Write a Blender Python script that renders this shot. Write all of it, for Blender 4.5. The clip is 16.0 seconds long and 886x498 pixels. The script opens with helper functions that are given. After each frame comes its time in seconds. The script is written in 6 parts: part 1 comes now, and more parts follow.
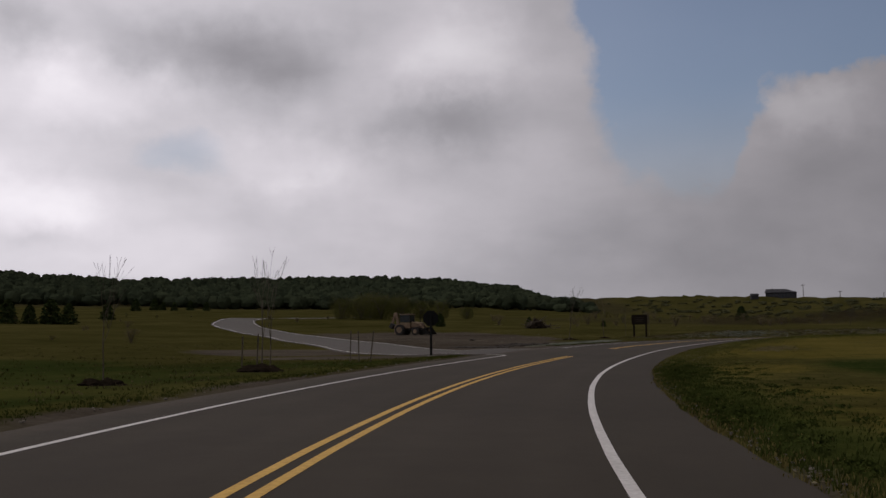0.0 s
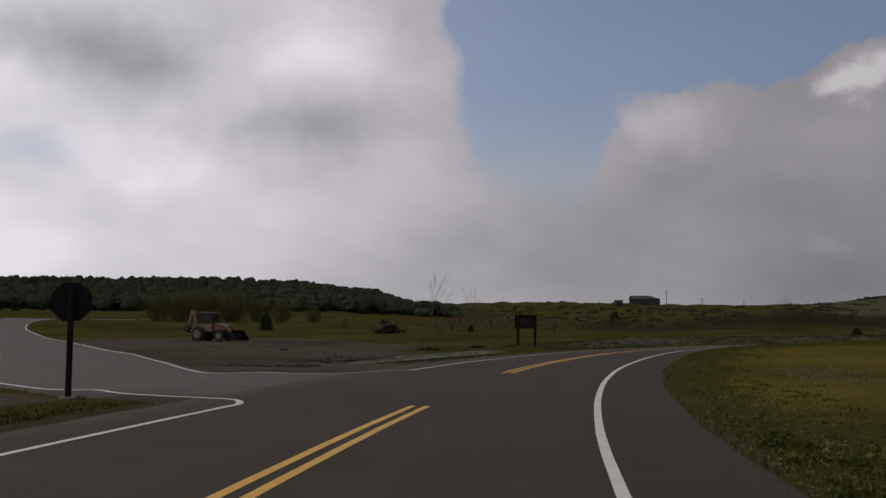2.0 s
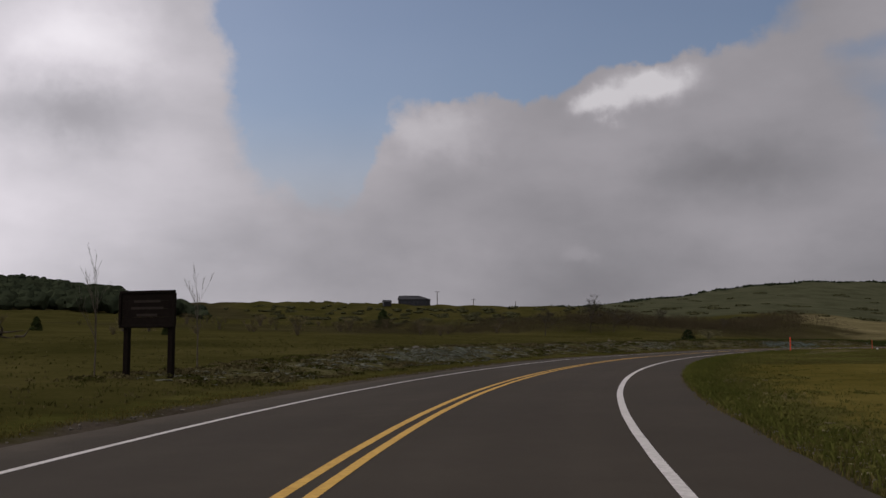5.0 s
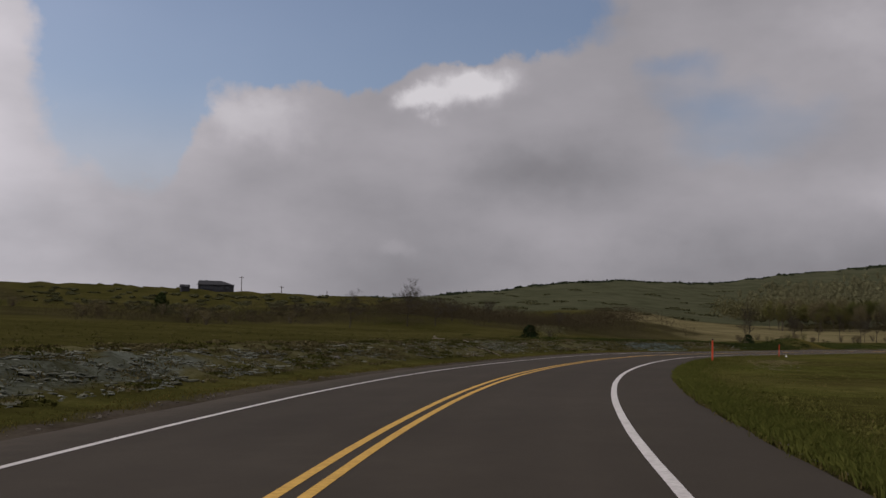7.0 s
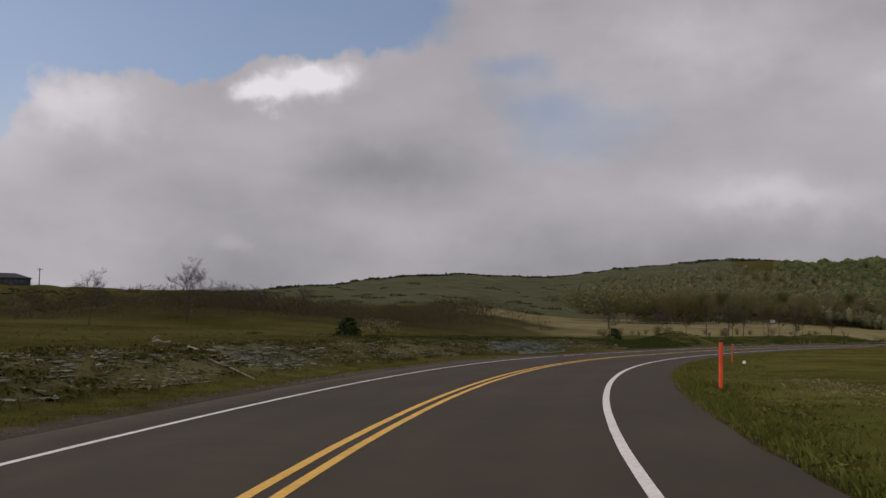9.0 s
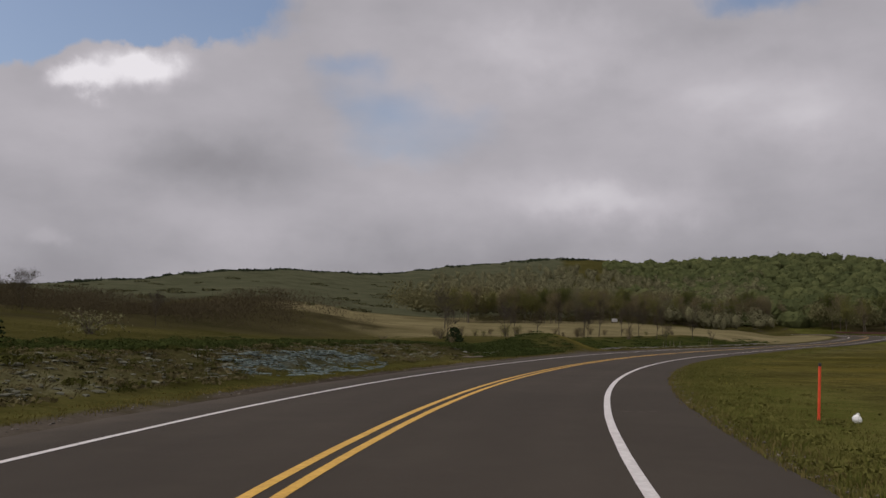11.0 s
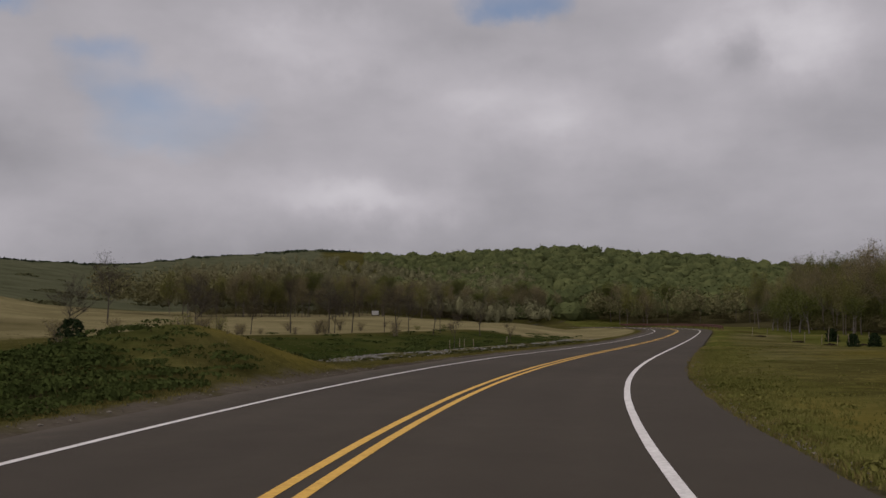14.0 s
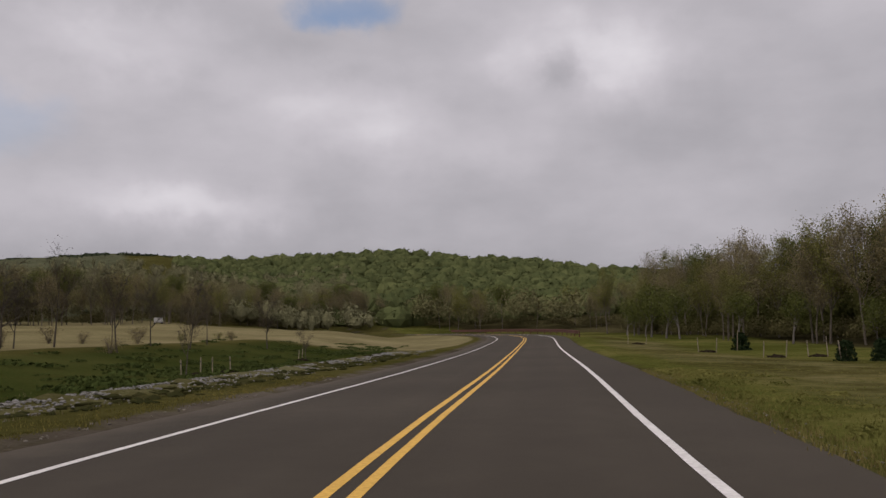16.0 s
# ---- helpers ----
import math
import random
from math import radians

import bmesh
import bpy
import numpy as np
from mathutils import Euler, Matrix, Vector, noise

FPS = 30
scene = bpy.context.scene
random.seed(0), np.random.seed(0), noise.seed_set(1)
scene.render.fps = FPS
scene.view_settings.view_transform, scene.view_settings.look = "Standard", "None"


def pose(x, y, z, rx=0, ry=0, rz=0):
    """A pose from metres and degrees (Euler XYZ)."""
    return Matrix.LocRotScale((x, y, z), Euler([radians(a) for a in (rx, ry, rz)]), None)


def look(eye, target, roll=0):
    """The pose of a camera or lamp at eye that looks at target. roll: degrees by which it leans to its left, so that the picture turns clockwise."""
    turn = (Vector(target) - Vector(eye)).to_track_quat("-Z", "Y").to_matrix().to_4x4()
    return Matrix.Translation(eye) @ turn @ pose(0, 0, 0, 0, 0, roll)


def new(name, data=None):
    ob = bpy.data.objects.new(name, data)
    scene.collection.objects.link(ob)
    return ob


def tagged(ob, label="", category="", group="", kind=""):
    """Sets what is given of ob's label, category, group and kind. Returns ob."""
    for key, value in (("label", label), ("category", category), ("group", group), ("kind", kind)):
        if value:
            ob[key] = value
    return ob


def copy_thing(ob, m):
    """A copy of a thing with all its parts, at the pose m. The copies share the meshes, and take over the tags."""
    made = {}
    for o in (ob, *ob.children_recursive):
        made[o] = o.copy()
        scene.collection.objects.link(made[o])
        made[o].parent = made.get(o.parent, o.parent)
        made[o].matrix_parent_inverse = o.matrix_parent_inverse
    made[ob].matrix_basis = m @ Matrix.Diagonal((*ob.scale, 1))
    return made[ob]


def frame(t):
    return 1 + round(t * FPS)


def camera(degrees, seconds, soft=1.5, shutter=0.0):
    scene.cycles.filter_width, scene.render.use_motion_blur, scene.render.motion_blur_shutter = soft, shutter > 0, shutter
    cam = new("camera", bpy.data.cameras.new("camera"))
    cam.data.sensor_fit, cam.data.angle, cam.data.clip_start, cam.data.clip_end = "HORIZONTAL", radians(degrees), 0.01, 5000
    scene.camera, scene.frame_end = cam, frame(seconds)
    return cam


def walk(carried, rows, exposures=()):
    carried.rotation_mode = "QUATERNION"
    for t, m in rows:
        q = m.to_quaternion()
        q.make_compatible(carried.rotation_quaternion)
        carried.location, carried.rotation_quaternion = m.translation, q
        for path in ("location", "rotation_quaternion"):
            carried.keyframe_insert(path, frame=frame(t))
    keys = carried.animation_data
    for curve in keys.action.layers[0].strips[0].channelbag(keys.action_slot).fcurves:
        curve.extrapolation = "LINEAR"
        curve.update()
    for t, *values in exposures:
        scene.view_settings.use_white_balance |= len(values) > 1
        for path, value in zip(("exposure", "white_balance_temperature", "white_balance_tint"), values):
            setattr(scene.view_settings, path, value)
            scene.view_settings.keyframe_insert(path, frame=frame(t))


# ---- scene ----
cam = camera(51.18, 16.0, soft=1.45)
PATH = [
    (0.0, pose(4.840, -15.241, 1.355, 95.138, 0.522, 14.660)),
    (0.5, pose(3.447, -7.392, 1.368, 95.104, 0.329, 12.154)),
    (1.0, pose(2.426, 0.481, 1.364, 95.211, 0.375, 10.040)),
    (1.5, pose(1.714, 8.341, 1.355, 95.335, 0.222, 8.106)),
    (2.0, pose(1.261, 16.175, 1.347, 95.436, 0.148, 6.182)),
    (2.5, pose(1.060, 23.991, 1.352, 95.612, 0.126, 4.048)),
    (3.0, pose(1.199, 31.811, 1.382, 95.690, 0.257, 1.885)),
    (3.5, pose(1.623, 39.592, 1.449, 95.935, 0.368, -0.414)),
    (4.0, pose(2.293, 47.290, 1.531, 95.875, 0.675, -2.982)),
    (4.5, pose(3.297, 54.901, 1.600, 95.601, 0.575, -5.768)),
    (5.0, pose(4.609, 62.427, 1.659, 95.532, 0.229, -8.057)),
    (5.5, pose(6.190, 69.819, 1.718, 95.446, -0.245, -10.483)),
    (6.0, pose(8.087, 77.082, 1.766, 95.324, -0.738, -13.411)),
    (6.5, pose(10.361, 84.166, 1.799, 95.222, -1.080, -16.625)),
    (7.0, pose(13.026, 91.051, 1.821, 95.113, -1.101, -19.492)),
    (7.5, pose(15.971, 97.726, 1.839, 95.195, -0.840, -22.171)),
    (8.0, pose(19.243, 104.213, 1.854, 95.062, -0.661, -24.649)),
    (8.5, pose(22.767, 110.552, 1.869, 95.076, -0.579, -27.020)),
    (9.0, pose(26.520, 116.738, 1.875, 95.006, -0.544, -29.415)),
    (9.5, pose(30.551, 122.809, 1.874, 95.029, -0.715, -31.971)),
    (10.0, pose(34.890, 128.719, 1.883, 95.170, -0.888, -34.642)),
    (10.5, pose(39.550, 134.459, 1.901, 95.195, -0.914, -37.260)),
    (11.0, pose(44.504, 140.002, 1.906, 95.061, -0.658, -39.793)),
    (11.5, pose(49.778, 145.381, 1.886, 94.839, -0.236, -42.290)),
    (12.0, pose(55.339, 150.582, 1.850, 94.752, 0.090, -44.682)),
    (12.5, pose(61.179, 155.593, 1.812, 94.762, 0.091, -47.042)),
    (13.0, pose(67.258, 160.400, 1.766, 94.683, 0.131, -49.574)),
    (13.5, pose(73.512, 164.964, 1.728, 94.903, 0.169, -51.937)),
    (14.0, pose(79.902, 169.245, 1.720, 94.939, 0.036, -54.397)),
    (14.5, pose(86.408, 173.218, 1.727, 95.028, 0.220, -56.907)),
    (15.0, pose(93.109, 176.895, 1.741, 95.236, 0.295, -59.638)),
    (15.5, pose(99.971, 180.259, 1.757, 95.292, 0.522, -62.446)),
    (16.0, pose(106.974, 183.324, 1.777, 95.358, 0.729, -65.131)),
]
EXPOSURES = [(0.0, -0.9), (2.5, -0.70), (4.0, -0.60), (7.0, -0.45), (9.0, -0.17), (12.5, -0.09), (13.3, -0.08), (14.3, -0.18), (15.0, -0.08), (16.0, 0.12)]
walk(cam, PATH, EXPOSURES)

# ---- sky: clear blue with broken cloud, and a veiled sun ahead of the first stretch, to its left ----
SUN_BEARING, SUN_HEIGHT = -55.0, 46.0
world = bpy.data.worlds.new("sky")
scene.world = world
world.use_nodes = True


class Net:
    """Shortcuts for building node trees."""

    def __init__(self, tree):
        self.tree = tree

    def node(self, kind, **values):
        n = self.tree.nodes.new(kind)
        for k, v in values.items():
            n.inputs[k].default_value = v
        return n

    def put(self, socket, value):
        if isinstance(value, bpy.types.NodeSocket):
            self.tree.links.new(value, socket)
        else:
            socket.default_value = value

    def math(self, op, a, b=0.0, c=0.0, clamp=False):
        n = self.tree.nodes.new("ShaderNodeMath")
        n.operation, n.use_clamp = op, clamp
        for i, v in enumerate((a, b, c)):
            self.put(n.inputs[i], v)
        return n.outputs[0]

    def vec(self, op, a, b=(0, 0, 0)):
        n = self.tree.nodes.new("ShaderNodeVectorMath")
        n.operation = op
        self.put(n.inputs[0], a)
        self.put(n.inputs[1], b)
        return n.outputs[0]

    def noise(self, vector, scale, detail=4.0, rough=0.55, distortion=0.0):
        n = self.node("ShaderNodeTexNoise", Scale=scale, Detail=detail, Roughness=rough, Distortion=distortion)
        self.tree.links.new(vector, n.inputs["Vector"])
        return n

    def mix(self, f, a, b, mode="MIX"):
        n = self.tree.nodes.new("ShaderNodeMix")
        n.data_type, n.blend_type = "RGBA", mode
        self.put(n.inputs[0], f)
        self.put(n.inputs[6], a)
        self.put(n.inputs[7], b)
        return n.outputs[2]

    def ramp(self, f, stops):
        n = self.tree.nodes.new("ShaderNodeValToRGB")
        self.put(n.inputs[0], f)
        e = n.color_ramp.elements
        while len(e) < len(stops):
            e.new(0.5)
        for el, (p, c) in zip(e, stops):
            el.position, el.color = p, (*c, 1)
        return n.outputs[0]

    def steps(self, f, a, b):
        n = self.tree.nodes.new("ShaderNodeMapRange")
        n.interpolation_type = "SMOOTHSTEP"
        for i, v in enumerate((f, a, b, 0.0, 1.0)):
            self.put(n.inputs[i], v)
        return n.outputs[0]


def build_sky():
    t = world.node_tree
    t.nodes.clear()
    k = Net(t)
    ray = k.node("ShaderNodeTexCoord").outputs["Generated"]
    ray = k.vec("NORMALIZE", ray)
    sep = k.node("ShaderNodeSeparateXYZ")
    t.links.new(ray, sep.inputs[0])
    x, y, z = sep.outputs
    az = k.math("MULTIPLY", k.math("ARCTAN2", x, y), 57.2958)
    el = k.math("MULTIPLY", k.math("ARCSINE", z), 57.2958)
    level = el
    # billows at three sizes ruffle every outline
    for scale, detail, a, e in ((5.0, 4.0, 5.0, 3.2), (15.0, 5.0, 3.4, 2.6), (42.0, 5.0, 1.5, 1.2)):
        w = k.node("ShaderNodeSeparateColor")
        t.links.new(k.noise(ray, scale, detail, 0.55).outputs["Color"], w.inputs[0])
        az = k.math("ADD", az, k.math("MULTIPLY_ADD", w.outputs[0], a, -a / 2))
        el = k.math("ADD", el, k.math("MULTIPLY_ADD", w.outputs[1], e, -e / 2))
    tall = k.vec("MULTIPLY", ray, (1.0, 1.0, 2.1))
    big = k.noise(tall, 2.6, 7.0, 0.52).outputs[0]
    soft = k.noise(tall, 5.5, 6.0, 0.5).outputs[0]

    def lump(total, a, e, wa, we, amount, power):
        u = k.math("MULTIPLY", k.math("SUBTRACT", az, a), 1.0 / wa)
        v = k.math("MULTIPLY", k.math("SUBTRACT", el, e), 1.0 / we)
        rr = k.math("POWER", k.math("MULTIPLY_ADD", u, u, k.math("MULTIPLY", v, v)), power)
        return k.math("MULTIPLY_ADD", k.math("EXPONENT", k.math("MULTIPLY", rr, -1.0)), amount, total)

    cover = k.math("MULTIPLY_ADD", big, 0.5, 0.50)
    for gap in GAPS:
        cover = lump(cover, *gap, 1.6)
    for body in BODIES:
        cover = lump(cover, *body, 1.6)
    mask = k.steps(cover, 0.22, 0.56)
    # low down all clouds run together in haze
    mask = k.math("MAXIMUM", mask, k.math("MULTIPLY_ADD", k.steps(level, 15.0, 4.0), 0.83, 0.12))
    shade = k.math("MULTIPLY_ADD", soft, 0.52, k.math("MULTIPLY_ADD", big, 0.25, 0.105))
    for lumpy in LIT:
        shade = lump(shade, *lumpy, 1.4)
    for lumpy in SHADED + NEAR_HORIZON:
        shade = lump(shade, *lumpy, 1.0)
    colour = k.ramp(shade, [(0.0, (0.20, 0.192, 0.21)), (0.32, (0.362, 0.347, 0.376)), (0.6, (0.518, 0.490, 0.528)), (1.0, (0.86, 0.825, 0.865))])
    sky = t.nodes.new("ShaderNodeTexSky")
    sky.sky_type, sky.sun_disc = "NISHITA", False
    sky.sun_elevation, sky.sun_rotation = radians(SUN_HEIGHT), radians(SUN_BEARING)
    sky.air_density, sky.dust_density, sky.ozone_density = 1.0, 1.2, 1.2
    clear = t.nodes.new("ShaderNodeBackground")
    k.put(clear.inputs[0], k.mix(1.0, sky.outputs[0], (1.03, 0.985, 1.0, 1), "MULTIPLY"))
    clear.inputs[1].default_value = 0.115
    cloud = t.nodes.new("ShaderNodeBackground")
    k.put(cloud.inputs[0], colour)
    # cloud towards the sun glows more
    k.put(cloud.inputs[1], k.math("MULTIPLY_ADD", k.steps(az, 18.0, -46.0), 1.85, 1.0))
    both = t.nodes.new("ShaderNodeMixShader")
    k.put(both.inputs[0], mask)
    t.links.new(clear.outputs[0], both.inputs[1])
    t.links.new(cloud.outputs[0], both.inputs[2])
    out = t.nodes.new("ShaderNodeOutputWorld")
    t.links.new(both.outputs[0], out.inputs[0])


# openings in the cloud and its thick and thin parts: bearing, height, widths in degrees, amount
GAPS = [(6.8, 17.2, 6.0, 2.6, -0.5), (12.4, 16.0, 4.6, 1.5, -0.42), (3.0, 12.0, 2.0, 2.0, -0.3), (40.0, 11.7, 8.0, 2.3, -0.10), (33.6, 14.9, 5.6, 2.3, -0.12), (41.0, 14.2, 4.3, 2.7, -0.08),
        (-0.2, 15.3, 5.3, 6.4, -0.75), (12.8, 20.3, 14.8, 4.4, -0.75), (11.1, 19.2, 16.1, 2.4, -0.75), (34.0, 12.6, 5.2, 2.4, -0.09), (39.0, 13.4, 5.6, 3.0, -0.09),
        (32.9, 17.2, 3.8, 1.8, -0.28), (59.0, 20.0, 4.0, 1.7, -0.34), (-30.3, 10.7, 3.9, 1.6, -0.32), (47.5, 12.8, 4.5, 2.2, -0.10),
        (25.0, 18.1, 5.6, 1.7, -0.4), (38.0, 9.9, 9.2, 2.0, -0.09)]
BODIES = [(10.6, 11.0, 4.4, 1.8, 0.45), (19.3, 11.7, 9.8, 2.8, 0.5), (20.7, 14.7, 3.4, 1.4, 0.5), (30.7, 17.8, 4.5, 1.8, 0.3),
          (46.8, 16.8, 6.5, 2.6, 0.45), (-17.5, 15.2, 10.6, 8.1, 0.3)]
LIT = [(47.7, 8.1, 7.0, 1.2, 0.10), (59.2, 13.7, 5.3, 2.0, 0.13), (65.5, 12.1, 6.8, 2.0, 0.08), (52.1, 8.1, 5.3, 1.4, 0.09), (55.3, 15.4, 6.9, 1.7, 0.08),
       (-13.9, 16.9, 5.4, 3.0, 0.22), (-36.1, 14.4, 4.3, 2.5, 0.24), (-25.2, 10.5, 5.1, 1.7, 0.18), (-38.6, 8.0, 4.4, 1.9, 0.16),
       (18.2, 14.3, 1.5, 0.7, 0.55), (21.4, 15.0, 2.3, 1.1, 0.62), (7.6, 12.8, 3.6, 1.6, 0.26), (16.5, 5.6, 1.1, 0.5, 0.1),
       (46.8, 17.2, 6.2, 2.2, 0.2), (76.1, 16.2, 5.2, 2.7, 0.2), (69.7, 16.2, 2.4, 1.5, 0.1), (73.4, 18.2, 7.0, 2.6, 0.1)]
SHADED = [(-28.0, 16.6, 8.8, 2.4, -0.36), (-39.8, 17.4, 2.1, 1.7, -0.22), (-14.0, 13.0, 6.0, 1.7, -0.24), (-37.1, 5.5, 1.8, 0.6, -0.1),
          (24.8, 9.7, 5.6, 1.6, -0.13), (23.9, 9.0, 6.2, 1.8, -0.08), (72.3, 15.9, 1.6, 1.2, -0.3), (65.5, 7.4, 9.2, 4.9, -0.07),
          (-15.3, 12.8, 4.2, 2.0, -0.1)]
NEAR_HORIZON = [(-22.0, 6.5, 16.0, 2.6, 0.04), (85.0, 8.0, 9.0, 5.0, -0.12), (30.0, 3.5, 36.0, 2.6, -0.12), (-20.0, 5.0, 9.0, 3.5, -0.08),
                (60.0, 6.0, 18.0, 3.0, -0.06), (48.0, 2.0, 45.0, 3.6, -0.08)]
build_sky()
sun = new("sun", bpy.data.lights.new("sun", "SUN"))
sun.data.energy, sun.data.angle, sun.data.color = 0.55, radians(14), (1.0, 0.90, 0.76)
_b, _h = radians(SUN_BEARING), radians(SUN_HEIGHT)
sun.matrix_world = look((60, 140, 200), (60 - 100 * math.sin(_b) * math.cos(_h), 140 - 100 * math.cos(_b) * math.cos(_h), 200 - 100 * math.sin(_h)))


# ---- materials ----
def material(name, dark, light, scale=3.0, rough=0.85, bump=0.0, bump_scale=None, metal=0.0, blotch=0.35, spread=0.0, island=False):
    """A surface of two tones: fine grain and broad stains at real size; spread: how far single pieces differ."""
    m = bpy.data.materials.new(name)
    m.use_nodes = True
    t = m.node_tree
    k = Net(t)
    bsdf = t.nodes["Principled BSDF"]
    place = k.node("ShaderNodeNewGeometry")
    where = place.outputs["Position"]
    grain = k.noise(where, scale, 6.0, 0.6).outputs[0]
    stain = k.noise(where, scale * 0.13, 4.0, 0.55).outputs[0]
    f = k.math("MULTIPLY_ADD", grain, 1.0 - blotch, k.math("MULTIPLY", stain, blotch))
    f = k.math("MULTIPLY_ADD", f, 2.4, -0.7, clamp=True)
    if spread:
        if island:
            rnd = place.outputs["Random Per Island"]
        else:
            rnd = k.node("ShaderNodeObjectInfo").outputs["Random"]
        f = k.math("ADD", k.math("MULTIPLY", f, 1.0 - spread), k.math("MULTIPLY", rnd, spread), clamp=True)
    k.put(bsdf.inputs["Base Color"], k.mix(f, (*dark, 1), (*light, 1)))
    k.put(bsdf.inputs["Roughness"], k.math("MULTIPLY_ADD", grain, -0.15, rough + 0.07, clamp=True))
    bsdf.inputs["Metallic"].default_value = metal
    bsdf.inputs["Specular IOR Level"].default_value = 0.3
    if bump:
        b = k.node("ShaderNodeBump", Strength=bump, Distance=0.05)
        t.links.new(k.noise(where, bump_scale or scale * 2, 5.0, 0.6).outputs[0], b.inputs["Height"])
        t.links.new(b.outputs[0], bsdf.inputs["Normal"])
    return m


def foliage(name, dark, light, spread=0.75, blotch=0.35):
    m = material(name, dark, light, 1.2, 0.75, spread=spread, island=True, blotch=blotch)
    m.node_tree.nodes["Principled BSDF"].inputs["Specular IOR Level"].default_value = 0.0
    return m


def asphalt_material():
    m = bpy.data.materials.new("asphalt")
    m.use_nodes = True
    t = m.node_tree
    k = Net(t)
    bsdf = t.nodes["Principled BSDF"]
    where = k.node("ShaderNodeNewGeometry").outputs["Position"]
    grit = k.noise(where, 55.0, 3.0, 0.6).outputs[0]
    mid = k.noise(where, 1.6, 5.0, 0.6).outputs[0]
    wide = k.noise(where, 0.16, 3.0, 0.5).outputs[0]
    lane = k.node("ShaderNodeAttribute")
    lane.attribute_name = "across"
    # wheel tracks run a little paler and smoother than the crown of each lane
    d = k.math("ABSOLUTE", lane.outputs["Fac"])
    track = k.math("ADD", k.math("EXPONENT", k.math("MULTIPLY", k.math("POWER", k.math("SUBTRACT", d, 0.95), 2.0), -9.0)),
                   k.math("EXPONENT", k.math("MULTIPLY", k.math("POWER", k.math("SUBTRACT", d, 2.55), 2.0), -9.0)))
    f = k.math("MULTIPLY_ADD", grit, 0.45, k.math("MULTIPLY_ADD", mid, 0.22, k.math("MULTIPLY", wide, 0.4)))
    f = k.math("ADD", f, k.math("MULTIPLY", track, 0.05), clamp=True)
    dust = k.steps(k.math("ADD", lane.outputs["Fac"], k.math("MULTIPLY", mid, 1.2)), 4.3, 5.4)
    c = k.ramp(f, [(0.25, (0.032, 0.0260, 0.0185)), (0.55, (0.049, 0.0402, 0.0295)), (0.8, (0.070, 0.058, 0.043))])
    c = k.mix(k.math("MULTIPLY", dust, 0.45), c, (0.10, 0.082, 0.06, 1))
    k.put(bsdf.inputs["Base Color"], c)
    k.put(bsdf.inputs["Roughness"], k.math("MULTIPLY_ADD", grit, 0.2, 0.8))
    bsdf.inputs["Specular IOR Level"].default_value = 0.1
    b = k.node("ShaderNodeBump", Strength=0.35, Distance=0.01)
    t.links.new(grit, b.inputs["Height"])
    t.links.new(b.outputs[0], bsdf.inputs["Normal"])
    return m


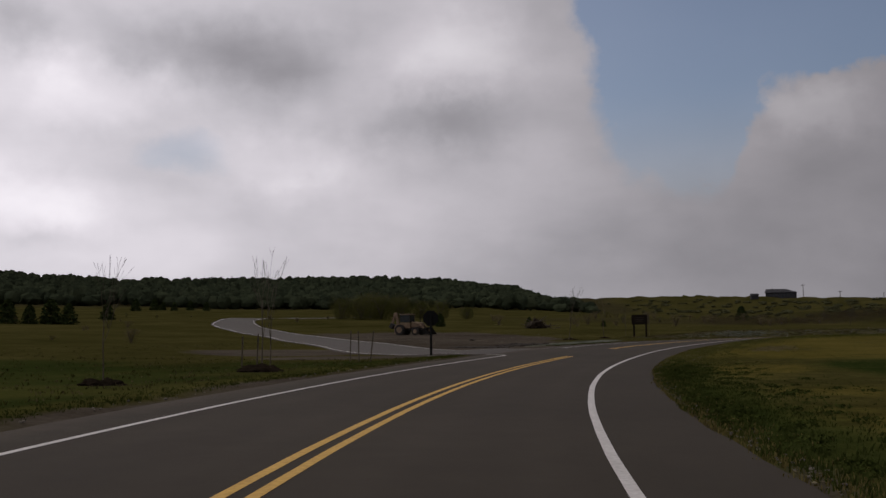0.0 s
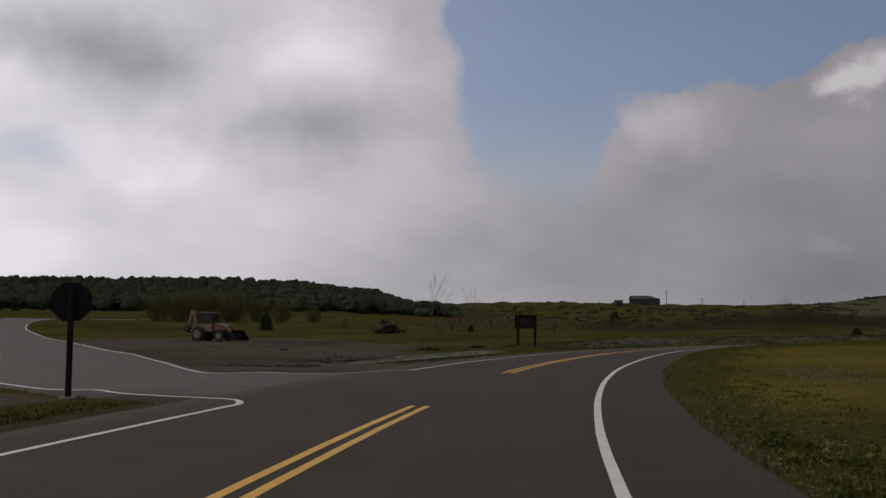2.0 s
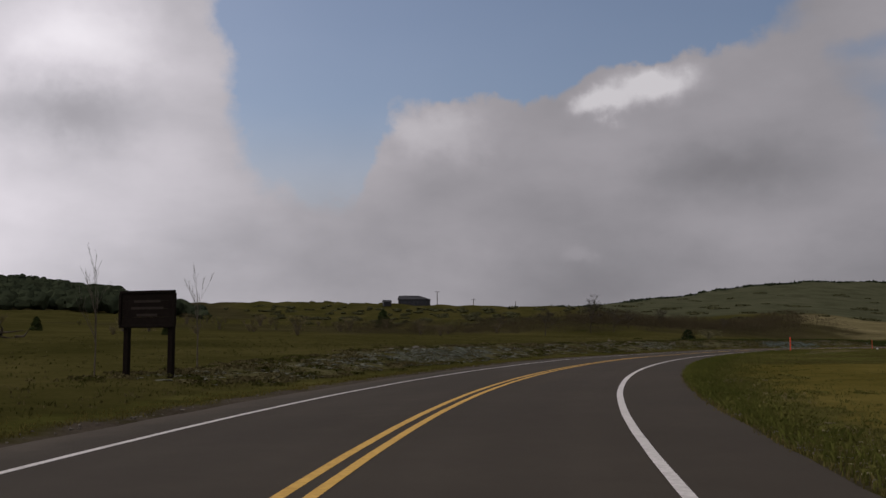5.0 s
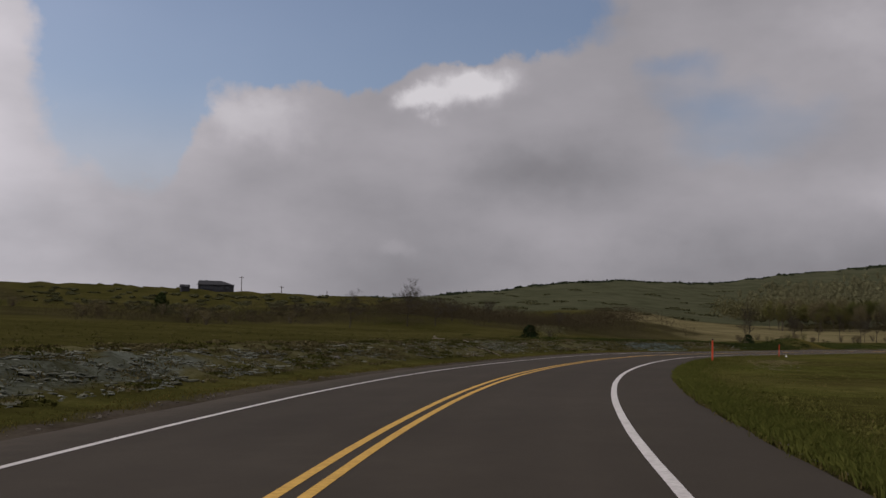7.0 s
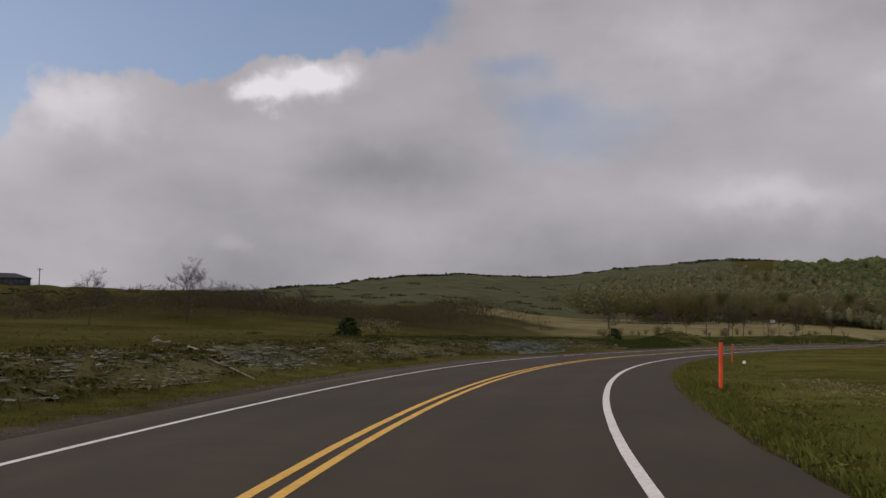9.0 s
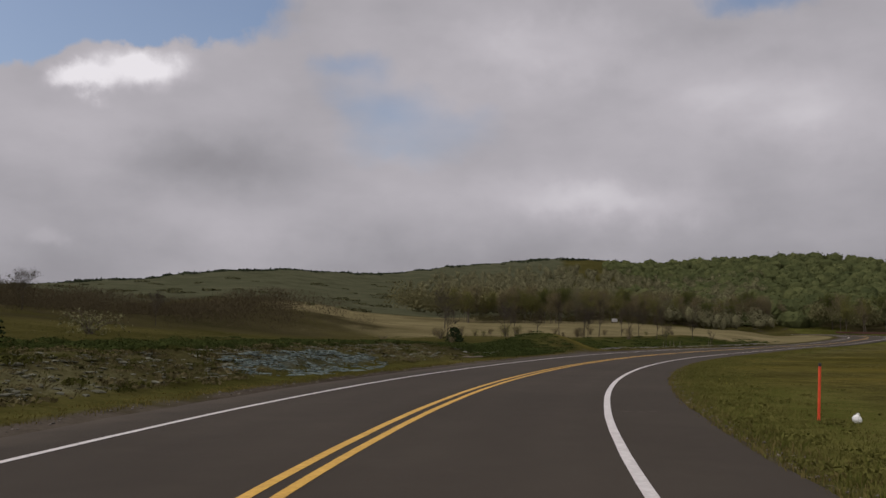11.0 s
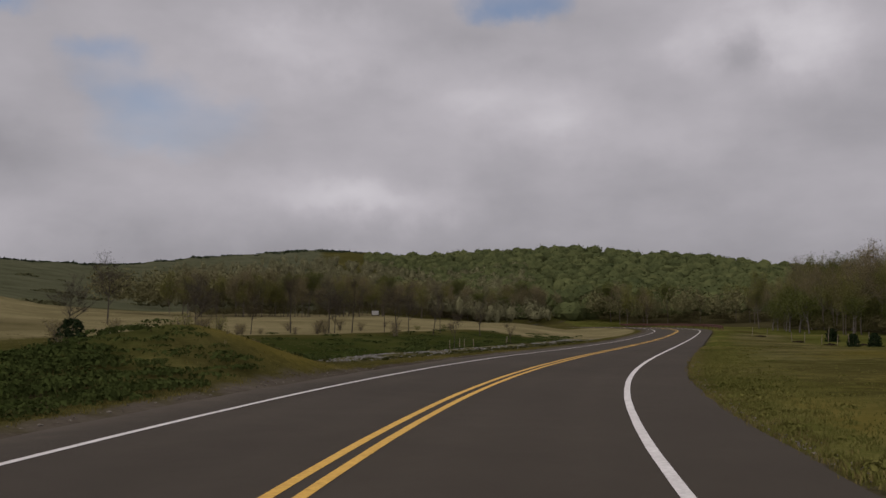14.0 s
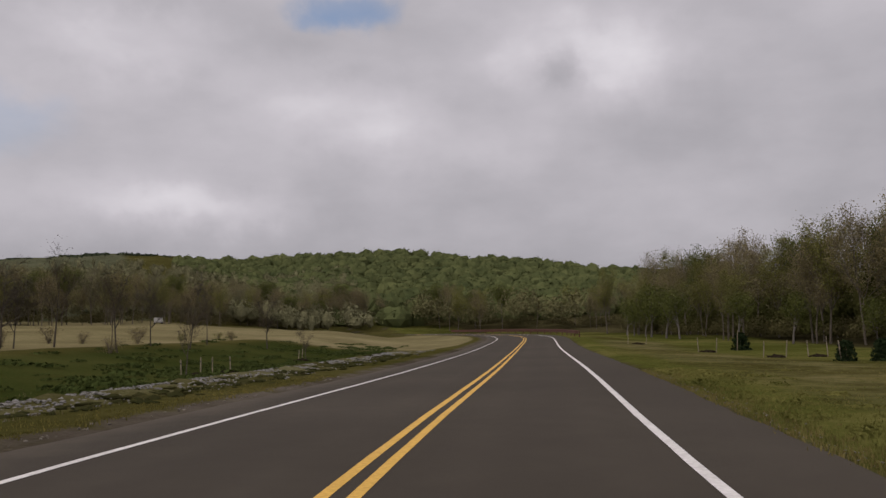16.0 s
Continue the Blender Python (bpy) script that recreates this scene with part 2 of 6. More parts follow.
def ground_material():
    m = bpy.data.materials.new("ground")
    m.use_nodes = True
    t = m.node_tree
    k = Net(t)
    bsdf = t.nodes["Principled BSDF"]
    where = k.node("ShaderNodeNewGeometry").outputs["Position"]
    fine = k.noise(where, 9.0, 5.0, 0.65).outputs[0]
    mid = k.noise(where, 0.9, 6.0, 0.62).outputs[0]
    wide = k.noise(where, 0.07, 5.0, 0.6).outputs[0]
    f = k.math("MULTIPLY_ADD", fine, 0.36, k.math("MULTIPLY_ADD", mid, 0.32, k.math("MULTIPLY_ADD", wide, 0.62, -0.13)))
    meadow = k.ramp(f, [(0.34, (0.027, 0.027, 0.007)), (0.5, (0.049, 0.045, 0.013)), (0.66, (0.076, 0.066, 0.022)), (0.82, (0.106, 0.088, 0.035))])
    lush = k.ramp(f, [(0.35, (0.036, 0.041, 0.008)), (0.5, (0.068, 0.071, 0.016)), (0.62, (0.106, 0.098, 0.029)), (0.78, (0.15, 0.126, 0.048))])
    dry = k.ramp(f, [(0.35, (0.092, 0.078, 0.035)), (0.55, (0.158, 0.134, 0.066)), (0.75, (0.23, 0.195, 0.105))])
    deep = k.ramp(f, [(0.34, (0.012, 0.019, 0.004)), (0.5, (0.025, 0.034, 0.008)), (0.66, (0.042, 0.048, 0.013)), (0.82, (0.066, 0.062, 0.022))])
    sere = k.ramp(f, [(0.34, (0.060, 0.051, 0.011)), (0.5, (0.094, 0.077, 0.018)), (0.66, (0.130, 0.104, 0.027)), (0.82, (0.165, 0.134, 0.044))])
    soil = k.ramp(f, [(0.35, (0.036, 0.029, 0.021)), (0.52, (0.070, 0.058, 0.044)), (0.75, (0.118, 0.101, 0.080))])
    mulch = k.ramp(f, [(0.36, (0.030, 0.027, 0.009)), (0.5, (0.066, 0.060, 0.024)), (0.64, (0.115, 0.108, 0.054)), (0.78, (0.18, 0.172, 0.108))])
    spray = k.ramp(f, [(0.40, (0.026, 0.026, 0.013)), (0.5, (0.066, 0.070, 0.050)), (0.62, (0.115, 0.126, 0.100)), (0.76, (0.20, 0.215, 0.180))])
    sprayed = k.node("ShaderNodeAttribute")
    sprayed.attribute_name = "spray"
    mulch = k.mix(k.steps(k.math("ADD", sprayed.outputs["Fac"], k.math("MULTIPLY_ADD", mid, 0.35, k.math("MULTIPLY", k.noise(where, 0.9, 4.0, 0.6).outputs[0], 0.5))), 0.85, 1.15), mulch, spray)
    scrub = k.ramp(f, [(0.35, (0.024, 0.022, 0.009)), (0.6, (0.052, 0.045, 0.020)), (0.75, (0.076, 0.064, 0.032))])
    # hill pasture greens, greyed: the distance haze is mixed into these tones
    hill = k.ramp(f, [(0.32, (0.040, 0.043, 0.023)), (0.5, (0.064, 0.067, 0.037)), (0.68, (0.088, 0.088, 0.052)), (0.84, (0.112, 0.106, 0.068))])
    c = meadow
    edge = k.math("MULTIPLY_ADD", mid, 0.6, -0.3)
    for name, tone in (("hill", hill), ("dry", dry), ("sere", sere), ("lush", lush), ("deep", deep), ("scrub", scrub), ("soil", soil), ("mulch", mulch)):
        a = k.node("ShaderNodeAttribute")
        a.attribute_name = name
        w = k.steps(k.math("ADD", a.outputs["Fac"], k.math("MULTIPLY", edge, k.steps(a.outputs["Fac"], 0.0, 0.3))), 0.25, 0.75)
        c = k.mix(w, c, tone)
    k.put(bsdf.inputs["Base Color"], c)
    bsdf.inputs["Roughness"].default_value = 0.95
    bsdf.inputs["Specular IOR Level"].default_value = 0.0
    b = k.node("ShaderNodeBump", Strength=0.7, Distance=0.12)
    t.links.new(k.math("MULTIPLY_ADD", fine, 0.4, mid), b.inputs["Height"])
    t.links.new(b.outputs[0], bsdf.inputs["Normal"])
    return m


ASPHALT = asphalt_material()
GROUND = ground_material()
WHITE_PAINT = material("white_paint", (0.42, 0.39, 0.36), (0.72, 0.69, 0.65), 14, 0.7, blotch=0.3)
YELLOW_PAINT = material("yellow_paint", (0.42, 0.23, 0.035), (0.72, 0.44, 0.075), 14, 0.7, blotch=0.3)
GRASS_BLADE = foliage("grass_blade", (0.048, 0.055, 0.011), (0.150, 0.136, 0.040), 0.3, 0.75)
DEEP_BLADE = foliage("deep_green_blade", (0.022, 0.032, 0.007), (0.056, 0.066, 0.016), 0.25, 0.7)
OLIVE_BLADE = foliage("olive_blade", (0.052, 0.050, 0.012), (0.150, 0.120, 0.036), 0.35, 0.7)
FIELD_BLADE = foliage("field_blade", (0.036, 0.040, 0.010), (0.068, 0.064, 0.018), 0.3)
BROWN_BLADE = foliage("brown_blade", (0.058, 0.048, 0.021), (0.135, 0.115, 0.054), 0.5)
FRINGE_BLADE = foliage("fringe_blade", (0.040, 0.050, 0.010), (0.125, 0.125, 0.030), 0.4, 0.6)
WEED_LEAF = foliage("weed_leaf", (0.022, 0.031, 0.008), (0.056, 0.068, 0.020), 0.35)
PALE_BLADE = foliage("pale_blade", (0.10, 0.085, 0.036), (0.22, 0.185, 0.09), 0.5)
DRY_BLADE = foliage("dry_blade", (0.075, 0.063, 0.020), (0.18, 0.146, 0.052), 0.4, 0.6)
WEED = foliage("weed_flower", (0.22, 0.20, 0.03), (0.40, 0.36, 0.06))
STRAW = foliage("straw_clod", (0.03, 0.027, 0.013), (0.13, 0.13, 0.095))
MAT_PALE = foliage("straw_mat", (0.062, 0.060, 0.036), (0.205, 0.205, 0.155), 0.6)
SHEET = foliage("sprayed_sheet", (0.050, 0.053, 0.038), (0.235, 0.245, 0.200), 0.7)
TEAL_SHEET = foliage("teal_sheet", (0.042, 0.055, 0.048), (0.19, 0.228, 0.205), 0.6)
CRUST = foliage("pale_verge_crust", (0.075, 0.064, 0.032), (0.215, 0.190, 0.115), 0.6)
MAT_DARK = foliage("torn_turf", (0.016, 0.018, 0.006), (0.045, 0.042, 0.016), 0.6)
EARTH = material("dark_earth", (0.020, 0.016, 0.012), (0.060, 0.049, 0.038), 9, 0.95, bump=0.5, spread=0.4, island=True)
RIPRAP = material("pale_riprap", (0.085, 0.078, 0.068), (0.195, 0.184, 0.168), 6, 0.9, bump=0.5, spread=0.6, island=True)
STONE = material("stone", (0.06, 0.052, 0.042), (0.22, 0.205, 0.185), 6, 0.9, bump=0.5, spread=0.6, island=True)
GRAVEL = material("gravel", (0.06, 0.050, 0.038), (0.17, 0.148, 0.118), 20, 0.95, spread=0.7, island=True)
BARK = material("bark", (0.048, 0.039, 0.027), (0.125, 0.102, 0.073), 9, 0.9, bump=0.4)
PALE_BARK = material("pale_bark", (0.07, 0.06, 0.05), (0.16, 0.14, 0.115), 9, 0.9, bump=0.4)
DEAD_WOOD = material("dead_wood", (0.10, 0.082, 0.06), (0.26, 0.22, 0.17), 12, 0.9, bump=0.5)
LEAF_SPRING = foliage("spring_leaf", (0.068, 0.067, 0.019), (0.18, 0.172, 0.053), 0.4)
WILLOW_LEAF = foliage("willow_leaf", (0.058, 0.062, 0.018), (0.13, 0.128, 0.042), 0.5, 0.5)
LEAF_GREEN = foliage("green_leaf", (0.044, 0.050, 0.014), (0.105, 0.112, 0.032), 0.4)
LEAF_BUD = foliage("brown_bud", (0.085, 0.070, 0.034), (0.20, 0.165, 0.08), 0.4)
LEAF_PALE = foliage("pale_leaf", (0.09, 0.088, 0.04), (0.19, 0.18, 0.095), 0.5)
DARK_BARK = material("dark_bark", (0.026, 0.021, 0.014), (0.066, 0.053, 0.036), 9, 0.95)
NEEDLE = foliage("needle", (0.008, 0.012, 0.006), (0.026, 0.038, 0.015))
NEEDLE_SOFT = foliage("young_needle", (0.018, 0.026, 0.010), (0.05, 0.066, 0.022))
FAR_WOOD = foliage("far_wood", (0.020, 0.027, 0.017), (0.050, 0.059, 0.032), 0.45, 0.7)
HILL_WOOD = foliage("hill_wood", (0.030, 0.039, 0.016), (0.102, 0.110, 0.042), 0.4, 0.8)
MIXED_WOOD = foliage("mixed_wood", (0.066, 0.063, 0.034), (0.185, 0.175, 0.092), 0.35, 0.75)
# green leaf with the stand's inner shade in its colour; undergrowth shares it
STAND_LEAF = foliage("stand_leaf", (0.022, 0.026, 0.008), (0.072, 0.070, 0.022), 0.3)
BRUSH = foliage("brush_twig", (0.044, 0.036, 0.020), (0.082, 0.066, 0.037), 0.25)
# steel near black: the shade of its backlit side is put into the colour
BACKLIT_STEEL = material("backlit_steel", (0.008, 0.008, 0.008), (0.016, 0.016, 0.016), 8, 0.85)
SIGN_WOOD = material("near_black_wood", (0.007, 0.005, 0.004), (0.016, 0.012, 0.009), 10, 0.9, bump=0.3)
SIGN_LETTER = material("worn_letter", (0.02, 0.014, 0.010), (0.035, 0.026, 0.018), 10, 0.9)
ORANGE = material("orange_plastic", (0.55, 0.05, 0.015), (0.78, 0.10, 0.03), 7, 0.5)
BLACK_CAP = material("black_plastic", (0.012, 0.012, 0.012), (0.03, 0.03, 0.03), 7, 0.5)
WHITE_PLASTIC = material("white_plastic", (0.6, 0.6, 0.55), (0.8, 0.8, 0.75), 9, 0.6)
RUST = material("weathered_steel", (0.042, 0.016, 0.011), (0.10, 0.036, 0.023), 7, 0.9)
TIMBER = material("raw_timber", (0.10, 0.08, 0.05), (0.22, 0.18, 0.12), 10, 0.85)
YELLOW_STEEL = material("dirty_yellow_steel", (0.085, 0.055, 0.032), (0.24, 0.165, 0.105), 2.2, 0.7, blotch=0.5)
DARK_STEEL = material("dark_steel", (0.012, 0.011, 0.010), (0.045, 0.04, 0.036), 5, 0.6, metal=0.4)
TYRE = material("tyre_rubber", (0.010, 0.010, 0.010), (0.04, 0.036, 0.032), 10, 0.9)
CAB_GLASS = material("dark_cab_glass", (0.01, 0.012, 0.014), (0.03, 0.034, 0.036), 3, 0.15)
HOUSE_WALL = material("dark_siding", (0.015, 0.015, 0.017), (0.03, 0.03, 0.032), 3, 0.8)
HOUSE_ROOF = material("slate_roof", (0.018, 0.018, 0.02), (0.036, 0.036, 0.04), 4, 0.8)
WINDOW_DARK = material("window_glass", (0.01, 0.012, 0.015), (0.03, 0.034, 0.04), 3, 0.15)
CAR_PAINT = material("pale_car_paint", (0.30, 0.29, 0.27), (0.42, 0.41, 0.39), 3, 0.5)
HEDGE = foliage("hedge_leaf", (0.058, 0.060, 0.029), (0.092, 0.090, 0.044), 0.4)
for m in (BACKLIT_STEEL, SIGN_WOOD):
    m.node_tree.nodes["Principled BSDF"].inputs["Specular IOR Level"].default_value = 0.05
BUD_MASS = foliage("undergrowth_leaf", (0.044, 0.040, 0.017), (0.100, 0.088, 0.038), 0.25)
WOOD_MASS = foliage("deep_wood_leaf", (0.068, 0.063, 0.029), (0.165, 0.152, 0.070), 0.3)


# ---- the lie of the land: road line, verges, fields and hills ----
STEP = 8.0
S_FIRST = -64.0
TURN = [29, 26.5, 23.8, 21, 18, 15.1, 12.25, 9.46, 6.96, 4.56, 2.15, -0.26, -2.55, -4.82, -7.4, -9.98, -11.93, -14.08,
        -16.94, -20.18, -23.13, -25.9, -28.48, -31.1, -33.94, -36.97, -39.94, -42.78, -45.56, -48.2, -50.66, -53.08,
        -55.65, -58.55, -61.4, -64.04, -66.58, -68.95, -70.69, -71.38, -71.35, -71.09, -70.9, -70.87, -70.93, -71,
        -71.11, -71.25, -71.35, -71.35, -70.85, -69.25, -66.25, -62.75, -59.25, -55.75, -52.75, -50.25, -48.25, -47.25,
        -46.25, -45.75, -45.25]
GRADE = [0.3, 0.3, 0.3, 0.3, 0.3, 0.3, 0.28, 0.1, -0.07, -0.13, -0.05, 0.16, 0.56, 1.09, 0.91, 0.57, 0.62, 0.53, 0.33, 0.21,
        0.23, 0.21, 0.25, 0.07, -0.08, 0.18, 0.28, 0.09, -0.25, -0.4, -0.52, -0.62, -0.26, 0.06, 0.23, 0.26, 0.19, 0.39, 0.4,
        0.33, 0.26, 0.25, 0.26, 0.29, 0.4, 0.64, 0.98, 1.32, 1.6, 1.8, 1.9, 1.9, 1.8, 1.6, 1.3, 1, 0.8, 0.6, 0.5, 0.5, 0.5,
        0.5, 0.5]
BANK = [1.8, 1.8, 1.8, 1.8, 1.8, 1.8, 1.76, 1.74, 1.86, 1.85, 1.88, 1.94, 1.93, 1.89, 1.85, 1.43, 0.81, 0.05, -0.73, -1.29,
        -1.52, -1.48, -1.26, -1.14, -1.19, -1.3, -1.33, -0.97, -0.37, 0.17, 0.25, 0.36, 0.46, 0.41, 0.62, 0.92, 1.16, 1.14,
        0.79, -0.11, -0.96, -1.53, -1.84, -2, -2.1, -2.1, -2.1, -2.1, -2.1, -2.1, -2.1, -2, -1.8, -1.5, -1.2, -1, -1, -1, -1,
        -1, -1, -1, -1]
knots = S_FIRST + STEP * np.arange(len(TURN))
LS = np.arange(S_FIRST, knots[-1] + 0.5, 1.0)
LPSI = np.radians(np.interp(LS, knots, TURN))
_mid = (LPSI[1:] + LPSI[:-1]) / 2
LX = np.concatenate([[0], np.cumsum(-np.sin(_mid))])
LY = np.concatenate([[0], np.cumsum(np.cos(_mid))])
_gr = np.interp(LS, knots, GRADE) / 100
LZ = np.concatenate([[0], np.cumsum((_gr[1:] + _gr[:-1]) / 2)])
_i0 = int(-S_FIRST)
LX, LY, LZ = LX - LX[_i0], LY - LY[_i0], LZ - LZ[_i0]
LB = np.interp(LS, knots, BANK) / 100


def on_line(s, d):
    """World x, y, z of the road surface at s metres along and d metres to the left of the centre line."""
    s, d = np.asarray(s, float), np.asarray(d, float)
    g = lambda a: np.interp(s, LS, a)
    p = g(LPSI)
    return g(LX) - np.cos(p) * d, g(LY) - np.sin(p) * d, g(LZ) + g(LB) * d


def to_line(x, y):
    """The s and d of places in the plan."""
    x, y = np.atleast_1d(np.asarray(x, float)), np.atleast_1d(np.asarray(y, float))
    best = np.empty(len(x), int)
    ax, ay = LX[::2], LY[::2]
    for i in range(0, len(x), 20000):
        dd = (x[i:i + 20000, None] - ax) ** 2 + (y[i:i + 20000, None] - ay) ** 2
        best[i:i + 20000] = dd.argmin(1) * 2
    p = LPSI[best]
    dx, dy = x - LX[best], y - LY[best]
    return LS[best] - dx * np.sin(p) + dy * np.cos(p), -dx * np.cos(p) - dy * np.sin(p)


def ease(x, a, b):
    t = np.clip((np.asarray(x, float) - a) / (b - a), 0, 1)
    return t * t * (3 - 2 * t)


# the skyline's crest, by bearing from the middle of the bend: degrees, distance, height
OX, OY = 60.0, 140.0
SWING, PIVOT = math.radians(1.75), (5.6, 67.0)
CREST_B = [-180, -110, -60, -52, -45, -35, -29, -22, -17, -14.6, -10, -7, -3.5, 0, 5.5, 9.8, 14.5, 20.5, 26, 31, 36.5, 40, 46.5,
           50.5, 53.5, 55, 59, 62.7, 66, 69, 71.6, 74.3, 80, 95, 120, 180]
CREST_D = [800, 800, 735, 731, 715, 690, 680, 675, 620, 562, 510, 480, 430, 405, 380, 380, 430, 500, 540, 580, 610, 660, 720,
           740, 735, 690, 652, 626, 590, 550, 510, 460, 440, 500, 700, 800]
CREST_Z = [30, 35, 46, 45, 40, 41, 43, 40, 30, 25.5, 23.5, 21, 17.5, 15.3, 13.5, 13.4, 16.4, 23.6, 31, 35.6, 35, 43.2, 55,
           58.5, 54, 48.5, 48, 47, 41.5, 36, 29, 22, 18, 16, 22, 30]


def hub(x, y):
    """Distance and bearing of places from the middle of the bend; past the house hill the country lies turned a little to the left."""
    x, y = np.asarray(x, float), np.asarray(y, float)
    w = SWING * ease(np.degrees(np.arctan2(x - OX, y - OY)), 12, 38)
    u, v = x - PIVOT[0], y - PIVOT[1]
    x, y = PIVOT[0] + u * np.cos(w) + v * np.sin(w), PIVOT[1] - u * np.sin(w) + v * np.cos(w)
    return np.hypot(x - OX, y - OY), np.degrees(np.arctan2(x - OX, y - OY))


def from_hub(r, b):
    """The place at a distance and bearing from the middle of the bend."""
    x, y = OX + r * np.sin(np.radians(b)), OY + r * np.cos(np.radians(b))
    w = SWING * ease(b, 12, 38)
    u, v = x - PIVOT[0], y - PIVOT[1]
    return PIVOT[0] + u * np.cos(w) - v * np.sin(w), PIVOT[1] + u * np.sin(w) + v * np.cos(w)


def waves(x, y):
    """Gentle unevenness of the fields, a few centimetres to decimetres."""
    return (0.5 * np.sin(x * 0.071 + 1.3) * np.cos(y * 0.083 - 0.4) + 0.3 * np.sin(x * 0.19 - y * 0.13 + 2.0)
            + 0.2 * np.sin(x * 0.37 + y * 0.29 + 0.7))


def land(x, y):
    """Height of the ground, with s and d of each place."""
    x, y = np.atleast_1d(np.asarray(x, float)), np.atleast_1d(np.asarray(y, float))
    s, d = to_line(x, y)
    sc = np.clip(s, LS[0], LS[-1])
    zr, bk = np.interp(sc, LS, LZ), np.interp(sc, LS, LB)
    far = np.clip(np.abs(d) - 6.0, 0, 14) / 14
    z = zr + bk * np.clip(d, -6, 6) * (1 - far)
    # left of the road: a cut bank along the bend, a spoil heap, then a shallow ditch
    bank = np.interp(sc, [70, 95, 110, 200, 212, 232, 246], [0.0, 0.35, 0.75, 0.85, 0.55, 0.0, -0.4])
    z = z + bank * ease(d, 6.2, 9.8)
    z = z + 1.25 * np.exp(-((sc - 223.4) / 4.3) ** 2) * np.exp(-((d - 8.6) / 3.0) ** 2) * ease(d, 4.9, 7.0)
    z = z + 0.4 * np.exp(-((d - 9.6) / 1.5) ** 2) * ease(sc, 234, 246) * (1 - ease(sc, 300, 318))
    near = 0.2 + 0.55 * ease(sc, 88, 118)
    z = z + (near * ease(d, 12, 46) + 1.9 * np.clip((d - 46) / 79, 0, 1)) * (1 - ease(sc, 185, 250))
    # the side road leaves the junction a little downhill
    z = z - 0.2 * ease(d, 5, 10) * ease(sc, 26, 34) * (1 - ease(sc, 50, 75))
    z = z + (1.2 * ease(d, 14.5, 27) * ease(s, 234, 256) + 1.15 * ease(d, 27, 60) * ease(s, 248, 272))
    # a low brushy rise behind the field
    along = np.clip(((x - 53) * 53 + (y - 226) * 31) / (53.0 ** 2 + 31.0 ** 2), 0, 1)
    z = z + 2.4 * np.exp(-((x - 53 - 53 * along) ** 2 + (y - 226 - 31 * along) ** 2) / 17.0 ** 2)
    # right of the road: level meadow
    z = z + 0.10 * ease(-d, 9, 30) - 0.35 * ease(-d, 6, 16) * ease(sc, 255, 290)
    # hills
    away = np.hypot(d, np.maximum(0, np.maximum(s - LS[-1], LS[0] - s)))
    r, b = hub(x, y)
    cd, cz = np.interp(b, CREST_B, CREST_D), np.interp(b, CREST_B, CREST_Z)
    foot = 60 + 125 * ease(b, 26, 40) * (1 - ease(b, 84, 100))
    u = (r - foot) / (cd - foot)
    hill = np.where(u < 1, cz * np.clip(u, 0, 1) ** 1.85, cz * (1 - 0.35 * np.clip(u - 1, 0, 2)))
    rise = 2.6 * (1 - ease(sc, 185, 250)) * ease(u, 0.25, 0.95) * (d > 0)
    z = z + (hill - rise) * ease(away, 14, 60)
    z = z + waves(x, y) * (0.10 + 0.9 * ease(r, 150, 420)) * ease(np.abs(d), 6, 30)
    return z, s, d


def ground_z(x, y):
    return float(land(x, y)[0][0])


# ---- building helpers ----
rng = np.random.default_rng(7)


def mesh_from(name, verts, faces, mat, smooth=False):
    me = bpy.data.meshes.new(name)
    me.from_pydata([tuple(v) for v in verts] if not isinstance(verts, np.ndarray) else verts.tolist(), [],
                   faces.tolist() if isinstance(faces, np.ndarray) else faces)
    me.materials.append(mat)
    if smooth:
        me.polygons.foreach_set("use_smooth", [True] * len(me.polygons))
    me.update()
    return me


def part(name, bm, mat, parent, label="", smooth=False):
    """Link a bmesh, or a finished mesh, as one mesh under a thing or a part."""
    if isinstance(bm, bmesh.types.BMesh):
        me = bpy.data.meshes.new(name)
        bmesh.ops.recalc_face_normals(bm, faces=bm.faces)
        bm.to_mesh(me)
        bm.free()
        me.materials.append(mat)
        if smooth:
            me.polygons.foreach_set("use_smooth", [True] * len(me.polygons))
    else:
        me = bm
    ob = new(name, me)
    ob.parent = parent
    if label:
        tagged(ob, label)
    return ob


def thing(name, m, label, category, group=""):
    ob = new(name)
    ob.matrix_basis = m
    ob.empty_display_size = 0.2
    return tagged(ob, label, category, group)


def box(bm, size, at, turn=(0, 0, 0), bevel=0.0):
    """A block, its edges rounded off when bevel is given."""
    r = bmesh.ops.create_cube(bm, size=1.0)
    vs = r["verts"]
    bmesh.ops.transform(bm, matrix=pose(*at, *turn) @ Matrix.Diagonal((*size, 1)), verts=vs)
    if bevel:
        es = {e for v in vs for e in v.link_edges}
        bmesh.ops.bevel(bm, geom=list(es), offset=bevel, segments=2, affect="EDGES", profile=0.5)


def rod(bm, a, b, r0, r1=None, sides=8, caps=True):
    a, b = Vector(a), Vector(b)
    m = Matrix.Translation((a + b) / 2) @ (b - a).to_track_quat("Z", "Y").to_matrix().to_4x4()
    bmesh.ops.create_cone(bm, cap_ends=caps, segments=sides, radius1=r0, radius2=r0 if r1 is None else r1, depth=(b - a).length, matrix=m)


